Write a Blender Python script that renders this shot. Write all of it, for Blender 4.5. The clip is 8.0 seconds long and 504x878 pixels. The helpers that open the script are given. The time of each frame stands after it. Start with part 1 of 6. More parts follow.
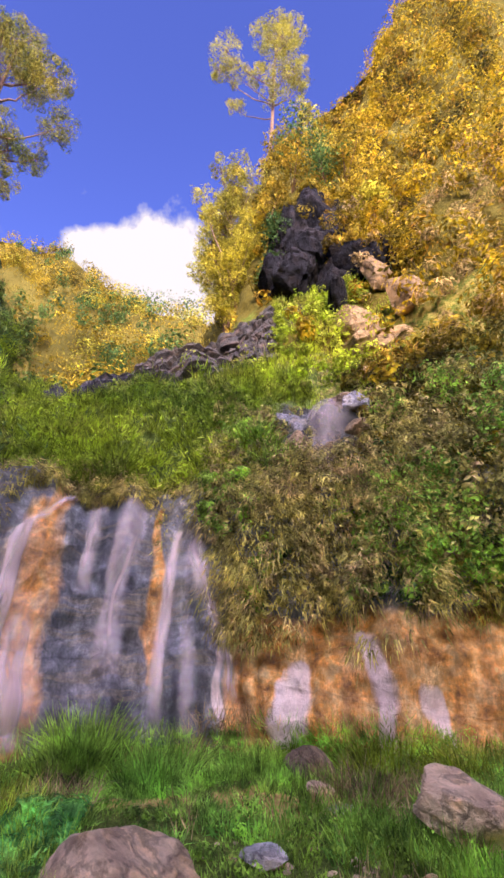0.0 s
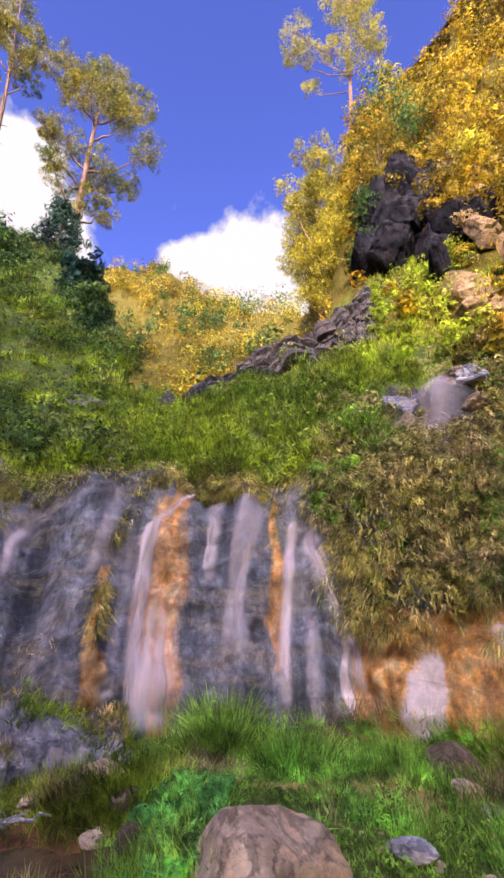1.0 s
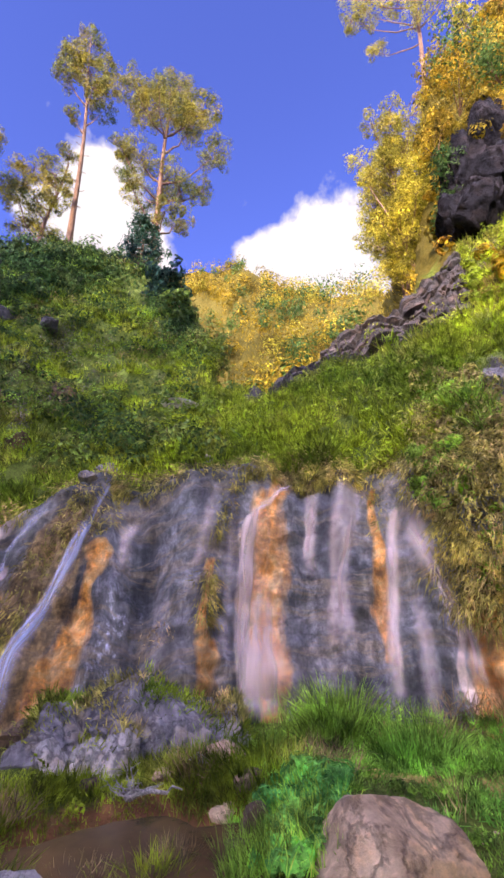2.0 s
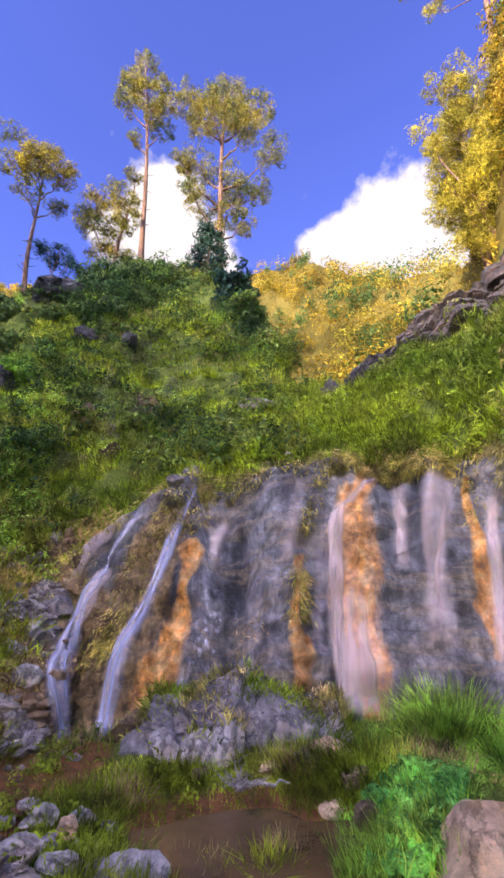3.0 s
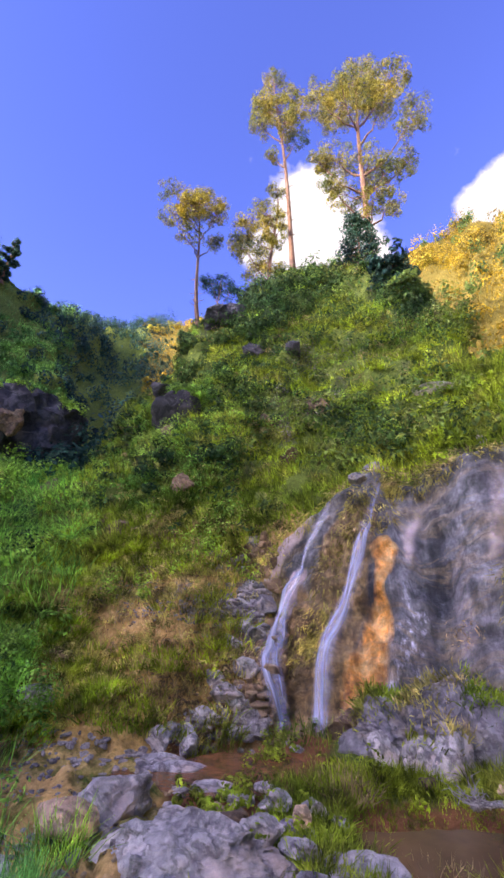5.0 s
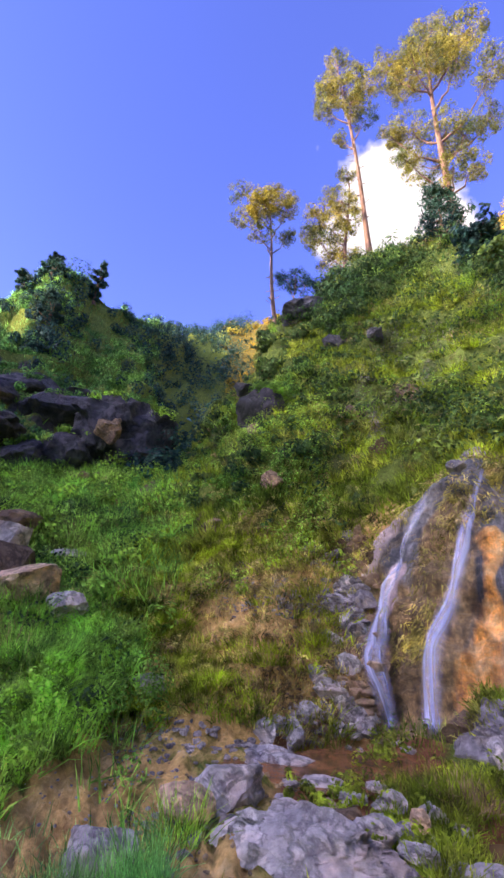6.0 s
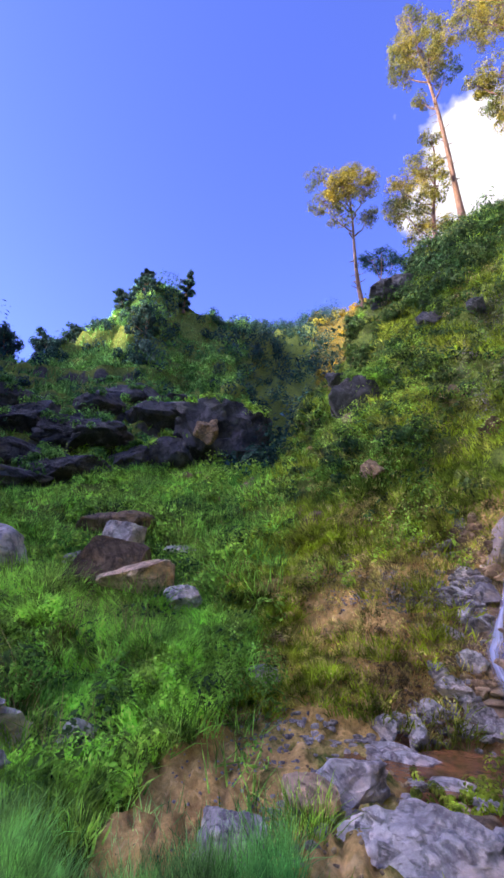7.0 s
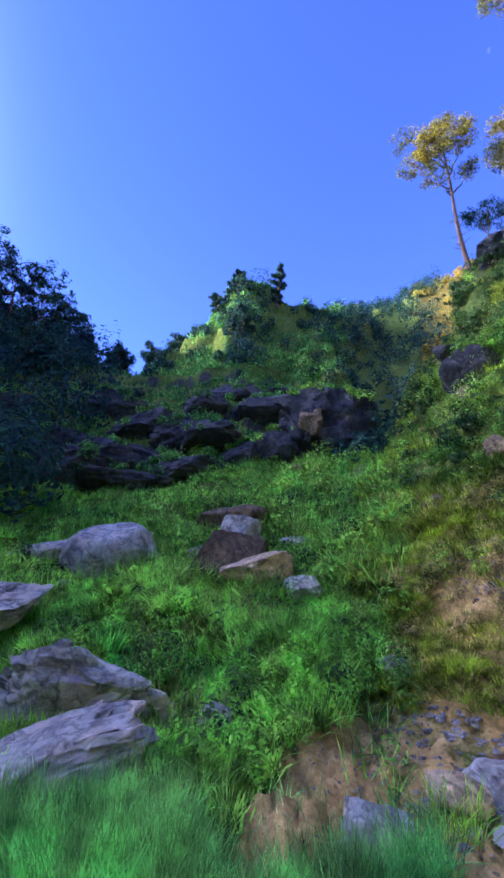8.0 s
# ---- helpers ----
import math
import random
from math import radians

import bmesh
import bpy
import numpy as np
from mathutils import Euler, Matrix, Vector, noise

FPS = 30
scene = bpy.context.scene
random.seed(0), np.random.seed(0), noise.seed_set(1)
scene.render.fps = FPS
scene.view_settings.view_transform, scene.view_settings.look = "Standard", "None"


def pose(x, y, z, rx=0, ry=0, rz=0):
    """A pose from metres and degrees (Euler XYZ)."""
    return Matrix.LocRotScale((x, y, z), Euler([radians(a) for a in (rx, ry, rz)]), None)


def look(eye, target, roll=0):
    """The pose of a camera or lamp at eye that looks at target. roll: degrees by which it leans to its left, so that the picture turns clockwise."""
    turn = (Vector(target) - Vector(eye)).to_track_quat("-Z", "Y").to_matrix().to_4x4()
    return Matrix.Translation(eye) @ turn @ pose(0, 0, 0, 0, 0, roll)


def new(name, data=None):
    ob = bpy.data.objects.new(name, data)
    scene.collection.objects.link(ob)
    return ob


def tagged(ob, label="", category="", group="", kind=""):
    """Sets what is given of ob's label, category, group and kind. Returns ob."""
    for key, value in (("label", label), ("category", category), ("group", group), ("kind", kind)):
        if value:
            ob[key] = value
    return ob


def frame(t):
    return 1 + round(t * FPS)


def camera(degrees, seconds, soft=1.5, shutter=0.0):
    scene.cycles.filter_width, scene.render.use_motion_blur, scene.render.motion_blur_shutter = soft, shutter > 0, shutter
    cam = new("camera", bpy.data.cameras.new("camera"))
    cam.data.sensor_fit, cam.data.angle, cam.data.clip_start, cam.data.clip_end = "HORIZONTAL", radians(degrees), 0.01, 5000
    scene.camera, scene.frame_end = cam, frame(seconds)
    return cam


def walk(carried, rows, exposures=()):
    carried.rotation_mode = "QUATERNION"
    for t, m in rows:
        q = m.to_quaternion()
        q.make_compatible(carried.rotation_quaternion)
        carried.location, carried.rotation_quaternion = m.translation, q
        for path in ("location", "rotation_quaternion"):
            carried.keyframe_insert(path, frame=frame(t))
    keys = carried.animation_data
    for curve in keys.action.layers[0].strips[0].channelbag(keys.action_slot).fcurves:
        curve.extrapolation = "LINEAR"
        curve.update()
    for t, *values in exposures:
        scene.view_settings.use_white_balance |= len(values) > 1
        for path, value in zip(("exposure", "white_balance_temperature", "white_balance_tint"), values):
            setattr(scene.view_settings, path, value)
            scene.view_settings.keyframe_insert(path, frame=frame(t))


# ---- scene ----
# ------------------------------------------------------------ camera and walk
cam = camera(58.8, 8.0, 2.8)
EYE = Vector((0.0, 0.0, 1.55))
DRIFT = Vector((-0.137, 0.052, -0.01))
TURNS = [  # seconds, heading, tilt, lean
    (0.0, 42.85, 23.08, -0.55), (0.5, 35.42, 22.57, -0.32), (1.0, 28.40, 22.07, -0.06), (1.5, 21.95, 21.47, 0.05),
    (3.0, 5.67, 20.59, -0.57), (3.5, 0.0, 20.74, -0.65), (4.0, -5.95, 20.90, -0.19), (4.5, -11.89, 20.86, 0.12),
    (6.0, -29.18, 20.06, 0.57), (6.5, -35.36, 19.68, 0.71), (7.0, -41.92, 19.19, 0.58), (7.5, -48.92, 18.59, 0.25),
    (8.0, -56.06, 18.03, -0.17)]
rows = []
for sec, yaw, tilt, lean in TURNS:
    eye = EYE + DRIFT * ((sec - 4.0) / 4.0)
    a, e = radians(yaw), radians(tilt)
    rows.append((sec, look(eye, eye + Vector((math.cos(e) * math.sin(a), math.cos(e) * math.cos(a), math.sin(e))), lean)))
walk(cam, rows, [(0.0, 1.80, 6750, 20), (1.5, 1.86, 6750, 18), (3.0, 1.98, 6800, 18), (4.5, 2.12, 6850, 18), (6.5, 2.24, 6850, 18), (8.0, 2.14, 5300, 12)])

# ------------------------------------------------------------ light
SUN_AZ, SUN_EL = -140.0, 24.0
world = bpy.data.worlds.new("world")
scene.world = world
world.use_nodes = True
wn = world.node_tree
sky = wn.nodes.new("ShaderNodeTexSky")
sky.sky_type = "NISHITA"
sky.sun_disc = False
sky.sun_elevation = radians(SUN_EL)
sky.sun_rotation = radians(SUN_AZ)
sky.air_density, sky.dust_density, sky.ozone_density = 0.9, 0.0, 5.0
tint = wn.nodes.new("ShaderNodeMix")
tint.data_type, tint.blend_type = "RGBA", "MULTIPLY"
tint.inputs[0].default_value = 1.0
tint.inputs[7].default_value = (0.56, 0.46, 0.82, 1)
# glow added to the unseen sky round the sun, fills the shaded ground
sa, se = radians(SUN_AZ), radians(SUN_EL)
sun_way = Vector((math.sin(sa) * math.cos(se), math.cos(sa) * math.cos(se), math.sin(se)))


def wmath(op, a, b):
    n = wn.nodes.new("ShaderNodeMath")
    n.operation = op
    n.use_clamp = op == "MAXIMUM"
    for sock, v in ((n.inputs[0], a), (n.inputs[1], b)):
        if isinstance(v, (int, float)):
            sock.default_value = v
        else:
            wn.links.new(v, sock)
    return n.outputs[0]


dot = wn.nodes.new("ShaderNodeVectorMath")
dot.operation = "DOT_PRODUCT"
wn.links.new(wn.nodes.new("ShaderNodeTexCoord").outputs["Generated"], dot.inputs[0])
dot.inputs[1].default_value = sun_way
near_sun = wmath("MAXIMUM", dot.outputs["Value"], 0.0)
fill_glow = wmath("MULTIPLY", wmath("POWER", near_sun, 20.0), 98.0)
sky_with_fill = wn.nodes.new("ShaderNodeMix")
sky_with_fill.data_type, sky_with_fill.blend_type = "RGBA", "ADD"
sky_with_fill.inputs[0].default_value = 1.0
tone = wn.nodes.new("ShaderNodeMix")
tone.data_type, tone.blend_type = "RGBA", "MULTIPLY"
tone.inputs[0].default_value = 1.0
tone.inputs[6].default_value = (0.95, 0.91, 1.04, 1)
wn.links.new(fill_glow, tone.inputs[7])
bg = wn.nodes["Background"]
wn.links.new(sky.outputs[0], tint.inputs[6])
wn.links.new(tint.outputs[2], sky_with_fill.inputs[6])
wn.links.new(tone.outputs[2], sky_with_fill.inputs[7])
wn.links.new(sky_with_fill.outputs[2], bg.inputs[0])
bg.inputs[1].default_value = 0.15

sun_data = bpy.data.lights.new("sun", "SUN")
sun_data.energy = 1.9
sun_data.angle = radians(0.6)
sun_data.color = (1.0, 0.80, 0.46)
sun = new("sun", sun_data)
sun.matrix_world = look(sun_way * 300, (0, 0, 0))

# ------------------------------------------------------------ numeric noise
rng = np.random.default_rng(7)
LATTICE = rng.random((64, 64, 64)).astype(np.float32)


def vnoise(p):
    """Smooth value noise in -1..1 at points p (n, 3)."""
    p = np.asarray(p, dtype=np.float64)
    i = np.floor(p).astype(int)
    f = p - i
    f = f * f * (3 - 2 * f)
    i0, i1 = i & 63, (i + 1) & 63
    out = 0
    for dx in (0, 1):
        for dy in (0, 1):
            for dz in (0, 1):
                w = (f[:, 0] if dx else 1 - f[:, 0]) * (f[:, 1] if dy else 1 - f[:, 1]) * (f[:, 2] if dz else 1 - f[:, 2])
                out = out + w * LATTICE[(i1 if dx else i0)[:, 0], (i1 if dy else i0)[:, 1], (i1 if dz else i0)[:, 2]]
    return out * 2 - 1


def fbm(p, octaves=4, gain=0.5):
    total, amp = 0, 1.0
    p = np.asarray(p, dtype=np.float64)
    for k in range(octaves):
        total = total + amp * vnoise(p * 2.03 ** k + 17.3 * k)
        amp *= gain
    return total


# ------------------------------------------------------------ materials
def nodes_of(name):
    m = bpy.data.materials.new(name)
    m.use_nodes = True
    t = m.node_tree
    return m, t, t.nodes["Principled BSDF"]


def tex_noise(t, vec, scale, detail=6.0, rough=0.6, dist=0.0):
    n = t.nodes.new("ShaderNodeTexNoise")
    n.inputs["Scale"].default_value, n.inputs["Detail"].default_value = scale, detail
    n.inputs["Roughness"].default_value, n.inputs["Distortion"].default_value = rough, dist
    t.links.new(vec, n.inputs["Vector"])
    return n.outputs["Fac"]


def ramp(t, fac, stops):
    r = t.nodes.new("ShaderNodeValToRGB")
    el = r.color_ramp.elements
    while len(el) < len(stops):
        el.new(0.5)
    for e, (pos, col) in zip(el, stops):
        e.position, e.color = pos, (*col, 1) if len(col) == 3 else col
    t.links.new(fac, r.inputs[0])
    return r.outputs[0]


def grey(v):
    return (v, v, v)


def mix(t, fac, a, b, blend="MIX"):
    m = t.nodes.new("ShaderNodeMix")
    m.data_type, m.blend_type = "RGBA", blend
    for sock, v in ((m.inputs[0], fac), (m.inputs[6], a), (m.inputs[7], b)):
        if isinstance(v, (int, float)):
            sock.default_value = v
        elif isinstance(v, tuple):
            sock.default_value = (*v, 1)
        else:
            t.links.new(v, sock)
    return m.outputs[2]


def attr(t, name):
    a = t.nodes.new("ShaderNodeAttribute")
    a.attribute_name = name
    return a.outputs["Fac"]


def coord(t, kind="Object", scale=None):
    c = t.nodes.new("ShaderNodeTexCoord").outputs[kind]
    if scale is None:
        return c
    m = t.nodes.new("ShaderNodeMapping")
    m.inputs["Scale"].default_value = scale
    t.links.new(c, m.inputs[0])
    return m.outputs[0]


def bump(t, bsdf, height, strength, dist=0.05):
    b = t.nodes.new("ShaderNodeBump")
    b.inputs["Strength"].default_value, b.inputs["Distance"].default_value = strength, dist
    t.links.new(height, b.inputs["Height"])
    t.links.new(b.outputs[0], bsdf.inputs["Normal"])


def foliage(name, lows, highs, dry, dry_amount=0.3, patch=0.35, translucent=0.45, tuft=5.0):
    """Leaf material: colour by leaf and by patch of ground, some dry leaves, some light let through."""
    m, t, b = nodes_of(name)
    geo = t.nodes.new("ShaderNodeNewGeometry")
    rnd = geo.outputs["Random Per Island"]
    pos = geo.outputs["Position"]
    patchy = tex_noise(t, pos, patch, 4.0, 0.6)
    base = mix(t, ramp(t, patchy, [(0.35, grey(0)), (0.65, grey(1))]), lows, highs)
    base = mix(t, ramp(t, tex_noise(t, pos, patch * 3.1, 3.0), [(0.5, grey(0)), (0.72, grey(dry_amount))]), base, dry)
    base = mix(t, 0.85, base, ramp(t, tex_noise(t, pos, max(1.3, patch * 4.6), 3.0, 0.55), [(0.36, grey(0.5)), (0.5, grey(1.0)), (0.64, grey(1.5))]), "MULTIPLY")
    # tuft-sized mottling puts shaded gaps between tufts into the colour
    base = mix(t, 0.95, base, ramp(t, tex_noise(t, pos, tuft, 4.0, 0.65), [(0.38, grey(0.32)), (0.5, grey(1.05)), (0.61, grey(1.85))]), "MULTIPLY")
    vary = ramp(t, rnd, [(0.0, grey(0.72)), (1.0, grey(1.28))])
    base = mix(t, 1.0, base, vary, "MULTIPLY")
    t.links.new(base, b.inputs["Base Color"])
    b.inputs["Roughness"].default_value = 0.65
    b.inputs["Specular IOR Level"].default_value = 0.2
    tr = t.nodes.new("ShaderNodeBsdfTranslucent")
    t.links.new(base, tr.inputs[0])
    ms = t.nodes.new("ShaderNodeMixShader")
    ms.inputs[0].default_value = translucent
    t.links.new(b.outputs[0], ms.inputs[1])
    t.links.new(tr.outputs[0], ms.inputs[2])
    t.links.new(ms.outputs[0], t.nodes["Material Output"].inputs[0])
    return m


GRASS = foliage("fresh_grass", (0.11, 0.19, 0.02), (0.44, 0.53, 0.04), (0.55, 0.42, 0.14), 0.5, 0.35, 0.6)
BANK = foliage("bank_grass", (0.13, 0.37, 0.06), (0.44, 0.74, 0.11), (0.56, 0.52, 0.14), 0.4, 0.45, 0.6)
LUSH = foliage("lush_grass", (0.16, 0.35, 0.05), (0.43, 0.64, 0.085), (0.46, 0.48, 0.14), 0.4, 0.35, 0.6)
# darker copy of the lush grass, the hill's shade is in its colour
SHADEGRASS = foliage("shade_toned_hill_grass", (0.06, 0.18, 0.05), (0.22, 0.44, 0.08), (0.22, 0.28, 0.08), 0.3, 0.3, 0.6)
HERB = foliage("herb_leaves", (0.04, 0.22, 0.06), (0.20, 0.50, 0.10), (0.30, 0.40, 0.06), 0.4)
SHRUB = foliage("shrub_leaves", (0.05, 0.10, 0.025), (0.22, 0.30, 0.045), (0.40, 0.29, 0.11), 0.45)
# very dark lows paint the shaded holes between the yellow clumps
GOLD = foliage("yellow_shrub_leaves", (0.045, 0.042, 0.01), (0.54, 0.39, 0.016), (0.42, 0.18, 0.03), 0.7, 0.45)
# dark bluish tone: distant haze and hill shade are in the leaf colour
HAZEDLEAF = foliage("dark_hazed_leaves", (0.016, 0.042, 0.052), (0.04, 0.10, 0.055), (0.08, 0.11, 0.06), 0.3)
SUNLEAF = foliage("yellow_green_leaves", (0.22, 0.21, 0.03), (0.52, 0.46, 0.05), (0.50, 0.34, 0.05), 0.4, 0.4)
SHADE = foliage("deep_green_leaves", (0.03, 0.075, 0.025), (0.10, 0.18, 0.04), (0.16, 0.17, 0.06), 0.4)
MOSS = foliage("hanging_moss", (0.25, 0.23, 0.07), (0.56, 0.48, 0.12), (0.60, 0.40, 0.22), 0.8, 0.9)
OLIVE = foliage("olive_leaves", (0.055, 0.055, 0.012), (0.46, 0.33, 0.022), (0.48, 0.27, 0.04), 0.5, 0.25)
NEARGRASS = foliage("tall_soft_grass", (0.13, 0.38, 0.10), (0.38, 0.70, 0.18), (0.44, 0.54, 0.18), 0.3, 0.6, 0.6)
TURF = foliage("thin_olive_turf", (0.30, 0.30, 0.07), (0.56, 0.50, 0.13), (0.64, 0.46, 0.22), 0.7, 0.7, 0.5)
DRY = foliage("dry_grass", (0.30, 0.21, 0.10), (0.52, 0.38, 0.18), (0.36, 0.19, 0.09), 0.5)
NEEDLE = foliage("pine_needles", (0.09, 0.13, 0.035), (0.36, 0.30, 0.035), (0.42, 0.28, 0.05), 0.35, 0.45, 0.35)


def rock_material(name, dark, light, warm, warm_amount=0.4, scale=1.0, rough=0.75, gloss=0.3):
    """Weathered stone: mottling, strata, dark crevices and warm stains."""
    m, t, b = nodes_of(name)
    c = coord(t)
    tilted = coord(t, "Object", (1.0, 1.0, 1.0))
    tilted.node.inputs["Rotation"].default_value = (0.5, 0.35, 0.0)
    flat_c = t.nodes.new("ShaderNodeMapping")
    flat_c.inputs["Scale"].default_value = (0.9, 0.9, 4.5)
    t.links.new(tilted, flat_c.inputs[0])
    n1 = tex_noise(t, c, 1.6 * scale, 8, 0.62, 0.8)
    n2 = tex_noise(t, c, 11.0 * scale, 9, 0.72)
    strata = tex_noise(t, flat_c.outputs[0], 2.2 * scale, 8, 0.62, 0.7)
    col = mix(t, ramp(t, n1, [(0.34, grey(0)), (0.64, grey(1))]), dark, light)
    col = mix(t, ramp(t, tex_noise(t, c, 2.7 * scale, 5, 0.6), [(0.48, grey(0)), (0.7, grey(warm_amount))]), col, warm)
    col = mix(t, 0.75, col, ramp(t, n2, [(0.3, grey(0.6)), (0.7, grey(1.4))]), "MULTIPLY")
    crev = ramp(t, strata, [(0.40, grey(1)), (0.455, grey(0.38)), (0.50, grey(1)), (0.60, grey(1.1)), (0.64, grey(0.4)), (0.68, grey(1))])
    col = mix(t, 0.15, col, crev, "MULTIPLY")
    veins = ramp(t, tex_noise(t, c, 2.6 * scale, 7, 0.62, 0.25), [(0.455, grey(1)), (0.49, grey(0.3)), (0.51, grey(0.3)), (0.55, grey(1))])
    col = mix(t, 0.6, col, veins, "MULTIPLY")
    t.links.new(col, b.inputs["Base Color"])
    b.inputs["Roughness"].default_value = rough
    b.inputs["Specular IOR Level"].default_value = gloss
    bump(t, b, mix(t, 0.5, n2, mix(t, 0.6, mix(t, 0.3, strata, crev), veins)), 1.0, 0.07 / scale)
    return m


BOULDER = rock_material("grey_boulder", (0.24, 0.215, 0.21), (0.78, 0.72, 0.69), (0.60, 0.43, 0.32), 0.6)
PINKROCK = rock_material("pinkish_boulder", (0.42, 0.27, 0.165), (0.95, 0.68, 0.44), (0.80, 0.48, 0.21), 0.8)
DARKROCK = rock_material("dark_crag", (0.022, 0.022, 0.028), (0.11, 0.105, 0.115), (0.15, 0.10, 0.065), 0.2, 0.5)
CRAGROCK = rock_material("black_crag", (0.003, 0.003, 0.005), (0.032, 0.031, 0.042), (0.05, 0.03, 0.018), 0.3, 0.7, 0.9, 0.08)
BROWNROCK = rock_material("brown_boulder", (0.09, 0.058, 0.034), (0.29, 0.20, 0.125), (0.30, 0.17, 0.07), 0.6)

TANROCK = rock_material("tan_stone", (0.19, 0.125, 0.07), (0.42, 0.285, 0.165), (0.46, 0.24, 0.10), 0.5)
OUTCROP = rock_material("lilac_grey_outcrop", (0.13, 0.12, 0.13), (0.46, 0.42, 0.44), (0.36, 0.27, 0.14), 0.7, 1.0)
SLATE = rock_material("layered_slate", (0.022, 0.021, 0.027), (0.085, 0.075, 0.082), (0.26, 0.16, 0.11), 0.35, 1.2)

# cliff: slate with tufa crust where water has run, moss and pale lime
CLIFF, t, b = nodes_of("wet_slate")
uv = coord(t, "UV")
obj = coord(t)
streak = tex_noise(t, coord(t, "UV", (2.0, 0.22, 1)), 1.0, 7, 0.6, 0.1)
fine = tex_noise(t, obj, 6.0, 9, 0.68)
big = tex_noise(t, obj, 0.7, 5, 0.6)
col = mix(t, ramp(t, streak, [(0.36, grey(0)), (0.64, grey(1))]), (0.028, 0.033, 0.042), (0.22, 0.22, 0.23))
col = mix(t, ramp(t, big, [(0.45, grey(0)), (0.7, grey(0.4))]), col, (0.30, 0.25, 0.19))
threads = ramp(t, tex_noise(t, coord(t, "UV", (4.5, 0.10, 1)), 1.0, 6, 0.55, 0.08), [(0.36, grey(0)), (0.74, grey(1))])
tufa_col = ramp(t, tex_noise(t, obj, 4.0, 8, 0.65), [(0.30, (0.22, 0.08, 0.02)), (0.45, (0.70, 0.30, 0.05)), (0.66, (0.84, 0.54, 0.23))])
edge = tex_noise(t, coord(t, "UV", (3.4, 0.75, 1)), 1.0, 7, 0.68, 0.3)
def masked(name, lo=0.36, hi=0.72):
    add = t.nodes.new("ShaderNodeMath")
    add.operation = "MULTIPLY_ADD"
    t.links.new(edge, add.inputs[0])
    add.inputs[1].default_value = 1.2
    sub = t.nodes.new("ShaderNodeMath")
    sub.operation = "SUBTRACT"
    t.links.new(attr(t, name), sub.inputs[0])
    sub.inputs[1].default_value = 0.6
    t.links.new(sub.outputs[0], add.inputs[2])
    return ramp(t, add.outputs[0], [(lo, grey(0)), (hi, grey(1))])
col = mix(t, masked("soil"), col, ramp(t, fine, [(0.3, (0.13, 0.08, 0.03)), (0.7, (0.42, 0.27, 0.11))]))
col = mix(t, masked("tufa"), col, tufa_col)
film = t.nodes.new("ShaderNodeMath")
film.operation = "MULTIPLY"
t.links.new(attr(t, "film"), film.inputs[0])
t.links.new(threads, film.inputs[1])
col = mix(t, film.outputs[0], col, (0.50, 0.46, 0.52))
spk = t.nodes.new("ShaderNodeMath")
spk.operation = "MULTIPLY"
t.links.new(attr(t, "speck"), spk.inputs[0])
t.links.new(ramp(t, tex_noise(t, coord(t, "UV", (7.0, 4.0, 1)), 1.0, 8, 0.75, 0.0), [(0.53, grey(0)), (0.60, grey(0.85))]), spk.inputs[1])
col = mix(t, spk.outputs[0], col, (0.55, 0.55, 0.66))
col = mix(t, masked("lime"), col, ramp(t, fine, [(0.3, (0.52, 0.38, 0.34)), (0.7, (0.88, 0.70, 0.64))]))
col = mix(t, 0.6, col, ramp(t, fine, [(0.3, grey(0.5)), (0.7, grey(1.4))]), "MULTIPLY")
t.links.new(col, b.inputs["Base Color"])
t.links.new(ramp(t, streak, [(0.3, grey(0.35)), (0.7, grey(0.75))]), b.inputs["Roughness"])
vor = t.nodes.new("ShaderNodeTexVoronoi")
vor.feature = "DISTANCE_TO_EDGE"
vor.inputs["Scale"].default_value = 1.0
warp_uv = mix(t, 0.16, coord(t, "UV", (0.9, 1.5, 1)), t.nodes.new("ShaderNodeTexNoise").outputs["Color"])
wnz = warp_uv.node.inputs[7].links[0].from_node
wnz.inputs["Scale"].default_value, wnz.inputs["Detail"].default_value = 2.2, 6.0
t.links.new(coord(t, "UV"), wnz.inputs["Vector"])
t.links.new(warp_uv, vor.inputs["Vector"])
cracks = ramp(t, vor.outputs["Distance"], [(0.0, grey(0.3)), (0.012, grey(0.65)), (0.035, grey(1.0))])
slabs = tex_noise(t, coord(t, "Object", (0.9, 0.9, 2.4)), 1.6, 7, 0.6, 1.2)
col = mix(t, 0.6, col, ramp(t, slabs, [(0.36, grey(0.45)), (0.47, grey(1.0)), (0.485, grey(0.4)), (0.5, grey(1.0)), (0.64, grey(1.35))]), "MULTIPLY")
t.links.new(col, b.inputs["Base Color"])
grit = tex_noise(t, coord(t, "UV", (6.0, 2.0, 1)), 1.0, 9, 0.78, 0.0)
ledges = tex_noise(t, coord(t, "UV", (0.5, 2.3, 1)), 1.0, 9, 0.7, 0.9)
col = mix(t, ramp(t, ledges, [(0.50, grey(0)), (0.56, grey(0.55)), (0.60, grey(0.0)), (0.66, grey(0.0)), (0.70, grey(0.6))]), col, (0.32, 0.235, 0.13))
col = mix(t, 0.45, col, cracks, "MULTIPLY")
blotch = tex_noise(t, coord(t, "UV", (2.6, 1.7, 1)), 1.0, 10, 0.72, 1.3)
col = mix(t, 0.5, col, ramp(t, blotch, [(0.38, grey(0.45)), (0.47, grey(0.75)), (0.50, grey(1.1)), (0.62, grey(1.45))]), "MULTIPLY")
flakes = tex_noise(t, coord(t, "UV", (11.0, 7.0, 1)), 1.0, 8, 0.75, 0.6)
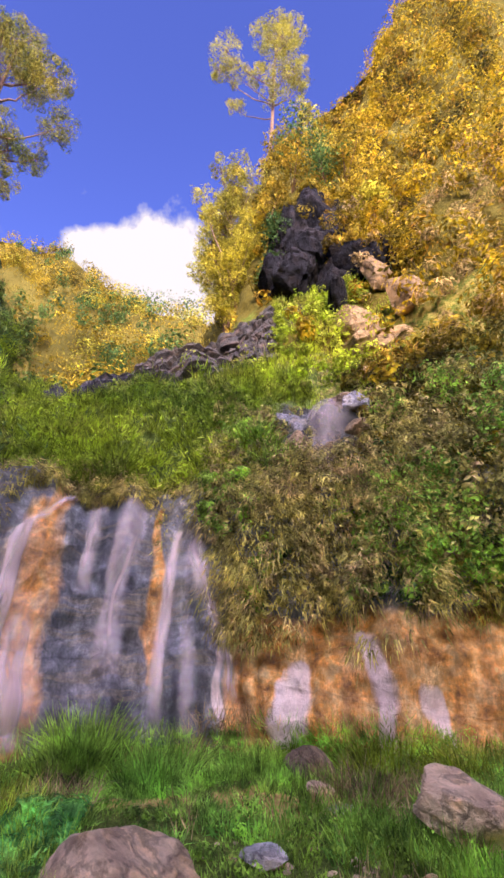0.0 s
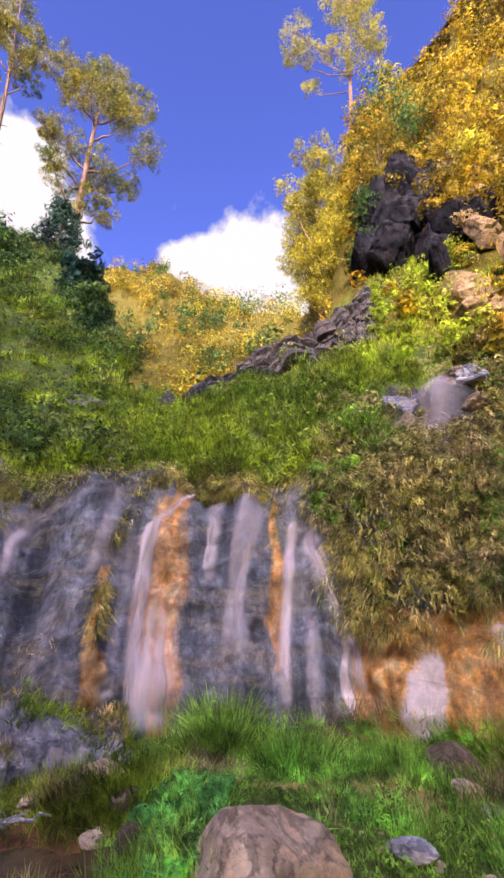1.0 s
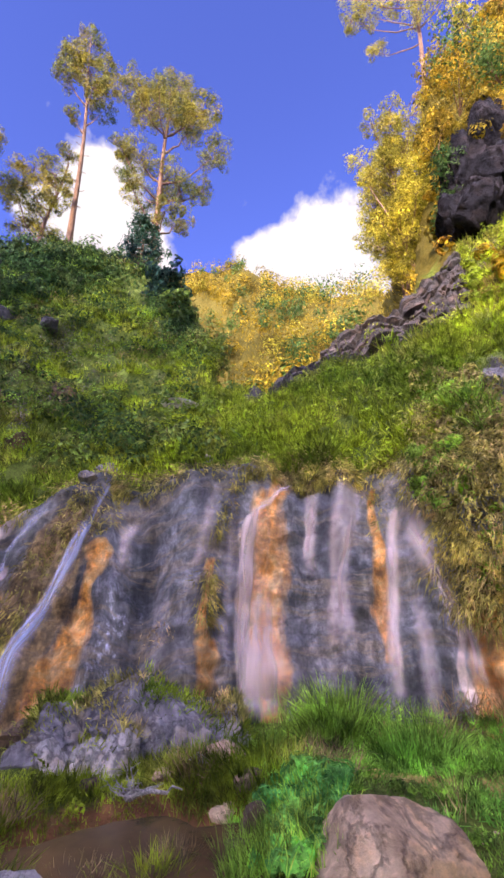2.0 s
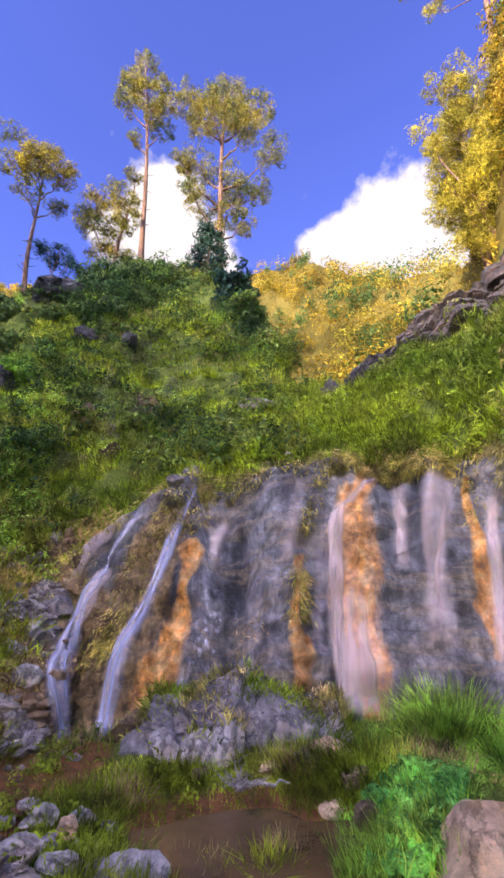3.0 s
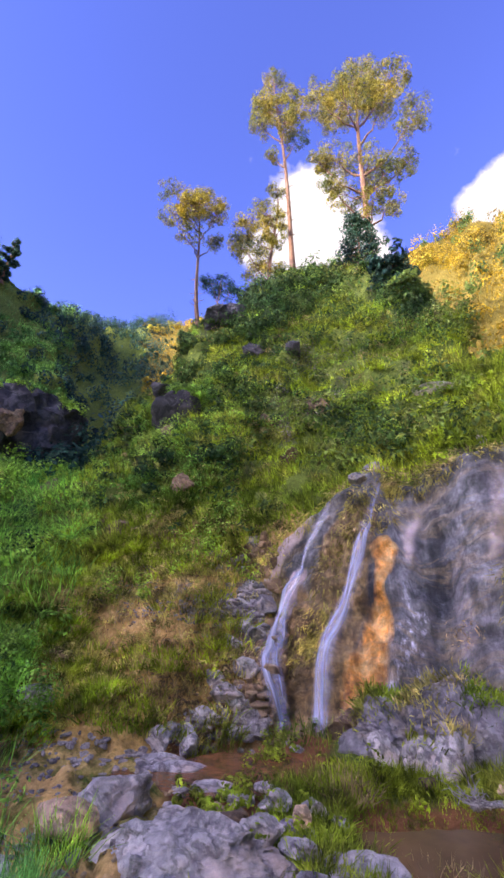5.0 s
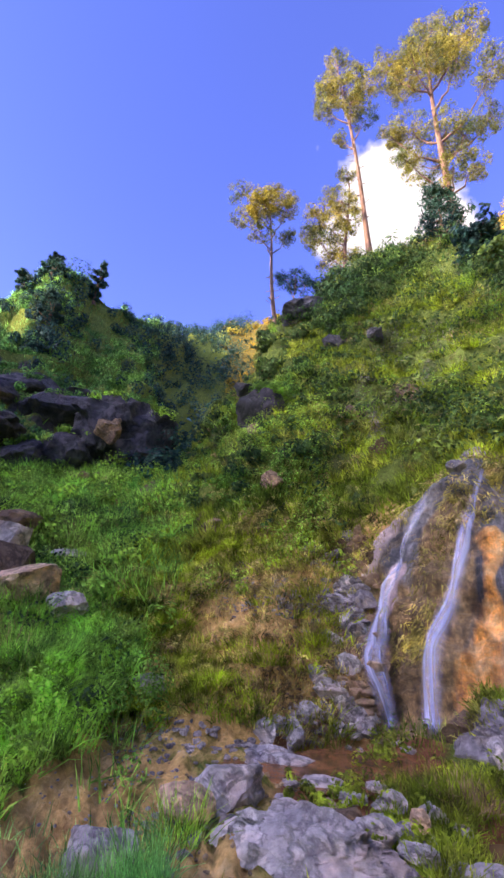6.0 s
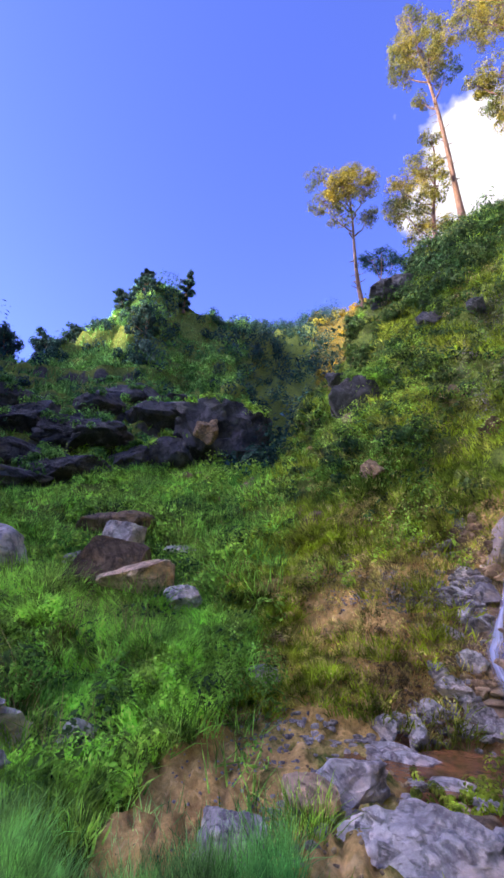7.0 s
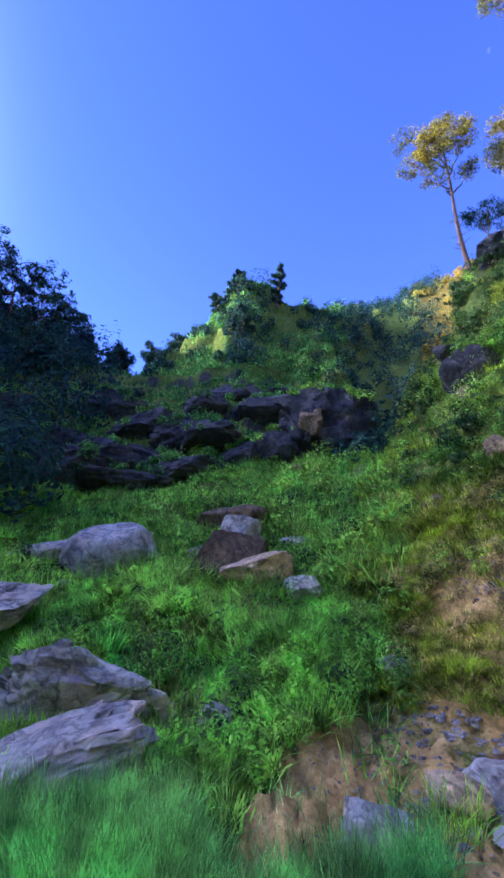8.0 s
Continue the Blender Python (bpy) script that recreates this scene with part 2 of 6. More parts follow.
col = mix(t, 0.7, col, ramp(t, flakes, [(0.40, grey(0.55)), (0.49, grey(0.95)), (0.52, grey(1.1)), (0.62, grey(1.6))]), "MULTIPLY")
col = mix(t, 0.55, col, ramp(t, grit, [(0.36, grey(0.3)), (0.5, grey(1.0)), (0.66, grey(1.5))]), "MULTIPLY")
def crust(name, amount, colour):
    half = t.nodes.new("ShaderNodeMath")
    half.operation = "MULTIPLY"
    half.inputs[1].default_value = amount
    t.links.new(masked(name), half.inputs[0])
    return mix(t, half.outputs[0], col, colour)
col = crust("tufa", 0.36, mix(t, 0.5, tufa_col, ramp(t, grit, [(0.36, grey(0.6)), (0.62, grey(1.2))]), "MULTIPLY"))
col = crust("lime", 0.75, ramp(t, mix(t, 0.5, fine, streak), [(0.34, (0.50, 0.37, 0.34)), (0.62, (0.88, 0.72, 0.68))]))
t.links.new(col, b.inputs["Base Color"])
bump(t, b, mix(t, 0.4, mix(t, 0.45, mix(t, 0.4, fine, streak), slabs), mix(t, 0.8, cracks, grit)), 1.0, 0.2)

# ground: soil with turf, gravel where the grass thins out
GROUND, t, b = nodes_of("turf_and_soil")
obj = coord(t)
n1 = tex_noise(t, obj, 0.5, 6, 0.62)
n2 = tex_noise(t, obj, 5.0, 9, 0.7)
edge = n2
soil_col = ramp(t, n2, [(0.3, (0.30, 0.175, 0.055)), (0.55, (0.64, 0.41, 0.15)), (0.75, (0.80, 0.58, 0.27))])
turf_col = ramp(t, n2, [(0.3, (0.07, 0.10, 0.02)), (0.7, (0.22, 0.27, 0.05))])
soil_col = mix(t, 0.5, soil_col, ramp(t, tex_noise(t, obj, 1.7, 7, 0.7, 0.6), [(0.34, grey(0.5)), (0.5, grey(0.95)), (0.66, grey(1.3))]), "MULTIPLY")
soil_col = mix(t, 0.5, soil_col, ramp(t, tex_noise(t, obj, 16.0, 6, 0.75), [(0.36, grey(0.7)), (0.6, grey(1.4))]), "MULTIPLY")
turf_col = mix(t, 0.8, turf_col, ramp(t, tex_noise(t, obj, 28.0, 7, 0.8), [(0.36, grey(0.3)), (0.5, grey(0.9)), (0.64, grey(1.7))]), "MULTIPLY")
col = mix(t, masked("soil"), turf_col, soil_col)
col = mix(t, masked("dry"), col, ramp(t, n2, [(0.3, (0.05, 0.045, 0.012)), (0.7, (0.16, 0.125, 0.025))]))
col = mix(t, masked("wet"), col, ramp(t, n2, [(0.3, (0.10, 0.045, 0.02)), (0.7, (0.34, 0.155, 0.065))]))
col = mix(t, masked("rocky"), col, ramp(t, n2, [(0.3, (0.022, 0.024, 0.022)), (0.7, (0.11, 0.10, 0.09))]))
t.links.new(col, b.inputs["Base Color"])
b.inputs["Roughness"].default_value = 0.95
b.inputs["Specular IOR Level"].default_value = 0.05
bump(t, b, mix(t, 0.4, n2, tex_noise(t, obj, 2.4, 8, 0.7, 0.8)), 1.0, 0.16)

# running water: white thread-like streaks with gaps
def falling(name, lo, hi, colour, threads=20.0):
    m, t, b = nodes_of(name)
    n = tex_noise(t, coord(t, "UV", (threads, 0.16, 1)), 1.0, 6, 0.6, 0.02)
    b.inputs["Base Color"].default_value = (*colour, 1)
    b.inputs["Roughness"].default_value = 0.6
    tr = t.nodes.new("ShaderNodeBsdfTransparent")
    ms = t.nodes.new("ShaderNodeMixShader")
    mul = t.nodes.new("ShaderNodeMath")
    mul.operation = "MULTIPLY"
    t.links.new(ramp(t, n, [(lo, grey(0.0)), (hi, grey(0.95))]), mul.inputs[0])
    t.links.new(attr(t, "cover"), mul.inputs[1])
    t.links.new(mul.outputs[0], ms.inputs[0])
    t.links.new(tr.outputs[0], ms.inputs[1])
    t.links.new(b.outputs[0], ms.inputs[2])
    t.links.new(ms.outputs[0], t.nodes["Material Output"].inputs[0])
    return m


VEIL = falling("falling_water", 0.0, 0.75, (0.98, 0.77, 0.70), 11.0)
STREAM = falling("white_stream", 0.34, 0.64, (0.70, 0.73, 0.94))

POOL, t, b = nodes_of("muddy_water")
t.links.new(ramp(t, tex_noise(t, coord(t), 1.6, 5, 0.6), [(0.35, (0.07, 0.042, 0.018)), (0.65, (0.15, 0.09, 0.04))]), b.inputs["Base Color"])
b.inputs["Roughness"].default_value = 0.06
b.inputs["IOR"].default_value = 1.33
bump(t, b, tex_noise(t, coord(t), 9.0, 3), 0.15, 0.02)

BARK, t, b = nodes_of("pine_bark")
obj = coord(t, "Object", (1, 1, 0.25))
n = tex_noise(t, obj, 7.0, 8, 0.7)
t.links.new(ramp(t, n, [(0.3, (0.06, 0.032, 0.02)), (0.7, (0.27, 0.15, 0.09))]), b.inputs["Base Color"])
b.inputs["Roughness"].default_value = 0.9
bump(t, b, n, 1.0, 0.05)

CLOUD, t, b = nodes_of("cloud")
t.nodes.remove(b)
obj = coord(t, "UV")
warp = t.nodes.new("ShaderNodeTexNoise")
warp.inputs["Scale"].default_value, warp.inputs["Detail"].default_value, warp.inputs["Roughness"].default_value = 3.2, 9.0, 0.55
t.links.new(obj, warp.inputs["Vector"])
fac = t.nodes.new("ShaderNodeMath")
fac.operation = "MULTIPLY_ADD"
t.links.new(warp.outputs["Fac"], fac.inputs[0])
fac.inputs[1].default_value = 1.7
sub = t.nodes.new("ShaderNodeMath")
sub.operation = "SUBTRACT"
t.links.new(attr(t, "puff"), sub.inputs[0])
sub.inputs[1].default_value = 0.85
t.links.new(sub.outputs[0], fac.inputs[2])
dens = ramp(t, fac.outputs[0], [(0.28, grey(0)), (0.45, grey(0.4)), (0.72, grey(1))])
em = t.nodes.new("ShaderNodeEmission")
t.links.new(ramp(t, fac.outputs[0], [(0.4, (0.72, 0.74, 0.90)), (0.75, (1.0, 0.98, 1.0))]), em.inputs[0])
em.inputs[1].default_value = 0.29
tr = t.nodes.new("ShaderNodeBsdfTransparent")
ms = t.nodes.new("ShaderNodeMixShader")
t.links.new(dens, ms.inputs[0])
t.links.new(tr.outputs[0], ms.inputs[1])
t.links.new(em.outputs[0], ms.inputs[2])
t.links.new(ms.outputs[0], t.nodes["Material Output"].inputs[0])


# ------------------------------------------------------------ mesh makers
def mesh_from(name, verts, faces, material, smooth=True, uvs=None, attrs=None):
    """A mesh from arrays: verts (n, 3), faces (m, k) with k the same for all."""
    verts = np.asarray(verts, dtype=np.float32)
    faces = np.asarray(faces, dtype=np.int32)
    me = bpy.data.meshes.new(name)
    k = faces.shape[1]
    me.vertices.add(len(verts))
    me.vertices.foreach_set("co", verts.ravel())
    me.loops.add(faces.size)
    me.loops.foreach_set("vertex_index", faces.ravel())
    me.polygons.add(len(faces))
    me.polygons.foreach_set("loop_start", np.arange(0, faces.size, k, dtype=np.int32))
    me.polygons.foreach_set("use_smooth", np.full(len(faces), smooth, dtype=bool))
    if uvs is not None:
        layer = me.uv_layers.new(name="UVMap")
        layer.data.foreach_set("uv", np.asarray(uvs, dtype=np.float32)[faces.ravel()].ravel())
    for key, vals in (attrs or {}).items():
        at = me.attributes.new(key, "FLOAT", "POINT")
        at.data.foreach_set("value", np.asarray(vals, dtype=np.float32))
    me.materials.append(material)
    me.update()
    me.validate()
    return me


def thing(name, me, label, category="", kind="", group=""):
    return tagged(new(name, me), label, category, group, kind)


def child(name, me, parent, label="", kind=""):
    ob = new(name, me)
    ob.parent = parent
    return tagged(ob, label, "", "", kind) if label else ob


# ------------------------------------------------------------ the lie of the land
# The place is a hollow round the spot where one stands. Each line of the land (foot of the slopes, lip of the cliff,
# middle of the hillside, near crest, dip behind it, far crest) is given as heading: distance, height.
def line(text):
    rows_ = [[float(v) for v in part.split()] for part in text.split(",")]
    return np.array(rows_)


FOOT = line("-180 5 .3, -110 5 .3, -85 5.5 .3, -74 6 .3, -60 5.5 .1, -46 6.5 .1, -26 6 0, -14 6.6 0, -7 6.4 0, 0 6.3 0, 10 6.5 .05,"
            "16 7.1 .05, 23 7.3 .1, 41 7.4 .05, 49 6.9 0, 58 7 0, 70 7.2 .1, 90 7.5 .2, 120 7 .3, 180 5 .3")
LIP = line("-180 9 1.5, -110 9 1.5, -85 9.5 1.5, -74 9.5 1.15, -60 9 1.1, -52 9 1.3, -46 9 1.8, -33 8.5 2, -26 8.2 2.2, -19 8.1 2.1, -16 8 2.15,"
           "-11.4 8.1 3.02, -6 8.3 3.6, -1.5 8.5 4.23, 2 8.2 3.5, 6 8.2 3.8, 10 8.3 4.1, 18 8.5 4.23, 23 8.6 4, 31 8.6 4, 38 8.7 4.3,"
           "45 8.3 4, 57 8.3 4.1, 72 8.5 4.1, 90 8.5 4, 120 9 3, 180 9 1.5")
MID = line("-180 16 4, -110 18 6, -85 18 4.8, -74 18 5, -60 18 5.6, -53 18 5.8, -45 17 5.7, -39 15 5.4, -33 13.5 5.8, -27 13.5 7,"
           "-15 13.5 7.6, 0 13.5 7.7, 6.4 13.5 7.6, 13 12 6.6, 19 12 7, 31 11.5 7.4, 46 11 7.8, 52 10.5 6.6, 60 10.5 7.2, 75 10.5 7.5,"
           "90 11 7.5, 120 14 8, 180 16 4")
CREST = line("-180 30 9, -132 25 12, -110 32 20, -85 30 14, -74 30 14, -60 30 15, -53 30 14.5, -45 26 10.5, -42 23 8, -39 18.5 6.6, -36 18.5 8.5,"
             "-33 19 10, -30 19.5 12.3, -27 20 14.9, -22 20 16.4, -18 20 17.6, -10.4 20.5 19.2, -4 21 20.2, .5 20.5 19, 3 19 16,"
             "4.5 18 14.3, 9.3 17 12.2, 13 15.5 9.3, 16 14.5 8.6, 19 14 8.5, 31 14 10.1, 38 14 11.2, 46 14 12.4, 52 14.5 14, 60 15 15,"
             "75 15 17, 90 16 17, 120 25 20, 180 30 9")
DIP = line("-180 36 10, -132 30 17, -110 40 27, -85 36 18, -60 35 19, -50 35 18, -45 30 12, -39 26 8, -33 30 9, -27 30 12, -10 30 17, 0 30 16, 5 28 13,"
           "13 24 10, 19 22 9.5, 31 22 12, 38 20 15, 46 17 18, 60 17.5 21, 75 18 24, 90 19 24, 120 30 24, 180 36 10")
# unseen crest at headings -155 to -97, heights set to shade the hollow
FAR = line("-180 60 24, -165 50 27, -155 42 30.5, -149 42 30.5, -144 42 32.5, -139 43 33.5, -133 44 36, -127 45 43, -122 46 45, -117 48 43.5, -108 50 43, -97 49 38, -90 48 29, -83 48 27, -78 46 24, -72 45 22.8, -67 45 24.6, -64 45 28.4,"
           "-60 44 34.2, -58 44 36, -54 44 34.8, -50 45 33, -44 50 35, -38 70 46, -33 85 58, -27 85 60, -10 80 58, 0 70 60, 8 62 56.5,"
           "17 62 55.5, 23 62 51.5, 31 62 49.5, 36 50 38, 40 32 28, 44 25 28, 46 22.5 33.6, 50 21.5 34.6, 55 22 35.6, 63 22 39.5, 72 22 43.2, 76 22 45, 90 23 48, 120 50 28, 180 60 24")


def follow(ln, az):
    """Distance and height along a line, rounded at its corners."""
    out = []
    for c in (1, 2):
        v = 0
        for off, w in ((-1.0, 0.25), (0.0, 0.5), (1.0, 0.25)):
            v = v + w * np.interp(az + off, ln[:, 0], ln[:, c])
        out.append(v)
    return out


AZ = np.concatenate([np.arange(-180, -95, 3.0), np.arange(-95, -18, 0.55), np.arange(-18, 84, 0.42), np.arange(84, 180.1, 3.0)])
STEPS = [36, 84, 44, 60, 16, 60, 12, 8]  # rows between the lines
lines_rz = [(np.full(len(AZ), 0.01), np.full(len(AZ), 0.0))] + [follow(ln, AZ) for ln in (FOOT, LIP, MID, CREST, DIP, FAR)]
rf, zf = lines_rz[-1]
lines_rz += [(rf + 60, zf * 0.55), (np.full(len(AZ), 3000.0), np.full(len(AZ), -30.0))]
R_, Z_, S_ = [], [], []
for k, n in enumerate(STEPS):
    (r0, z0), (r1, z1) = lines_rz[k], lines_rz[k + 1]
    for j in range(n):
        u = j / n
        if k == 0:
            u = u ** 0.8
        w = u * u * (3 - 2 * u) * 0.35 + u * 0.65 if k >= 2 else u
        R_.append(r0 + (r1 - r0) * u)
        Z_.append(z0 + (z1 - z0) * w)
        S_.append(k + u)
R_.append(lines_rz[-1][0]); Z_.append(lines_rz[-1][1]); S_.append(float(len(STEPS)))
R_, Z_, S_ = np.array(R_).T, np.array(Z_).T, np.array(S_)
A_ = np.radians(AZ)[:, None] * np.ones_like(R_)
SS = np.ones_like(R_) * S_[None]
BASE = np.stack([R_ * np.sin(A_), R_ * np.cos(A_), Z_], -1)
AZG = np.degrees(A_)


def grid_normals(p):
    du = np.gradient(p, axis=0)
    dv = np.gradient(p, axis=1)
    n = np.cross(dv, du)
    n /= np.linalg.norm(n, axis=-1, keepdims=True) + 1e-9
    return n * np.sign(n[..., 2].mean())


def bell(x, c, w):
    return np.exp(-((x - c) / w) ** 2)


def band(x, lo, hi, soft):
    return np.clip((x - lo) / soft + 0.5, 0, 1) * np.clip((hi - x) / soft + 0.5, 0, 1)


NRM = grid_normals(BASE)
flat = BASE.reshape(-1, 3)
is_wall = (band(AZG, -16, 78, 4) * band(SS, 1.02, 2.0, 0.12))
rough_amp = np.interp(S_, [0, 0.9, 1.0, 2.0, 3.0, 4.0, 5.0, 6.0, 7.0, 8.0], [0.05, 0.08, 0.14, 0.20, 0.35, 0.4, 0.8, 1.4, 3, 0])[None] * np.ones_like(R_)
freq = np.interp(S_, [0, 1, 2, 4, 6, 8], [1.1, 0.9, 0.7, 0.42, 0.2, 0.05])
disp = np.zeros(R_.shape)
for j in range(R_.shape[1]):
    disp[:, j] = fbm(BASE[:, j] * freq[j] + 5.0, 5, 0.55)
# the cliff: upright ribs and ledges
ribs = fbm(np.stack([AZG.ravel() * 0.22, SS.ravel() * 0.9, np.zeros(R_.size)], 1), 4, 0.55).reshape(R_.shape)
ledges = fbm(np.stack([AZG.ravel() * 0.08, SS.ravel() * 6.0 + AZG.ravel() * 0.05, np.full(R_.size, 3.3)], 1), 3, 0.5).reshape(R_.shape)
fine_bumps = fbm(flat * 3.1, 4, 0.55).reshape(R_.shape)
disp = disp * rough_amp * (1 - 0.6 * is_wall) + is_wall * (0.24 * ribs + 0.15 * ledges + 0.10 * fine_bumps)
hummock = fbm(flat * np.array([0.95, 0.95, 0.6]) + 31.0, 3, 0.5).reshape(R_.shape)
hummock_amp = np.interp(S_, [0.9, 1.3, 2.0, 2.3, 4.0, 5.0, 6.0], [0.0, 0.16, 0.12, 0.30, 0.34, 0.2, 0.0])[None]
disp = disp + hummock * hummock_amp * (1 - is_wall)
disp = disp + 0.42 * fbm(flat * np.array([1.3, 1.3, 0.6]) + 77.0, 3, 0.5).reshape(R_.shape) * band(AZG, -93, -47, 5) * band(R_, 5.2, 12, 1.2)
LAND = BASE + NRM * disp[..., None]
# flat bed of the pool and the stream
pool_mask = np.clip(1.6 - np.hypot((LAND[..., 0] - 0.45) / 0.82, (LAND[..., 1] - 4.2) / 0.58), 0, 0.6) / 0.6
LAND[..., 2] -= 0.24 * pool_mask
stream_mask = band(AZG, -26, -8, 3) * band(R_, 4.6, 6.6, 0.6)
LAND[..., 2] -= 0.06 * stream_mask
lumps = fbm(flat * np.array([1.6, 3.2, 1.0]) + 91.0, 4, 0.6).reshape(R_.shape)
LAND[..., 2] += 0.09 * lumps * band(AZG, -68, -24, 5) * band(R_, 2.6, 6.6, 0.8)
rills = 1 - np.abs(fbm(np.stack([AZG.ravel() * 0.32, R_.ravel() * 1.1, np.zeros(R_.size)], 1) + 15.0, 4, 0.6)).reshape(R_.shape)
LAND[..., 2] -= 0.10 * rills ** 5 * band(AZG, -62, -28, 5) * band(R_, 2.8, 6.2, 0.6)
LAND[..., 2] += 0.045 * fbm(flat * 4.2 + 19.0, 3, 0.6).reshape(R_.shape) * band(AZG, -64, -24, 5) * band(R_, 2.6, 6.4, 0.6)
LAND[..., 2] += 0.36 * bell(AZG, -62, 8) * bell(R_, 7.0, 1.3) + 0.3 * bell(AZG, -70, 6) * bell(R_, 9.0, 1.0)
# the dark hill steps up in grassy ledges
steps_mask = band(AZG, -110, -41, 6) * band(SS, 3.2, 6.0, 0.35)
lev = LAND[..., 2] / 2.3 + 0.9 * fbm(flat * 0.16 + 40, 3).reshape(R_.shape)
fr = lev - np.floor(lev)
LAND[..., 2] += 2.3 * 0.75 * steps_mask * (np.clip((fr - 0.55) / 0.45, 0, 1) - fr)
# the near hillside steps up in small uneven terraces
terrace = band(AZG, -44, 13, 5) * band(SS, 2.2, 3.95, 0.3)
lev = LAND[..., 2] / 1.15 + 1.1 * fbm(flat * 0.33 + 60, 3).reshape(R_.shape)
fr = lev - np.floor(lev)
LAND[..., 2] += 1.15 * 0.7 * terrace * (np.clip((fr - 0.5) / 0.5, 0, 1) - fr)
# the rounded rock under the upper fall
LAND += NRM * (0.75 * bell(AZG, 54.4, 4.2) * bell(SS, 2.62, 0.34))[..., None]
LNRM = grid_normals(LAND)


def place(az, s):
    """Point and normal of the land at headings az and rows s (0 middle, 1 foot, 2 lip, 3 middle slope, 4 crest ...)."""
    az, s = np.atleast_1d(np.asarray(az, float)), np.atleast_1d(np.asarray(s, float))
    i = np.clip(np.interp(az, AZ, np.arange(len(AZ))), 0, len(AZ) - 1.001)
    j = np.clip(np.interp(s, S_, np.arange(len(S_))), 0, len(S_) - 1.001)
    i0, j0 = i.astype(int), j.astype(int)
    fi, fj = (i - i0)[:, None], (j - j0)[:, None]
    def at(g):
        return (g[i0, j0] * (1 - fi) + g[i0 + 1, j0] * fi) * (1 - fj) + (g[i0, j0 + 1] * (1 - fi) + g[i0 + 1, j0 + 1] * fi) * fj
    n = at(LNRM)
    return at(LAND), n / np.linalg.norm(n, axis=1, keepdims=True)


def spot(az, r):
    """Ground point at a heading and a distance, on the nearest sheet."""
    i = int(np.argmin(abs(AZ - az)))
    d = np.hypot(LAND[i, :, 0], LAND[i, :, 1])
    j = int(np.argmin(abs(d - r)))
    return Vector(LAND[i, j])


# what covers the land
def trail(az, s, pts, width, soft=0.5):
    """Closeness (0..1) to a run of (heading, row) points on the cliff, width in degrees."""
    best = np.zeros(az.shape)
    for (a0, s0), (a1, s1) in zip(pts[:-1], pts[1:]):
        kx, ky = 1.0, 32.0
        dx, dy = (a1 - a0) * kx, (s1 - s0) * ky
        u = np.clip(((az - a0) * kx * dx + (s - s0) * ky * dy) / (dx * dx + dy * dy + 1e-9), 0, 1)
        d = np.hypot((az - a0 - (a1 - a0) * u) * kx, (s - s0 - (s1 - s0) * u) * ky)
        best = np.maximum(best, np.clip((width - d) / (width * soft) + 0.5, 0, 1))
    return best


wig_az = AZG + 1.1 * fbm(np.stack([AZG.ravel() * 0.3, SS.ravel() * 5, np.zeros(R_.size)], 1), 3).reshape(R_.shape)
edge_noise = fbm(flat * 0.9 + 51, 4).reshape(R_.shape)
tufa = np.zeros(R_.shape)
for pts, w in (([(22.4, 2.06), (20.8, 1.9), (19.0, 1.75)], 1.0), ([(17.9, 1.78), (18.0, 1.6), (18.5, 1.38)], 2.1), ([(18.5, 1.38), (18.4, 1.0)], 1.5), ([(-1.8, 1.62), (-3.2, 1.41)], 0.6), ([(-3.2, 1.41), (-5.0, 1.21), (-6.6, 1.08)], 1.1),
               ([(11.1, 1.54), (10.8, 1.31)], 0.6), ([(11.3, 1.26), (11.1, 1.07)], 0.8), ([(32.1, 1.9), (31.8, 1.64), (32.3, 1.44), (32.7, 1.2)], 0.55)):
    tufa = np.maximum(tufa, trail(wig_az, SS, pts, w * 1.15, 1.9))
tufa = np.maximum(tufa, band(AZG, 40.5, 80, 2) * band(SS, 0.98, 1.42, 0.1))
tufa = np.maximum(tufa, 0.65 * band(AZG, -26, -17, 3) * band(SS, 0.9, 1.35, 0.15))
lime = np.zeros(R_.shape)
for pts, w in (([(48.9, 1.27), (48.3, 1.18)], 0.6), ([(48.3, 1.18), (47.8, 1.08)], 1.2), ([(47.8, 1.08), (47.2, 0.98)], 1.7), ([(57.4, 1.33), (58.2, 1.2), (58.5, 0.98)], 1.1), ([(63.2, 1.17), (63.6, 1.0)], 0.9), ([(40.3, 1.3), (40.9, 1.1)], 0.6),
               ([(-13.2, 1.75), (-14.2, 1.6)], 1.2), ([(-12.4, 2.0), (-15.4, 1.92)], 1.6)):
    lime = np.maximum(lime, trail(wig_az, SS, pts, w, 1.5))
film = 0.02 + 0.12 * fbm(np.stack([AZG.ravel() * 0.15, SS.ravel(), np.zeros(R_.size)], 1), 3).reshape(R_.shape)
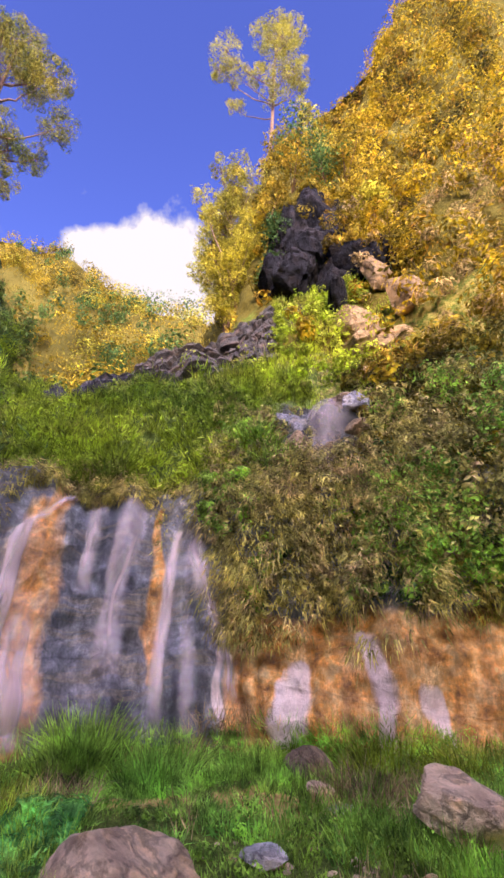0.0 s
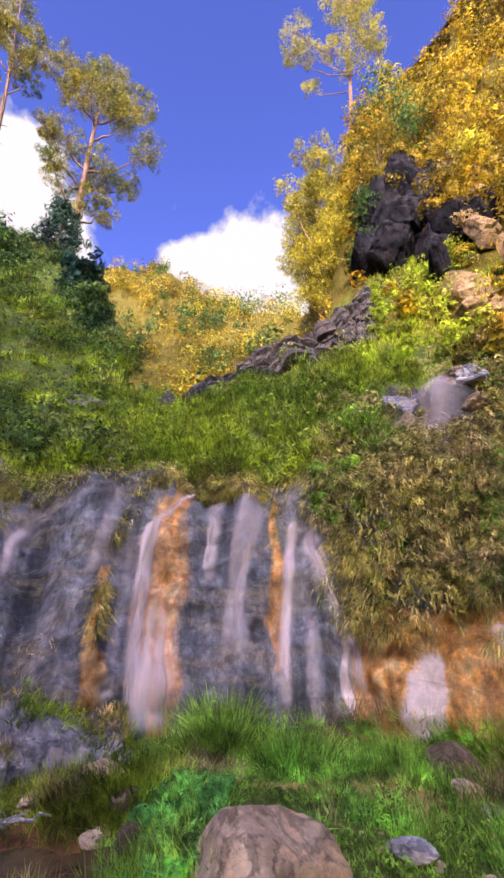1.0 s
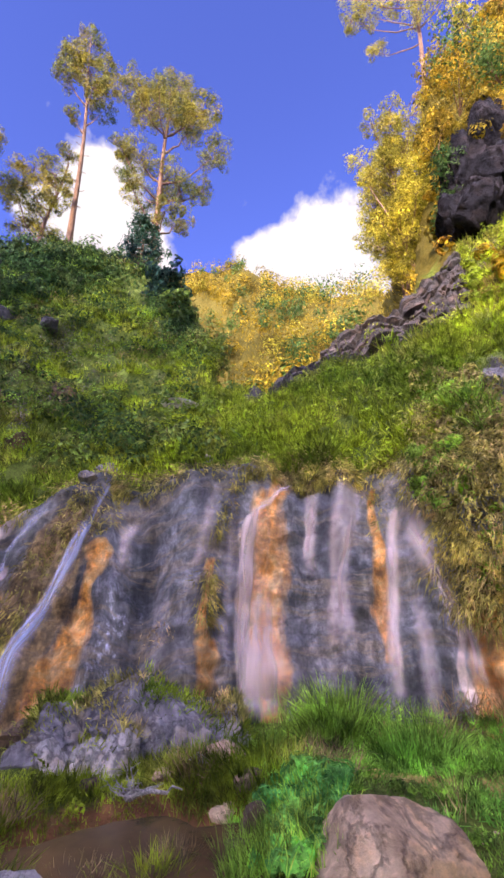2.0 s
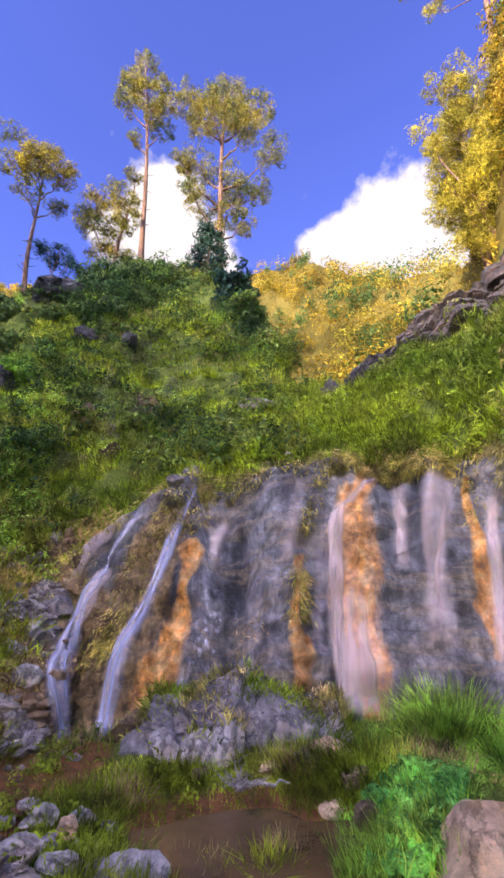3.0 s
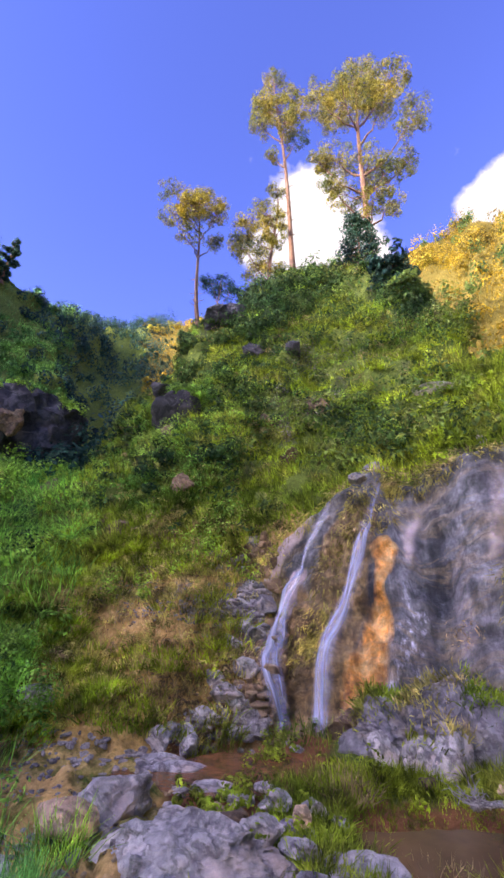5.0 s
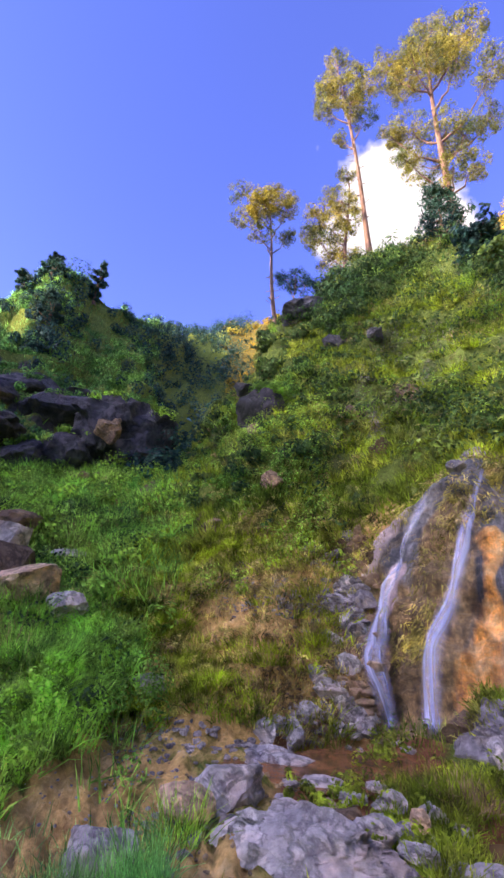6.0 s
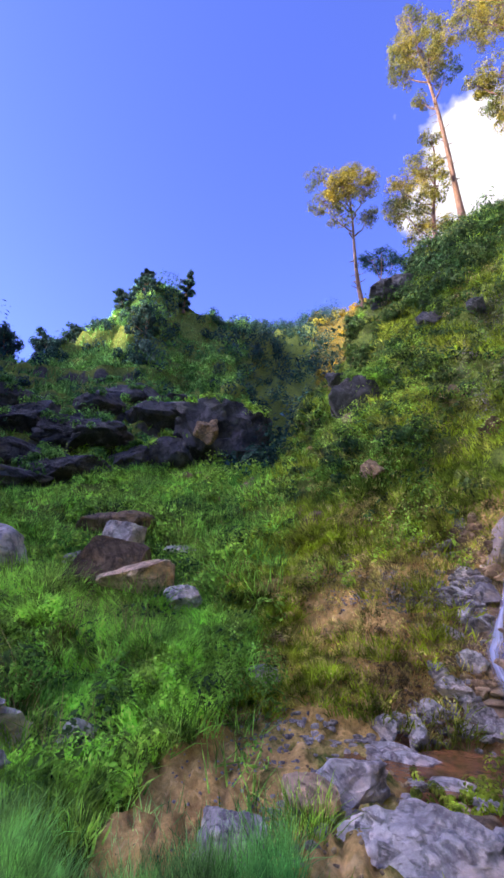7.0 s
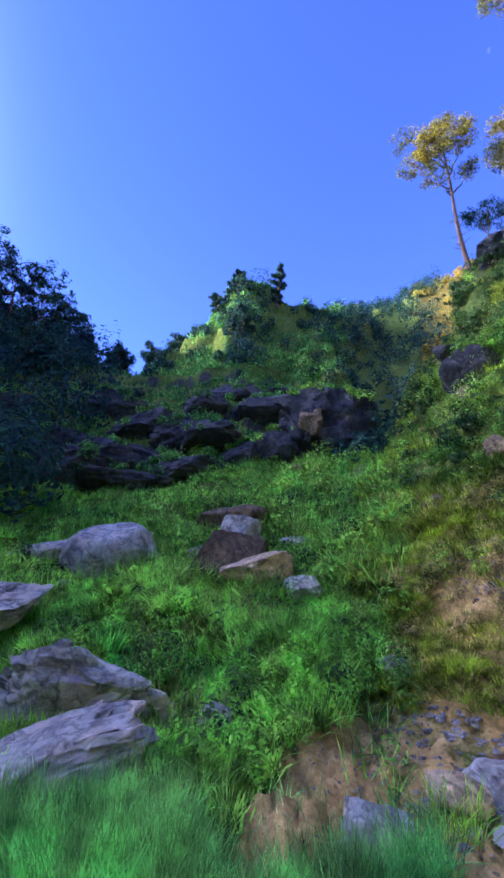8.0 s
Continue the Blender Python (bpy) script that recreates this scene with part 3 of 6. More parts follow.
for pts, w, k in (([(17.6, 1.75), (16.2, 1.5), (16.6, 1.2), (17.2, 1.0)], 2.2, 0.9), ([(24.2, 1.98), (23.7, 1.6), (23.8, 1.2)], 1.3, 0.6), ([(29.7, 1.98), (28.0, 1.7), (27.4, 1.2)], 1.8, 0.7),
                  ([(35.2, 1.9), (33.6, 1.5), (32.7, 1.05)], 1.3, 0.7), ([(38, 1.8), (36.7, 1.63), (39.7, 1.34), (41.2, 1.1)], 1.6, 0.8), ([(36.4, 1.5), (36.8, 1.0)], 1.5, 0.5),
                  ([(3.4, 1.95), (1.2, 1.7), (0.0, 1.4)], 1.3, 0.6), ([(11, 1.9), (9.6, 1.5), (8.4, 1.2)], 1.3, 0.5), ([(6.5, 1.7), (5.5, 1.2)], 1.2, 0.5), ([(13.8, 1.8), (13.4, 1.2)], 1.2, 0.5)):
    film = np.maximum(film, 0.62 * k * trail(wig_az, SS, pts, w, 1.2))
film = np.clip(film * (SS < 2.05), 0, 1)
speck = trail(AZG, SS, [(1.6, 1.45), (0.4, 1.28), (-0.8, 1.12)], 1.6, 1.6)
soil = np.maximum(trail(AZG, SS, [(-6, 1.75), (-8.5, 1.4), (-11.8, 1.05)], 3.6), 0)
def dirt_edge(az):
    return np.interp(az, [-75, -62, -57, -50, -46, -40, -26], [2.4, 2.8, 3.9, 5.2, 6.0, 5.5, 5.0]) - 0.6 * np.clip((az + 24) / 8, 0, 1)
stony = 1 - np.clip((AZG + 48) / 8, 0, 1) * np.clip(0.45 - 0.9 * fbm(flat * 1.1 + 23, 3).reshape(R_.shape), 0, 0.5)
soil = np.maximum(soil, stony * np.clip((dirt_edge(AZG) + 0.45 * edge_noise - R_) / 0.4 + 0.5, 0, 1) * band(AZG + 3 * edge_noise, -61, -11, 4) * (R_ > 2.9))
soil = np.maximum(soil, 0.8 * band(AZG, 27, 82, 6) * band(SS, 0.5, 1.0, 0.2) * np.clip((fbm(flat * 1.3 + 11, 3).reshape(R_.shape) + 0.15) * 3, 0, 1))
soil = np.maximum(soil, 0.9 * band(AZG + 5 * edge_noise, -42, -12, 5) * band(SS, 0.9, 2.3, 0.4))
soil = np.maximum(soil, 0.35 * band(AZG, -52, -16, 4) * band(SS, 1.2, 4.0, 0.3) * np.clip((fbm(flat * 0.6 + 71, 3).reshape(R_.shape) - 0.1) * 4, 0, 1))
soil = np.maximum(soil, 0.42 * band(AZG, 51, 95, 4) * band(SS, 2.9, 4.2, 0.3))
wet = band(AZG, -27, -9, 4) * band(R_, 4.3, 6.5, 0.6) * (SS < 1.2)
wet = np.maximum(wet, 0.8 * np.clip(2.3 - np.hypot((LAND[..., 0] - 0.45) / 0.82, (LAND[..., 1] - 4.2) / 0.58), 0, 1) * (SS < 1.0))
rocky = np.maximum(trail(AZG, SS * 1.0, [(19, 3.85), (31, 3.8), (46, 3.75)], 6.0), band(AZG, 48, 60, 2) * band(SS, 2.08, 3.0, 0.2))
dry = np.maximum(0.9 * band(AZG, 44, 95, 3) * band(SS, 3.3, 7.0, 0.3) , 0.9 * band(AZG, -33, 46, 3) * band(SS, 4.3, 7.0, 0.3))
rocky = np.maximum(rocky, np.clip((0.52 - LNRM[..., 2]) * 5, 0, 1) * band(AZG, -100, -41, 4) * (SS > 3.1))
rocky = rocky * (1 - 0.8 * band(AZG, -72, -42, 3) * (SS > 4.7))
rocky = np.maximum(rocky, 0.9 * band(AZG, 3, 18, 3) * band(SS, 1.9, 2.18, 0.1))

rocky = np.maximum(rocky, 0.5 * np.clip((0.36 - LNRM[..., 2]) * 5, 0, 1) * band(AZG, -42, 13, 4) * band(SS, 2.2, 4.1, 0.3))
ground_attrs = {"soil": soil.ravel(), "tufa": tufa.ravel(), "lime": lime.ravel(), "wet": wet.ravel(), "rocky": rocky.ravel(), "film": film.ravel(), "speck": speck.ravel(), "dry": dry.ravel()}
na, nr = R_.shape
idx = np.arange(na * nr).reshape(na, nr)
quads = np.stack([idx[:-1, :-1], idx[:-1, 1:], idx[1:, 1:], idx[1:, :-1]], -1)
wall_cell = (S_[:-1][None] >= 1.0) & (S_[:-1][None] < 2.0) & (AZ[:-1][:, None] > -16.5) & (AZ[:-1][:, None] < 80)
arc = np.stack([A_ * 7.5, SS * 4.2], -1).reshape(-1, 2)


def sheet(name, cells, material, label):
    q = quads[cells]
    used, inv = np.unique(q.ravel(), return_inverse=True)
    me = mesh_from(name, LAND.reshape(-1, 3)[used], inv.reshape(-1, 4), material, True, arc[used], {k: v[used] for k, v in ground_attrs.items()})
    return thing(name, me, label, "", "structure")


ground = sheet("ground", ~wall_cell, GROUND, "grassy and earthy hillsides round a rocky hollow")
cliff = sheet("cliff_wall", wall_cell, CLIFF, "wet grey slate cliff streaked with orange tufa and water")


# ------------------------------------------------------------ plants
def scatter(n, az_range, s_range, density=None, seed=0):
    """n random places on the land, even by area times density(az, s, points)."""
    g = np.random.default_rng(seed)
    ia = np.where((AZ[:-1] >= az_range[0]) & (AZ[:-1] < az_range[1]))[0]
    js = np.where((S_[:-1] >= s_range[0]) & (S_[:-1] < s_range[1]))[0]
    I, J = np.meshgrid(ia, js, indexing="ij")
    I, J = I.ravel(), J.ravel()
    a = LAND[I, J]
    area = np.linalg.norm(np.cross(LAND[I + 1, J] - a, LAND[I, J + 1] - a), axis=1)
    if density is not None:
        area = area * np.clip(density(AZ[I], S_[J], a), 0, None)
    cum = np.cumsum(area)
    pick = np.searchsorted(cum, g.random(n) * cum[-1])
    pick = np.clip(pick, 0, len(I) - 1)
    u, v = g.random(n)[:, None], g.random(n)[:, None]
    i, j = I[pick], J[pick]
    p = (LAND[i, j] * (1 - u) + LAND[i + 1, j] * u) * (1 - v) + (LAND[i, j + 1] * (1 - u) + LAND[i + 1, j + 1] * u) * v
    return p, LNRM[i, j], AZ[i] , S_[j]


def blades_mesh(name, p, nrm, height, width, material, lean=0.5, up=0.8, seed=0, droop=0.0, simple=False):
    """Grass blades: bent over, or one plain taper each where they stay far off."""
    g = np.random.default_rng(seed)
    n = len(p)
    d = nrm * (1 - up) + np.array([0, 0, up])
    d = d + g.normal(0, 0.28, (n, 3)) * lean * 2
    d /= np.linalg.norm(d, axis=1, keepdims=True)
    side = np.cross(d, g.normal(0, 1, (n, 3)))
    side /= np.linalg.norm(side, axis=1, keepdims=True) + 1e-9
    bend = np.cross(side, d) * g.uniform(-1, 1, (n, 1)) * lean
    h = np.broadcast_to(height, (n,))[:, None] * g.uniform(0.55, 1.25, (n, 1))
    w = np.broadcast_to(width, (n,))[:, None] * g.uniform(0.7, 1.3, (n, 1))
    mid = p + d * h * 0.55 + bend * h * 0.15
    tip = p + d * h + bend * h * 0.7 - np.array([0, 0, droop]) * h
    v = np.stack([p - side * w, p + side * w, mid + side * w * 0.8, mid - side * w * 0.8, tip], 1).reshape(-1, 3)
    if simple:
        v = np.stack([p - side * w * 1.25, p + side * w * 1.25, tip], 1).reshape(-1, 3)
        return mesh_from(name, v, np.arange(n * 3).reshape(-1, 3), material, False)
    b0 = np.arange(n)[:, None] * 5
    f = np.concatenate([b0 + np.array([c]) for c in ((0, 1, 2), (0, 2, 3), (3, 2, 4))], 1).reshape(-1, 3)
    return mesh_from(name, v, f, material, False)


def leaf_arrays(p, out, size, seed=0, aspect=0.5, flat_=0.6):
    """Leaves: folded lozenges at p that face about out."""
    g = np.random.default_rng(seed)
    n = len(p)
    d = out * flat_ + g.normal(0, 0.6, (n, 3))
    d /= np.linalg.norm(d, axis=1, keepdims=True) + 1e-9
    a = np.cross(d, g.normal(0, 1, (n, 3)))
    a /= np.linalg.norm(a, axis=1, keepdims=True) + 1e-9
    b_ = np.cross(d, a)
    s = np.broadcast_to(size, (n,))[:, None] * g.uniform(0.6, 1.4, (n, 1))
    v = np.stack([p - a * s, p - b_ * s * aspect + d * s * 0.15, p + a * s, p + b_ * s * aspect + d * s * 0.15], 1).reshape(-1, 3)
    f = np.arange(n * 4).reshape(-1, 4)
    return v, f


def leaves_mesh(name, p, out, size, material, seed=0, aspect=0.5, flat_=0.6):
    v, f = leaf_arrays(p, out, size, seed, aspect, flat_)
    return mesh_from(name, v, f, material, False)


def clumps(centres, radii, per, seed=0, squash=0.8):
    """Leaf places in the outer shell of many uneven clumps: points, outward ways, clump numbers."""
    g = np.random.default_rng(seed)
    n = len(centres)
    k = np.repeat(np.arange(n), per)
    d = g.normal(0, 1, (len(k), 3))
    d /= np.linalg.norm(d, axis=1, keepdims=True)
    wob = 1 + 0.35 * vnoise(d * 2.3 + k[:, None] * 3.7)
    r = radii[k] * wob * g.uniform(0.45, 1.0, len(k)) ** 0.6
    p = centres[k] + d * r[:, None] * np.array([1, 1, squash])
    return p, d, k


def patch(az, s, p, f=0.5, seed=0.0, lo=-0.2, hi=0.4):
    return np.clip((fbm(p * f + seed, 3) - lo) / (hi - lo), 0, 1)



# ------------------------------------------------------------ grass and herbs
def steepness(az, s):
    return place(az, s)[1][:, 2]


def turf_density(az, s, p):
    bare = 0.95 * band(az, 47.5, 60, 2) * band(s, 2.12, 3.02, 0.15)
    bare = np.maximum(bare, 0.85 * band(az, 4, 18, 3) * band(s, 1.9, 2.16, 0.1))
    d = (0.28 + patch(az, s, p, 0.5, 3.0)) * (1 - bare)
    d = d * (1 - 0.75 * band(az, -35, -13, 6) * band(s, 0.8, 1.9, 0.3))
    d = d * (1 - 0.75 * band(az, -30, 6, 3) * band(s, 3.55, 4.3, 0.2))
    d = d * (1 - 0.985 * band(az, 17.5, 47, 2) * band(s, 3.38, 4.2, 0.1))
    d = d * np.where((az < 13) & (s > 2.2), np.clip((steepness(az, s) - 0.3) * 4, 0.1, 1.2), 1.0)
    return d * np.where((az > 54) & (s > 2.9), 0.3, 1.0)


def lawn(name, n, azr, sr, height, width, material, label, density=None, lean=0.5, up=0.75, seed=0, vary=0.6):
    """Grass scattered over a piece of the land, in taller and shorter patches."""
    p, nn, az, s = scatter(int(n * 0.86), azr, sr, density, seed)
    h = height * (1 - vary + 2 * vary * patch(az, s, p, 0.8, seed * 1.7))
    return thing(name, blades_mesh(name, p - nn * 0.02, nn, h, width, material, lean, up, seed, 0.0, sr[0] > 0.9), label, "grass", "stuff")


lawn("hill_grass", 110000, (-44, 66), (2.0, 4.15), 0.25, 0.017, GRASS, "fresh green grass covering the hillside above the cliff", turf_density, 0.55, 0.7, 2)
def off_dirt(az, p, keep=0.03):
    """1 on turf, little on the bare dirt beside the stream."""
    r = np.hypot(p[:, 0], p[:, 1])
    return np.where((r < dirt_edge(az) + 0.45 * fbm(p * 0.9 + 51, 4)) & (az > -67), keep + (0.4 - keep) * np.clip((az + 48) / 8, 0, 1), 1.0)


lawn("slope_grass", 32000, (-50, -14), (1.05, 2.3), 0.11, 0.007, TURF, "thin grass on the stony slope", lambda az, s, p: turf_density(az, s, p) * (0.1 + patch(az, s, p, 1.1, 14.0, -0.1, 0.3)) * off_dirt(az, p), 0.7, 0.6, 4)
lawn("slope_tussocks", 2500, (-30, -22), (1.03, 1.5), 0.15, 0.006, DRY, "brown withered tussocks on the eroded slope", lambda az, s, p: 0.5 + patch(az, s, p, 2.0, 44.0), 0.8, 0.5, 18)
lawn("slope_weeds", 4500, (-32, -20), (1.03, 1.6), 0.12, 0.006, TURF, "olive weeds on the eroded slope", lambda az, s, p: 0.3 + patch(az, s, p, 2.0, 54.0), 0.8, 0.5, 19)
lawn("slope_dry_grass", 22000, (-50, -13), (0.95, 2.3), 0.12, 0.006, DRY, "withered tan grass on the stony slope", lambda az, s, p: (0.7 + patch(az, s, p, 0.8, 24.0, -0.1, 0.3)) * off_dirt(az, p), 0.8, 0.6, 5)
lawn("bank_long_grass", 32000, (-92, -42), (0.62, 1.75), 0.26, 0.0075, BANK, "long bright green grass on the bank below the dark hill",
     lambda az, s, p: (0.2 + patch(az, s, p, 0.7, 8.0)) * off_dirt(az, p, 0.004) * np.where((az > -46) & (s < 1.3), 0.3, 1.0), 0.7, 0.7, 6)
lawn("meadow_grass", 46000, (-95, -38), (1.7, 3.25), 0.36, 0.012, BANK, "bright green meadow grass at the foot of the dark hill",
     lambda az, s, p: 0.3 + patch(az, s, p, 0.6, 8.0), 0.6, 0.7, 7)
lawn("bank_seed_grass", 2000, (-92, -45), (0.8, 2.0), 0.42, 0.004, DRY, "straw-coloured seeding grass in the bank", lambda az, s, p: patch(az, s, p, 0.9, 85.0, 0.0, 0.4) * off_dirt(az, p, 0.02), 0.6, 0.8, 9)
lawn("ridge_grass", 85000, (-95, -43), (3.1, 6.1), 0.45, 0.04, SHADEGRASS, "bright green grass between the rocks of the dark hill",
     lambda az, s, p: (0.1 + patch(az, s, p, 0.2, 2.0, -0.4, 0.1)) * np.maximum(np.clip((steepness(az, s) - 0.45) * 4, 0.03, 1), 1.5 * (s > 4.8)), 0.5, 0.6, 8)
lawn("bank_grass", 30000, (14, 82), (0.45, 1.06), 0.18, 0.005, LUSH, "lush grass on the bank below the cliff", 
     lambda az, s, p: 0.2 + patch(az, s, p, 1.3, 5.0, -0.15, 0.3), 0.7, 0.9, 10)
lawn("bank_dry_grass", 7000, (36, 82), (0.5, 1.06), 0.22, 0.005, DRY, "dry yellowish grass mixed into the bank",
     lambda az, s, p: patch(az, s, p, 1.1, 2.0, 0.0, 0.3), 0.7, 0.85, 11)
lawn("near_grass", 21000, (-95, -38), (0.34, 0.66), 0.22, 0.003, NEARGRASS, "tall soft grass beside the stream",
     lambda az, s, p: np.where(az < -52, 1.0, 0.75) * np.clip((az + 96) / 8 + 0.8 * vnoise(p * 1.5), 0, 1) * np.clip((s - 0.36) / 0.1 + 0.6 * vnoise(p * 2), 0, 1) * np.clip((0.68 - s - 0.12 * (az > -60)) / 0.15, 0.02, 1), 0.6, 0.9, 12)
lawn("near_turf", 12000, (-180, 180), (0.12, 0.62), 0.10, 0.006, GRASS, "short trodden grass where one stands",
     lambda az, s, p: (0.15 + patch(az, s, p, 0.9, 95.0)) * (np.hypot(p[:, 0], p[:, 1]) < 3.1) * (np.hypot(p[:, 0], p[:, 1]) > 0.5), 0.6, 0.8, 13)
lawn("shore_grass", 9000, (-16, 17), (0.5, 1.0), 0.15, 0.005, GRASS, "short weedy grass on the muddy shore of the pool", lambda az, s, p: (np.hypot((p[:, 0] - 0.40) / 0.82, (p[:, 1] - 4.02) / 0.52) > 1.36) * (np.hypot((p[:, 0] - 0.40) / 0.82, (p[:, 1] - 4.02) / 0.52) < 2.7) * (0.25 + patch(az, s, p, 2.2, 64.0, -0.1, 0.3)), 0.7, 0.8, 20)
lawn("pool_grass", 7000, (-19, 16), (0.56, 1.02), 0.20, 0.005, GRASS, "grass tufts round the muddy pool",
     lambda az, s, p: (0.06 + patch(az, s, p, 1.6, 4.0, -0.1, 0.3)) * np.clip((az + 18 + 3 * vnoise(p * 2)) / 9, 0, 1) * np.where((az < -5) & (np.hypot(p[:, 0], p[:, 1]) > 5.3), 0.12, 1.0) * (np.hypot((p[:, 0] - 0.45) / 0.82, (p[:, 1] - 4.2) / 0.58) > 1.3), 0.6, 0.9, 14)
lawn("far_grass", 34000, (-33, 42), (4.4, 6.0), 0.40, 0.035, OLIVE, "sunlit grass on the far hill", None, 0.5, 0.6, 16)


def tuft(name, az, r, radius, height, n, width, material, label, lean=0.55, seed=0):
    """One clump of grass with its blades arching out from the middle."""
    g = np.random.default_rng(seed)
    n = int(n * 0.58)
    c = np.array(spot(az, r))
    a = g.uniform(0, 2 * np.pi, n)
    rad = radius * np.sqrt(g.random(n))
    p = c + np.stack([np.cos(a) * rad, np.sin(a) * rad, np.full(n, -0.04)], 1)
    nn = np.stack([np.cos(a) * rad / radius * 0.5, np.sin(a) * rad / radius * 0.5, np.full(n, 0.8)], 1)
    return thing(name, blades_mesh(name, p, nn, height, width, material, lean, 0.25, seed, 0.12), label, "grass clump", "", "grass clumps")


tuft("grass_clump", 26.4, 6.4, 0.22, 0.80, 1200, 0.007, LUSH, "tall dark green reedy grass clump at the cliff foot", 0.4, 1)
tuft("grass_clump", 24.2, 6.2, 0.16, 0.50, 500, 0.007, LUSH, "tall dark green reedy grass clump at the cliff foot", 0.4, 2)
tuft("dry_grass_clump", 24.8, 5.4, 0.36, 0.30, 700, 0.005, DRY, "dead brown grass under the tall green clump", 0.9, 3)
tuft("grass_clump", 33.5, 6.0, 0.40, 0.60, 900, 0.006, LUSH, "bright green grass clump beside the pink boulder", 0.5, 4)
tuft("grass_clump", 18.6, 5.2, 0.40, 0.36, 1100, 0.006, GRASS, "yellow-green grass clump at the edge of the pool", 0.6, 5)
tuft("dry_grass_clump", 54.5, 5.6, 0.32, 0.50, 700, 0.005, DRY, "dead brown grass drooping beside the slanted rock", 0.8, 6)
tuft("grass_clump", 57.0, 6.3, 0.40, 0.50, 800, 0.006, GRASS, "green grass clump under the orange rock wall", 0.6, 7)
tuft("grass_clump", 66.0, 6.2, 0.45, 0.45, 900, 0.006, GRASS, "green grass clump under the orange rock wall", 0.6, 8)
tuft("grass_clump", 47.0, 8.7, 0.40, 0.75, 800, 0.008, LUSH, "long arching grass clump above the hanging moss", 0.8, 9)
tuft("grass_clump", 44.5, 8.9, 0.38, 0.65, 700, 0.008, LUSH, "long arching grass clump above the hanging moss", 0.8, 10)
tuft("grass_clump", -8.5, 5.3, 0.26, 0.16, 500, 0.006, GRASS, "weedy grass clump below the small stream", 0.6, 11)
tuft("grass_clump", -12.0, 5.1, 0.26, 0.20, 500, 0.006, GRASS, "weedy grass clump below the small stream", 0.6, 12)
tuft("grass_clump", 12.5, 5.3, 0.28, 0.34, 600, 0.006, GRASS, "green grass clump on the pool's edge", 0.6, 13)
tuft("grass_clump", -2.0, 5.55, 0.26, 0.22, 500, 0.006, GRASS, "green grass clump on the pool's edge", 0.7, 14)
tuft("grass_clump", -36.8, 3.75, 0.16, 0.36, 320, 0.0035, LUSH, "thin tall grass clump between two pale rocks", 0.5, 15)
for k, (a, r, rad, h) in enumerate(((-11, 4.3, 0.2, 0.2), (-9.5, 4.7, 0.2, 0.24), (-6, 5.2, 0.22, 0.22), (0, 5.35, 0.2, 0.2), (6, 5.5, 0.22, 0.26), (9.5, 5.4, 0.22, 0.28), (15.5, 4.9, 0.22, 0.26), (-14, 4.0, 0.16, 0.16), (3, 3.55, 0.12, 0.12), (13.5, 5.1, 0.2, 0.24), (-3.5, 3.5, 0.1, 0.1))):
    tuft("grass_clump", a, r, rad, h, 620, 0.005, GRASS, "weedy yellow-green grass clump on the pool's muddy shore", 0.7, 60 + k)
for k, (a, r, rad, h) in enumerate(((0.8, 3.95, 0.18, 0.33), (3.4, 3.8, 0.14, 0.3), (7.5, 3.95, 0.1, 0.34), (9.8, 4.1, 0.09, 0.32), (-8.5, 3.95, 0.24, 0.26), (-11.0, 3.7, 0.2, 0.24), (-7.8, 4.9, 0.26, 0.28), (-4.6, 5.2, 0.24, 0.26), (9.4, 5.3, 0.24, 0.34), (11.2, 5.2, 0.22, 0.3))):
    tuft("grass_clump", a, r, rad, h, 560, 0.0045, GRASS if k % 3 else DRY, "weedy grass clump standing in the shallow muddy pool" if k < 4 else "weedy grass clump on the pool's muddy shore", 0.7, 160 + k)
for k, (a, r, rad, h) in enumerate(((-57, 7.2, 0.7, 0.65), (-52, 7.6, 0.7, 0.6), (-62, 8.0, 0.8, 0.7), (-55, 8.6, 0.7, 0.6), (-66, 9.2, 0.7, 0.7), (-50, 7.0, 0.5, 0.4), (-59, 5.4, 0.5, 0.4), (-63, 5.6, 0.6, 0.5), (-56, 5.9, 0.6, 0.45), (-53, 6.6, 0.5, 0.45), (-70, 10.5, 0.7, 0.7))):
    tuft("grass_clump", a, r, rad, h, 1900, 0.006, BANK, "bright green grass hummock on the bank", 0.7, 20 + k)


def tussocks(name, n, azr, sr, rad, height, per, width, material, label, density=None, seed=0, lean=0.6, simple=False):
    """Grass in tufts past counting: each with blades arching out from its middle."""
    g = np.random.default_rng(seed)
    c, nn, az, s = scatter(n, azr, sr, density, seed)
    k = np.repeat(np.arange(n), per)
    r = g.uniform(rad[0], rad[1], n)[k]
    a = g.uniform(0, 2 * np.pi, len(k))
    u = np.sqrt(g.random(len(k)))
    p = c[k] + np.stack([np.cos(a) * u * r, np.sin(a) * u * r, np.full(len(k), -0.03)], 1)
    up = np.stack([np.cos(a) * u * 0.7, np.sin(a) * u * 0.7, np.full(len(k), 0.75)], 1) + nn[k] * 0.25
    h = height * (r / rad[1]) ** 0.6
    return thing(name, blades_mesh(name, p, up, h, width, material, lean, 0.2, seed, 0.15, simple), label, "grass tufts", "stuff")


tussocks("slope_tufts", 420, (-48, -17), (1.04, 2.3), (0.08, 0.26), 0.24, 64, 0.007, GRASS, "yellow-green grass tufts on the stony slope",
         lambda az, s, p: (0.15 + patch(az, s, p, 0.7, 83.0, -0.1, 0.3)) * off_dirt(az, p, 0.05) * np.where(az > -34, 0.4, 1.0), 201)
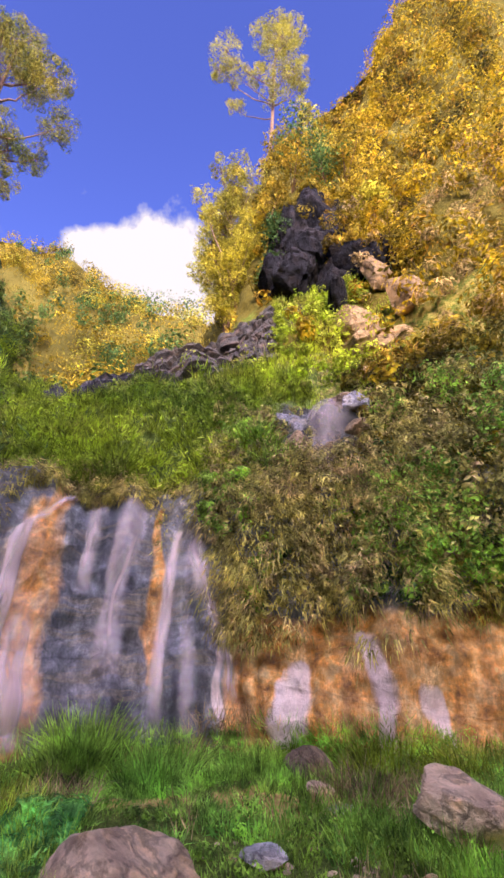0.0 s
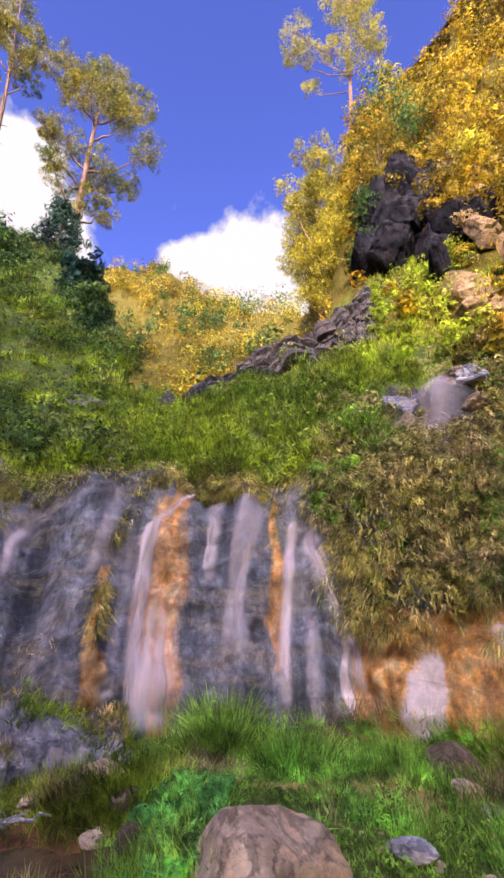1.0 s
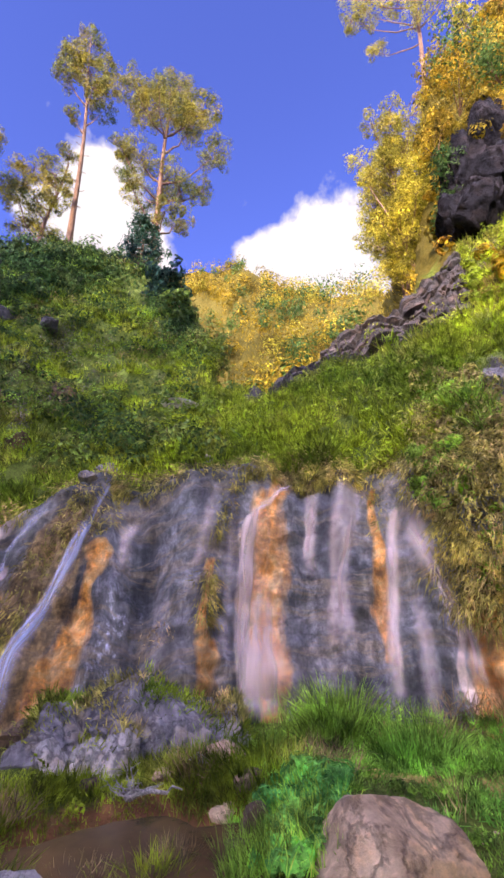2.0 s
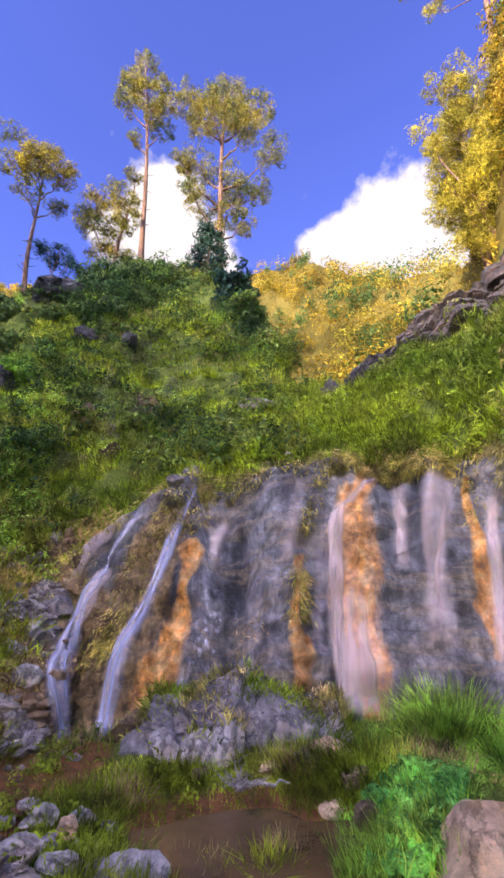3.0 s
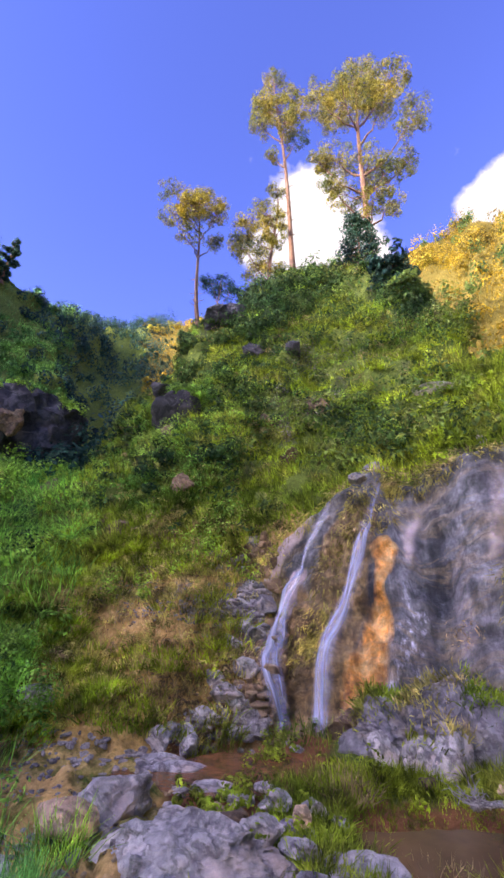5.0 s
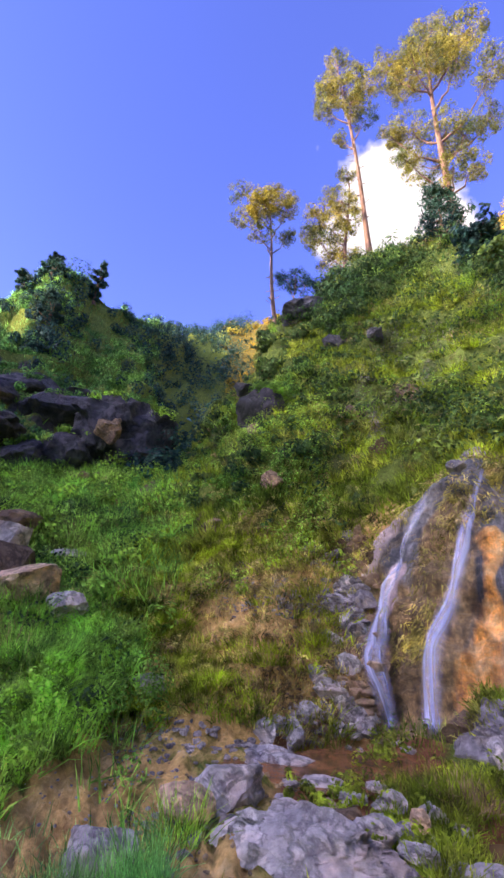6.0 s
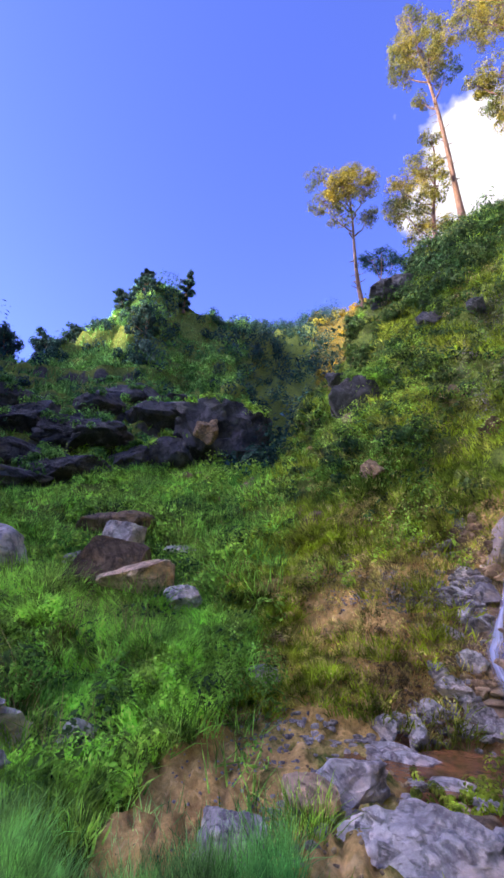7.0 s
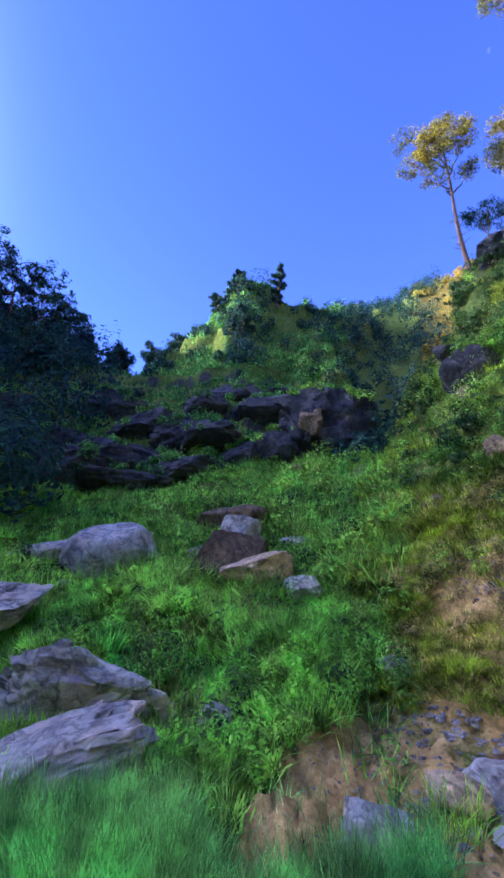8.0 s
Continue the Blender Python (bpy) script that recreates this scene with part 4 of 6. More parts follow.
tussocks("slope_straw_tufts", 300, (-46, -17), (1.04, 2.2), (0.07, 0.2), 0.18, 50, 0.006, TURF, "straw-coloured grass tufts on the stony slope",
         lambda az, s, p: (0.3 + patch(az, s, p, 0.9, 87.0, -0.1, 0.3)) * off_dirt(az, p, 0.05), 202)
tussocks("bank_tufts", 420, (-94, -44), (0.72, 2.0), (0.12, 0.4), 0.46, 100, 0.007, BANK, "bright green grass tufts on the bank",
         lambda az, s, p: (0.2 + patch(az, s, p, 0.7, 91.0, -0.1, 0.3)) * off_dirt(az, p, 0.01), 203)
tussocks("bank_deep_tufts", 180, (-94, -42), (0.72, 2.4), (0.12, 0.3), 0.36, 100, 0.007, LUSH, "deep green grass tufts on the bank",
         lambda az, s, p: patch(az, s, p, 0.8, 93.0, 0.0, 0.3) * off_dirt(az, p, 0.01), 204)
tussocks("meadow_tufts", 420, (-90, -38), (1.9, 3.2), (0.2, 0.5), 0.55, 70, 0.012, BANK, "bright green grass tufts below the dark hill", None, 205, 0.6, True)
tussocks("hill_tufts", 1000, (-42, 46), (2.05, 4.0), (0.15, 0.42), 0.45, 60, 0.013, GRASS, "yellow-green grass tufts on the hillside",
         lambda az, s, p: turf_density(az, s, p), 206, 0.6, True)
tussocks("right_bank_tufts", 240, (15, 80), (0.55, 1.05), (0.06, 0.18), 0.28, 70, 0.005, BANK, "fresh grass tufts below the orange wall",
         lambda az, s, p: 0.2 + patch(az, s, p, 1.2, 97.0, -0.1, 0.3), 207)


def bush_cloud(name, n, azr, sr, rad, per, leaf, material, label, category, density=None, seed=0, lift=0.35, squash=0.75, aspect=0.5, flat_=0.6):
    """Shrubs past counting on a piece of the land: clumps of leaves."""
    per, leaf = (int(per * 0.29), leaf * 1.8) if leaf > 0.06 else (int(per * 0.40), leaf * 1.45)
    g = np.random.default_rng(seed)
    p, nn, az, s = scatter(n, azr, sr, density, seed)
    r = g.uniform(rad[0], rad[1], n) * (0.7 + 0.6 * g.random(n) ** 2)
    c = p + nn * (r * lift)[:, None] + np.array([0, 0, 1]) * (r * lift * 0.6)[:, None]
    q, d, k = clumps(c, r, per, seed, squash)
    d = d + np.array([0, 0, 0.5])
    return thing(name, leaves_mesh(name, q, d, leaf, material, seed, aspect, flat_), label, category, "stuff")


bush_cloud("hill_shrubs", 190, (-37, 12), (2.15, 4.12), (0.25, 0.75), 130, 0.06, SHRUB, "dark green shrubs scattered over the hillside", "shrubs",
           lambda az, s, p: patch(az, s, p, 0.35, 1.0, -0.1, 0.5) + 0.5 * (s > 3.75), 31)
bush_cloud("hill_dark_shrubs", 520, (-40, 9), (2.1, 3.9), (0.18, 0.62), 130, 0.04, SHADE, "dark shrubs on the small scarps of the hillside", "shrubs",
           lambda az, s, p: np.clip((0.45 - steepness(az, s)) * 4, 0.04, 1) * (0.2 + patch(az, s, p, 0.4, 47.0, -0.1, 0.3)), 63, 0.4)
bush_cloud("crest_shrubs", 260, (-31, 9), (3.5, 4.15), (0.35, 0.9), 170, 0.06, SHADE, "dark bushes crowding the crest under the pines", "bushes",
           lambda az, s, p: patch(az, s, p, 0.45, 17.0, -0.3, 0.2), 58, 0.5)
bush_cloud("lush_slope_herbs", 220, (-43, -20), (1.7, 3.4), (0.14, 0.42), 240, 0.02, LUSH, "lush green weeds and low bushes on the hillside", "weeds",
           lambda az, s, p: (0.15 + patch(az, s, p, 0.6, 105.0, -0.1, 0.3)) * np.where((s < 2.0) & (az > -32), 0.2, 1.0), 67, 0.5, 0.8)
bush_cloud("slope_moss", 240, (-46, -14), (1.05, 2.5), (0.08, 0.24), 230, 0.013, TURF, "olive-brown weeds on the stony slope", "weeds",
           lambda az, s, p: (0.5 + patch(az, s, p, 0.8, 35.0)) * off_dirt(az, p, 0.0) * np.where(az > -19, 0.08, 1.0) * np.where((az > -29) & (s < 1.8), 0.45, 1.0), 62)
bush_cloud("slope_herbs", 280, (-48, -14), (1.1, 3.0), (0.08, 0.24), 230, 0.013, TURF, "low weeds on the stony slope", "weeds",
           lambda az, s, p: (0.2 + patch(az, s, p, 0.8, 15.0)) * off_dirt(az, p, 0.0) * np.where((az > -29) & (s < 1.8), 0.3, 1.0), 32)
bush_cloud("hill_herbs", 330, (-50, 10), (1.5, 3.9), (0.12, 0.42), 240, 0.022, LUSH, "bright green leafy weeds on the hillside", "weeds",
           lambda az, s, p: patch(az, s, p, 0.6, 12.0, 0.0, 0.4) * np.where((s < 1.85) & (az > -42), 0.22, 1.0) * np.where(az < -20, 1.8, 1.0), 56, 0.5, 0.8)
bush_cloud("brown_weeds", 260, (-50, 8), (1.2, 3.9), (0.12, 0.32), 160, 0.025, DRY, "withered brown weeds on the hillside", "weeds",
           lambda az, s, p: patch(az, s, p, 0.6, 22.0, 0.0, 0.4), 57, 0.4, 0.7, 0.25)
GREYBRUSH = foliage("grey_brush", (0.13, 0.11, 0.10), (0.33, 0.28, 0.25), (0.34, 0.24, 0.17), 0.4)
bush_cloud("grey_brush", 46, (-17, -3), (2.5, 3.4), (0.25, 0.6), 240, 0.03, GREYBRUSH, "leafless grey-brown brush on the hillside", "brush",
           lambda az, s, p: 0.1 + bell(az, -11, 4) * patch(az, s, p, 0.5, 3.0, -0.2, 0.2), 71, 0.5, 0.9, 0.14)
bush_cloud("bank_shrubs", 260, (-2, 46), (2.0, 3.5), (0.15, 0.4), 90, 0.045, GRASS, "yellow-green low shrubs on the bank above the cliff", "shrubs", None, 33)
bush_cloud("golden_shrubs", 950, (45.5, 86), (2.75, 6.2), (0.4, 1.1), 230, 0.066, GOLD, "golden yellow shrubs over the steep sunlit slope", "shrubs",
           lambda az, s, p: (0.4 + patch(az, s, p, 0.3, 6.0, -0.6, 0.2)) * np.where(s > 4.4, 1.0, 0.8) * (1 - 0.9 * band(az, 47, 57.5, 2) * band(s, 3.6, 4.9, 0.3)) * (1 - 0.35 * band(az, 57.5, 71, 2) * band(s, 3.1, 3.85, 0.15)) * (1 - 0.97 * band(az, 48, 59, 2) * band(s, 2.0, 3.35, 0.1)), 34, 0.45, 0.85, 0.42, 1.3)
bush_cloud("crag_foot_bushes", 90, (45, 62), (3.05, 3.85), (0.2, 0.5), 170, 0.045, GRASS, "yellow-green bushes at the foot of the crag", "bushes",
           lambda az, s, p: 1 - 0.95 * band(az, 49.5, 58.5, 2) * (s < 3.15), 68, 0.5, 0.8)
bush_cloud("dead_shrubs", 150, (58, 88), (3.0, 4.6), (0.25, 0.6), 160, 0.06, DRY, "dry brown shrubs on the sunlit slope", "shrubs", lambda az, s, p: 1 - 0.6 * band(az, 58, 70, 2) * band(s, 3.1, 3.8, 0.15), 55, 0.5, 0.8, 0.25)
bush_cloud("slope_shrubs", 200, (57, 84), (2.0, 3.2), (0.25, 0.6), 150, 0.05, OLIVE, "brownish green shrubs on the lower slope", "shrubs", None, 35)
bush_cloud("far_trees", 330, (-34, 34), (4.5, 6.02), (0.7, 1.7), 430, 0.085, OLIVE, "sunlit olive trees and bushes on the far hill", "trees",
           lambda az, s, p: (0.12 + patch(az, s, p, 0.16, 2.0, -0.1, 0.2)) * np.where(az > 0, 1.6, 1.0), 36, 0.55, 0.85, 0.5, 1.6)
bush_cloud("far_gold_trees", 90, (-34, 35), (4.6, 6.0), (0.7, 1.7), 360, 0.085, SUNLEAF, "sunlit golden bushes on the far hill", "bushes",
           lambda az, s, p: patch(az, s, p, 0.12, 9.0, -0.2, 0.2), 51, 0.6, 0.9, 0.5, 1.6)
bush_cloud("far_dark_trees", 130, (2, 34), (4.6, 5.95), (0.6, 1.4), 340, 0.08, SHADE, "dark green trees in the hollow of the far hill", "trees", lambda az, s, p: 0.02 + patch(az, s, p, 0.16, 29.0, 0.05, 0.2) + 0.4 * (s < 5.0), 52, 1.0, 1.1)
bush_cloud("bank_dark_herbs", 230, (-92, -43), (0.8, 2.6), (0.12, 0.38), 130, 0.028, SHADE, "dark green herbs among the long grass of the bank", "weeds",
           lambda az, s, p: patch(az, s, p, 1.1, 75.0, 0.0, 0.3) * off_dirt(az, p, 0.0), 66, 0.6, 0.8)
bush_cloud("bank_leafy_weeds", 420, (-92, -40), (0.7, 1.5), (0.08, 0.24), 150, 0.02, BANK, "leafy green weeds among the long grass of the bank", "weeds",
           lambda az, s, p: patch(az, s, p, 0.9, 5.0, -0.1, 0.4) * off_dirt(az, p, 0.0), 61, 0.8, 0.8)
bush_cloud("meadow_herbs", 420, (-95, -40), (1.5, 3.3), (0.12, 0.40), 110, 0.045, LUSH, "leafy green weeds and low bushes on the bank", "weeds",
           lambda az, s, p: patch(az, s, p, 0.7, 5.0, -0.1, 0.4) * off_dirt(az, p, 0.0), 53, 0.6, 0.8)
bush_cloud("crag_bushes", 110, (45, 63), (4.3, 5.5), (0.35, 0.95), 190, 0.075, OLIVE, "olive green bushes overhanging the black crag", "bushes", None, 54, 0.8, 0.9)
bush_cloud("dark_trees", 150, (-98, -39), (3.15, 6.0), (0.4, 1.1), 320, 0.072, HAZEDLEAF, "dark woods and bushes on the shaded hill", "trees",
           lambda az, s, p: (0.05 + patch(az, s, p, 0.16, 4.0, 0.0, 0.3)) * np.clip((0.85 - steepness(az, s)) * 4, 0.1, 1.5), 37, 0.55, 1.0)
bush_cloud("hill_green_bushes", 240, (-80, -43), (3.2, 6.0), (0.3, 0.75), 150, 0.075, SHADEGRASS, "green bushes on the ledges of the dark hill", "bushes",
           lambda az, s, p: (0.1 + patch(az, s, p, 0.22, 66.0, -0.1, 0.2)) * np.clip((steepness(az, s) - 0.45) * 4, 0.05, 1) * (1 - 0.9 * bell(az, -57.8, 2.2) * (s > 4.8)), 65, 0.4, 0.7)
bush_cloud("dark_wood", 360, (-97, -74), (2.3, 6.05), (0.7, 1.8), 320, 0.08, HAZEDLEAF, "dense dark wood in the shade of the hill", "trees",
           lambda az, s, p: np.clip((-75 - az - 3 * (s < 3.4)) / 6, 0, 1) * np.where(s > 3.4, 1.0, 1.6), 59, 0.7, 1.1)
bush_cloud("peak_trees", 40, (-61, -54), (4.9, 5.95), (0.5, 1.3), 360, 0.08, HAZEDLEAF, "dark trees on the steep face of the peak", "trees",
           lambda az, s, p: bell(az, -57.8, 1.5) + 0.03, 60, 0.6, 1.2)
bush_cloud("gully_trees", 200, (-43, -30), (3.9, 6.0), (0.6, 1.6), 300, 0.075, HAZEDLEAF, "dark trees filling the far gully, blue distance in their leaf colour", "trees", None, 38, 0.7, 1.1)


# moss that hangs over the orange wall, and patches of it on the cliff
def hanging(name, n, azr, sr, length, material, label, density=None, seed=0, out=0.12):
    g = np.random.default_rng(seed)
    p, nn, az, s = scatter(n, azr, sr, density, seed)
    lump = fbm(p * 1.1 + 4.0, 3)
    p = p + nn * (out * (1.2 + 1.6 * lump))[:, None] + g.normal(0, 0.05, p.shape)
    d = nn * 0.6 + np.array([0, 0, -0.5])
    return thing(name, blades_mesh(name, p, d, length, 0.010, material, 0.7, 0.0, seed, 0.5, True), label, "moss", "stuff")


off_fall = lambda az, s: 1 - 0.95 * band(az, 47.5, 60, 2) * band(s, 2.12, 3.02, 0.15)
drape_edge = lambda az: 1.40 - 0.05 * np.sin(az * 0.45) - 0.03 * np.sin(az * 1.3) + 0.12 * np.clip((41 - az) / 3, 0, 1) * 4
hanging("moss_drape", 36000, (37.5, 82), (1.12, 2.35), 0.13, MOSS, "shaggy brown-green moss and ferns hanging over the orange wall",
        lambda az, s, p: (s > drape_edge(az) - 0.06 * vnoise(p * 2.0)) * off_fall(az, s), 41, 0.34)
bush_cloud("drape_leaves", 480, (38, 80), (1.40, 2.5), (0.12, 0.34), 90, 0.032, LUSH, "bright green leafy weeds growing on the hanging moss", "weeds",
           lambda az, s, p: (patch(az, s, p, 0.9, 7.0, -0.1, 0.3) + 1.2 * bell(az, 63, 5) * (s < 1.9)) * (s > drape_edge(az)) * off_fall(az, s), 42, 2.0)
bush_cloud("drape_dark_leaves", 120, (38, 80), (1.40, 2.5), (0.12, 0.3), 90, 0.03, SHADE, "dark green leaves between the ferns", "weeds",
           lambda az, s, p: patch(az, s, p, 1.1, 57.0, -0.1, 0.3) * (s > drape_edge(az)) * off_fall(az, s), 64, 0.7)
bush_cloud("drape_ferns", 760, (38, 80), (1.38, 2.6), (0.12, 0.34), 70, 0.036, MOSS, "olive ferns on the hanging moss", "ferns",
           lambda az, s, p: (s > drape_edge(az)) * off_fall(az, s), 43, 1.8)
cliff_moss = lambda az, s, p: (trail(az, s, [(-0.5, 1.98), (-2.2, 1.72)], 0.9, 1.8) + trail(az, s, [(10.9, 1.52), (11.0, 1.33)], 0.7, 1.8) + trail(az, s, [(14.5, 1.9), (17, 1.97), (20, 2.03)], 0.7, 1.8) + 0.6 * trail(az, s, [(14.4, 1.9), (12.0, 1.66)], 0.5, 1.8)
                               + trail(az, s, [(-4.5, 1.85), (-9, 1.6), (-12, 1.35)], 1.5, 1.8) + 0.8 * trail(az, s, [(32, 1.92), (32.3, 1.7)], 0.6, 1.8) + trail(az, s, [(38.6, 1.95), (40.5, 1.4)], 1.3, 1.8)
                               + 0.7 * (s > 1.95)) * (0.15 + patch(az, s, p, 3.0, 33.0, -0.1, 0.3))
hanging("cliff_moss", 9000, (-16, 45), (1.1, 2.02), 0.11, MOSS, "olive moss clinging to the wet cliff", cliff_moss, 44, 0.03)
lip_fringe = lambda az, s, p: np.clip(patch(az, s, p, 0.8, 3.0), 0.1, 1) * np.where((az > 10) & (az < 18), 0.25, 1.0)
hanging("lip_fringe", 7000, (-3, 46), (1.94, 2.14), 0.13, MOSS, "olive grass and moss hanging over the lip of the cliff", lip_fringe, 45, 0.06)
bush_cloud("bank_weeds", 200, (30, 80), (0.5, 1.04), (0.05, 0.13), 110, 0.012, LUSH, "small leafy weeds in the grass of the bank", "weeds", None, 47, 0.8, 0.9)
bush_cloud("pool_weeds", 70, (-26, 0), (0.55, 1.0), (0.06, 0.14), 60, 0.018, GRASS, "small leafy weeds at the stream", "weeds",
           lambda az, s, p: (np.hypot((p[:, 0] - 0.45) / 0.82, (p[:, 1] - 4.2) / 0.58) > 1.3) * (0.1 + patch(az, s, p, 1.2, 6.0)), 48, 0.8, 0.9)
bush_cloud("bank_herbs", 130, (17.5, 27.0), (0.45, 0.66), (0.05, 0.11), 120, 0.026, HERB, "bright green broad-leaved herbs beside the pink boulder", "herbs", None, 46, 0.9, 0.9, 0.3, 0.9)


hanging("fall_fringe", 5000, (46, 60), (1.98, 2.3), 0.24, DRY, "long dead grass hanging below the upper fall", lambda az, s, p: 0.2 + patch(az, s, p, 1.2, 23.0, -0.1, 0.3), 49, 0.10)


# ------------------------------------------------------------ rocks
def tube(path, radii, sides=8):
    path, radii = np.asarray(path, float), np.asarray(radii, float)
    n = len(path)
    tan = np.gradient(path, axis=0)
    tan /= np.linalg.norm(tan, axis=1, keepdims=True) + 1e-9
    a = np.cross(tan, np.array([0.31, 0.95, 0.05]))
    a /= np.linalg.norm(a, axis=1, keepdims=True) + 1e-9
    b_ = np.cross(tan, a)
    th = np.linspace(0, 2 * np.pi, sides, endpoint=False)
    v = path[:, None] + radii[:, None, None] * (np.cos(th)[None, :, None] * a[:, None] + np.sin(th)[None, :, None] * b_[:, None])
    ix = np.arange(n * sides).reshape(n, sides)
    f = np.stack([ix[:-1], ix[1:], np.roll(ix[1:], -1, 1), np.roll(ix[:-1], -1, 1)], -1).reshape(-1, 4)
    return v.reshape(-1, 3), f


def rock_mesh(name, size, seed, material, sharp=0.25, level=4, cuts=12, undercut=0.0):
    """A broken boulder: a ball with flat faces knocked off and a rough skin."""
    g = np.random.default_rng(seed)
    bm = bmesh.new()
    bmesh.ops.create_icosphere(bm, subdivisions=level, radius=1.0)
    v = np.array([x.co for x in bm.verts])
    v = v * (1 + sharp * 0.45 * fbm(v * 1.2 + seed * 3.1, 3)[:, None])
    for _ in range(cuts):
        n = g.normal(0, 1, 3)
        n /= np.linalg.norm(n)
        d = g.uniform(0.5, 0.85)
        over = np.clip(v @ n - d, 0, None)
        v = v - over[:, None] * n
    if level > 3:  # broken blocks
        seeds = g.normal(0, 1, (34, 3))
        seeds /= np.linalg.norm(seeds, axis=1, keepdims=True)
        warped = v / np.linalg.norm(v, axis=1, keepdims=True) + 0.16 * np.stack([fbm(v * 3.0 + 7 * k + seed, 2) for k in range(3)], 1)
        cell = np.argmax(warped @ seeds.T, axis=1)
        v = v * (1 + sharp * 0.20 * g.uniform(-1, 1, 34)[cell][:, None])
    crack = 1 - np.abs(vnoise(v * np.array([2.6, 2.6, 5.0]) + seed * 1.9))
    v = v * (1 - sharp * 0.16 * crack[:, None] ** 6)
    v = v + 0.06 * sharp * np.stack([fbm(v * 5.5 + seed + 9 * k, 3, 0.6) for k in range(3)], 1)
    v = v / np.abs(v).max(0) * np.array(size) * 0.5
    if undercut:  # hollow under the front
        v[:, 1] += undercut * size[1] * np.clip(-v[:, 2] / size[2] * 2.4 + 0.1, 0, 1) * (v[:, 1] < 0.1 * size[1])
    for x, c in zip(bm.verts, v):
        x.co = c
    me = bpy.data.meshes.new(name)
    bm.to_mesh(me)
    bm.free()
    me.polygons.foreach_set("use_smooth", np.full(len(me.polygons), cuts <= 10, dtype=bool))
    me.materials.append(material)
    return me


def rock(name, az, r, size, label, material=BOULDER, seed=1, sink=0.25, turn=0.0, tilt=0.0, lift=0.0, sharp=0.25, level=4, cuts=12, group="", undercut=0.0):
    """A rock on the ground at a heading and distance: size along, deep, high; turn is against the line of sight."""
    at = spot(az, r)
    level = min(level, 6 if max(size) / r > 0.36 else 5 if max(size) / r > 0.21 else 4)
    ob = thing(name, rock_mesh(name, size, seed, material, sharp, level, cuts, undercut), label, "rock", "", group)
    ob.matrix_world = Matrix.Translation((at.x, at.y, at.z + size[2] * (0.5 - sink) + lift)) @ pose(0, 0, 0, 0, tilt, -az + turn)
    return ob


def overgrow(ob, name, n, height, width, material, label, above=0.25, kind="blades", seed=0):
    """Grass, moss or leaves growing on the upper side of a rock, as a part of it."""
    g = np.random.default_rng(seed)
    me = ob.data
    p = np.array([v.co for v in me.vertices])
    nn = np.array([v.normal for v in me.vertices])
    w = np.clip(nn[:, 2] - 0.35, 0, None) * (p[:, 2] > above * p[:, 2].max()) * np.clip(0.3 + 1.5 * vnoise(p * 1.4 + seed), 0.0, 1)
    if w.sum() <= 0:
        return
    k = g.choice(len(p), n, p=w / w.sum())
    q = p[k] + g.normal(0, 0.04, (n, 3))
    if kind == "blades":
        child(name, blades_mesh(name, q, nn[k], height, width, material, 0.7, 0.5, seed, 0.2), ob, label, "stuff")
    else:
        r = g.uniform(0.5, 1.2, n) * height
        c, d, _ = clumps(q + np.array([0, 0, 0.3]) * r[:, None], r, 72, seed, 0.8)
        child(name, leaves_mesh(name, c, d + np.array([0, 0, 0.5]), width * 1.15, material, seed, 0.5), ob, label, "stuff")


rock("boulder", 32.0, 3.75, (1.08, 0.95, 0.80), "large pinkish weathered boulder half sunk in the grass", PINKROCK, 3, 0.40, 8, 4, 0.0, 0.2, 5, 8)
rock("slanted_rock", 65.5, 4.6, (1.05, 0.8, 0.58), "pinkish angular rock lying aslant above a muddy hole", PINKROCK, 5, 0.2, 10, 16, 0.0, 0.22, 5, 18)
rock("grey_stone", 49.6, 6.1, (0.62, 0.5, 0.50), "brownish grey stone at the foot of the orange wall", BROWNROCK, 7, 0.25, 0, 0, 0.0, 0.15, 5, 9)
rock("grey_stone", 50.8, 5.5, (0.30, 0.28, 0.22), "small brown stone in the grass", PINKROCK, 8, 0.2)
rock("flat_stone", 53.0, 5.4, (0.35, 0.25, 0.10), "flat pale stone in the grass", BOULDER, 9, 0.2)
rock("flat_stone", 45.3, 4.15, (0.36, 0.26, 0.15), "bluish grey flat stone in the grass", BOULDER, 10, 0.2)
for k, (a, r, sx, sy, sz, tl) in enumerate(((8.6, 6.25, 2.0, 1.3, 1.4, 14), (3.2, 6.2, 1.7, 1.2, 1.7, -20), (-2.4, 6.3, 1.6, 1.0, 1.1, -16), (12.6, 6.4, 1.2, 1.0, 1.2, -10), (0.6, 5.75, 0.5, 0.5, 0.75, 26), (2.6, 5.65, 0.42, 0.4, 0.85, 22), (-0.6, 5.7, 0.4, 0.4, 0.6, 18))):
    ob = rock("outcrop_rock", a, r, (sx, sy, sz), "steep lilac-grey rock of the mossy outcrop under the cliff" if k < 4 else "pale upright slab leaning on the outcrop", OUTCROP if k < 4 else BOULDER, 110 + k, 0.55 if k < 4 else 0.4, 8 * (k % 3) - 8, tl, 0.0, 0.45, 6 if k < 4 else 5, 24, "rocks of the outcrop")
    overgrow(ob, "moss", 1100 if k < 4 else 90, 0.13, 0.006, MOSS if k % 2 else GRASS, "olive moss and grass on top", 0.5, "blades", 110 + k)
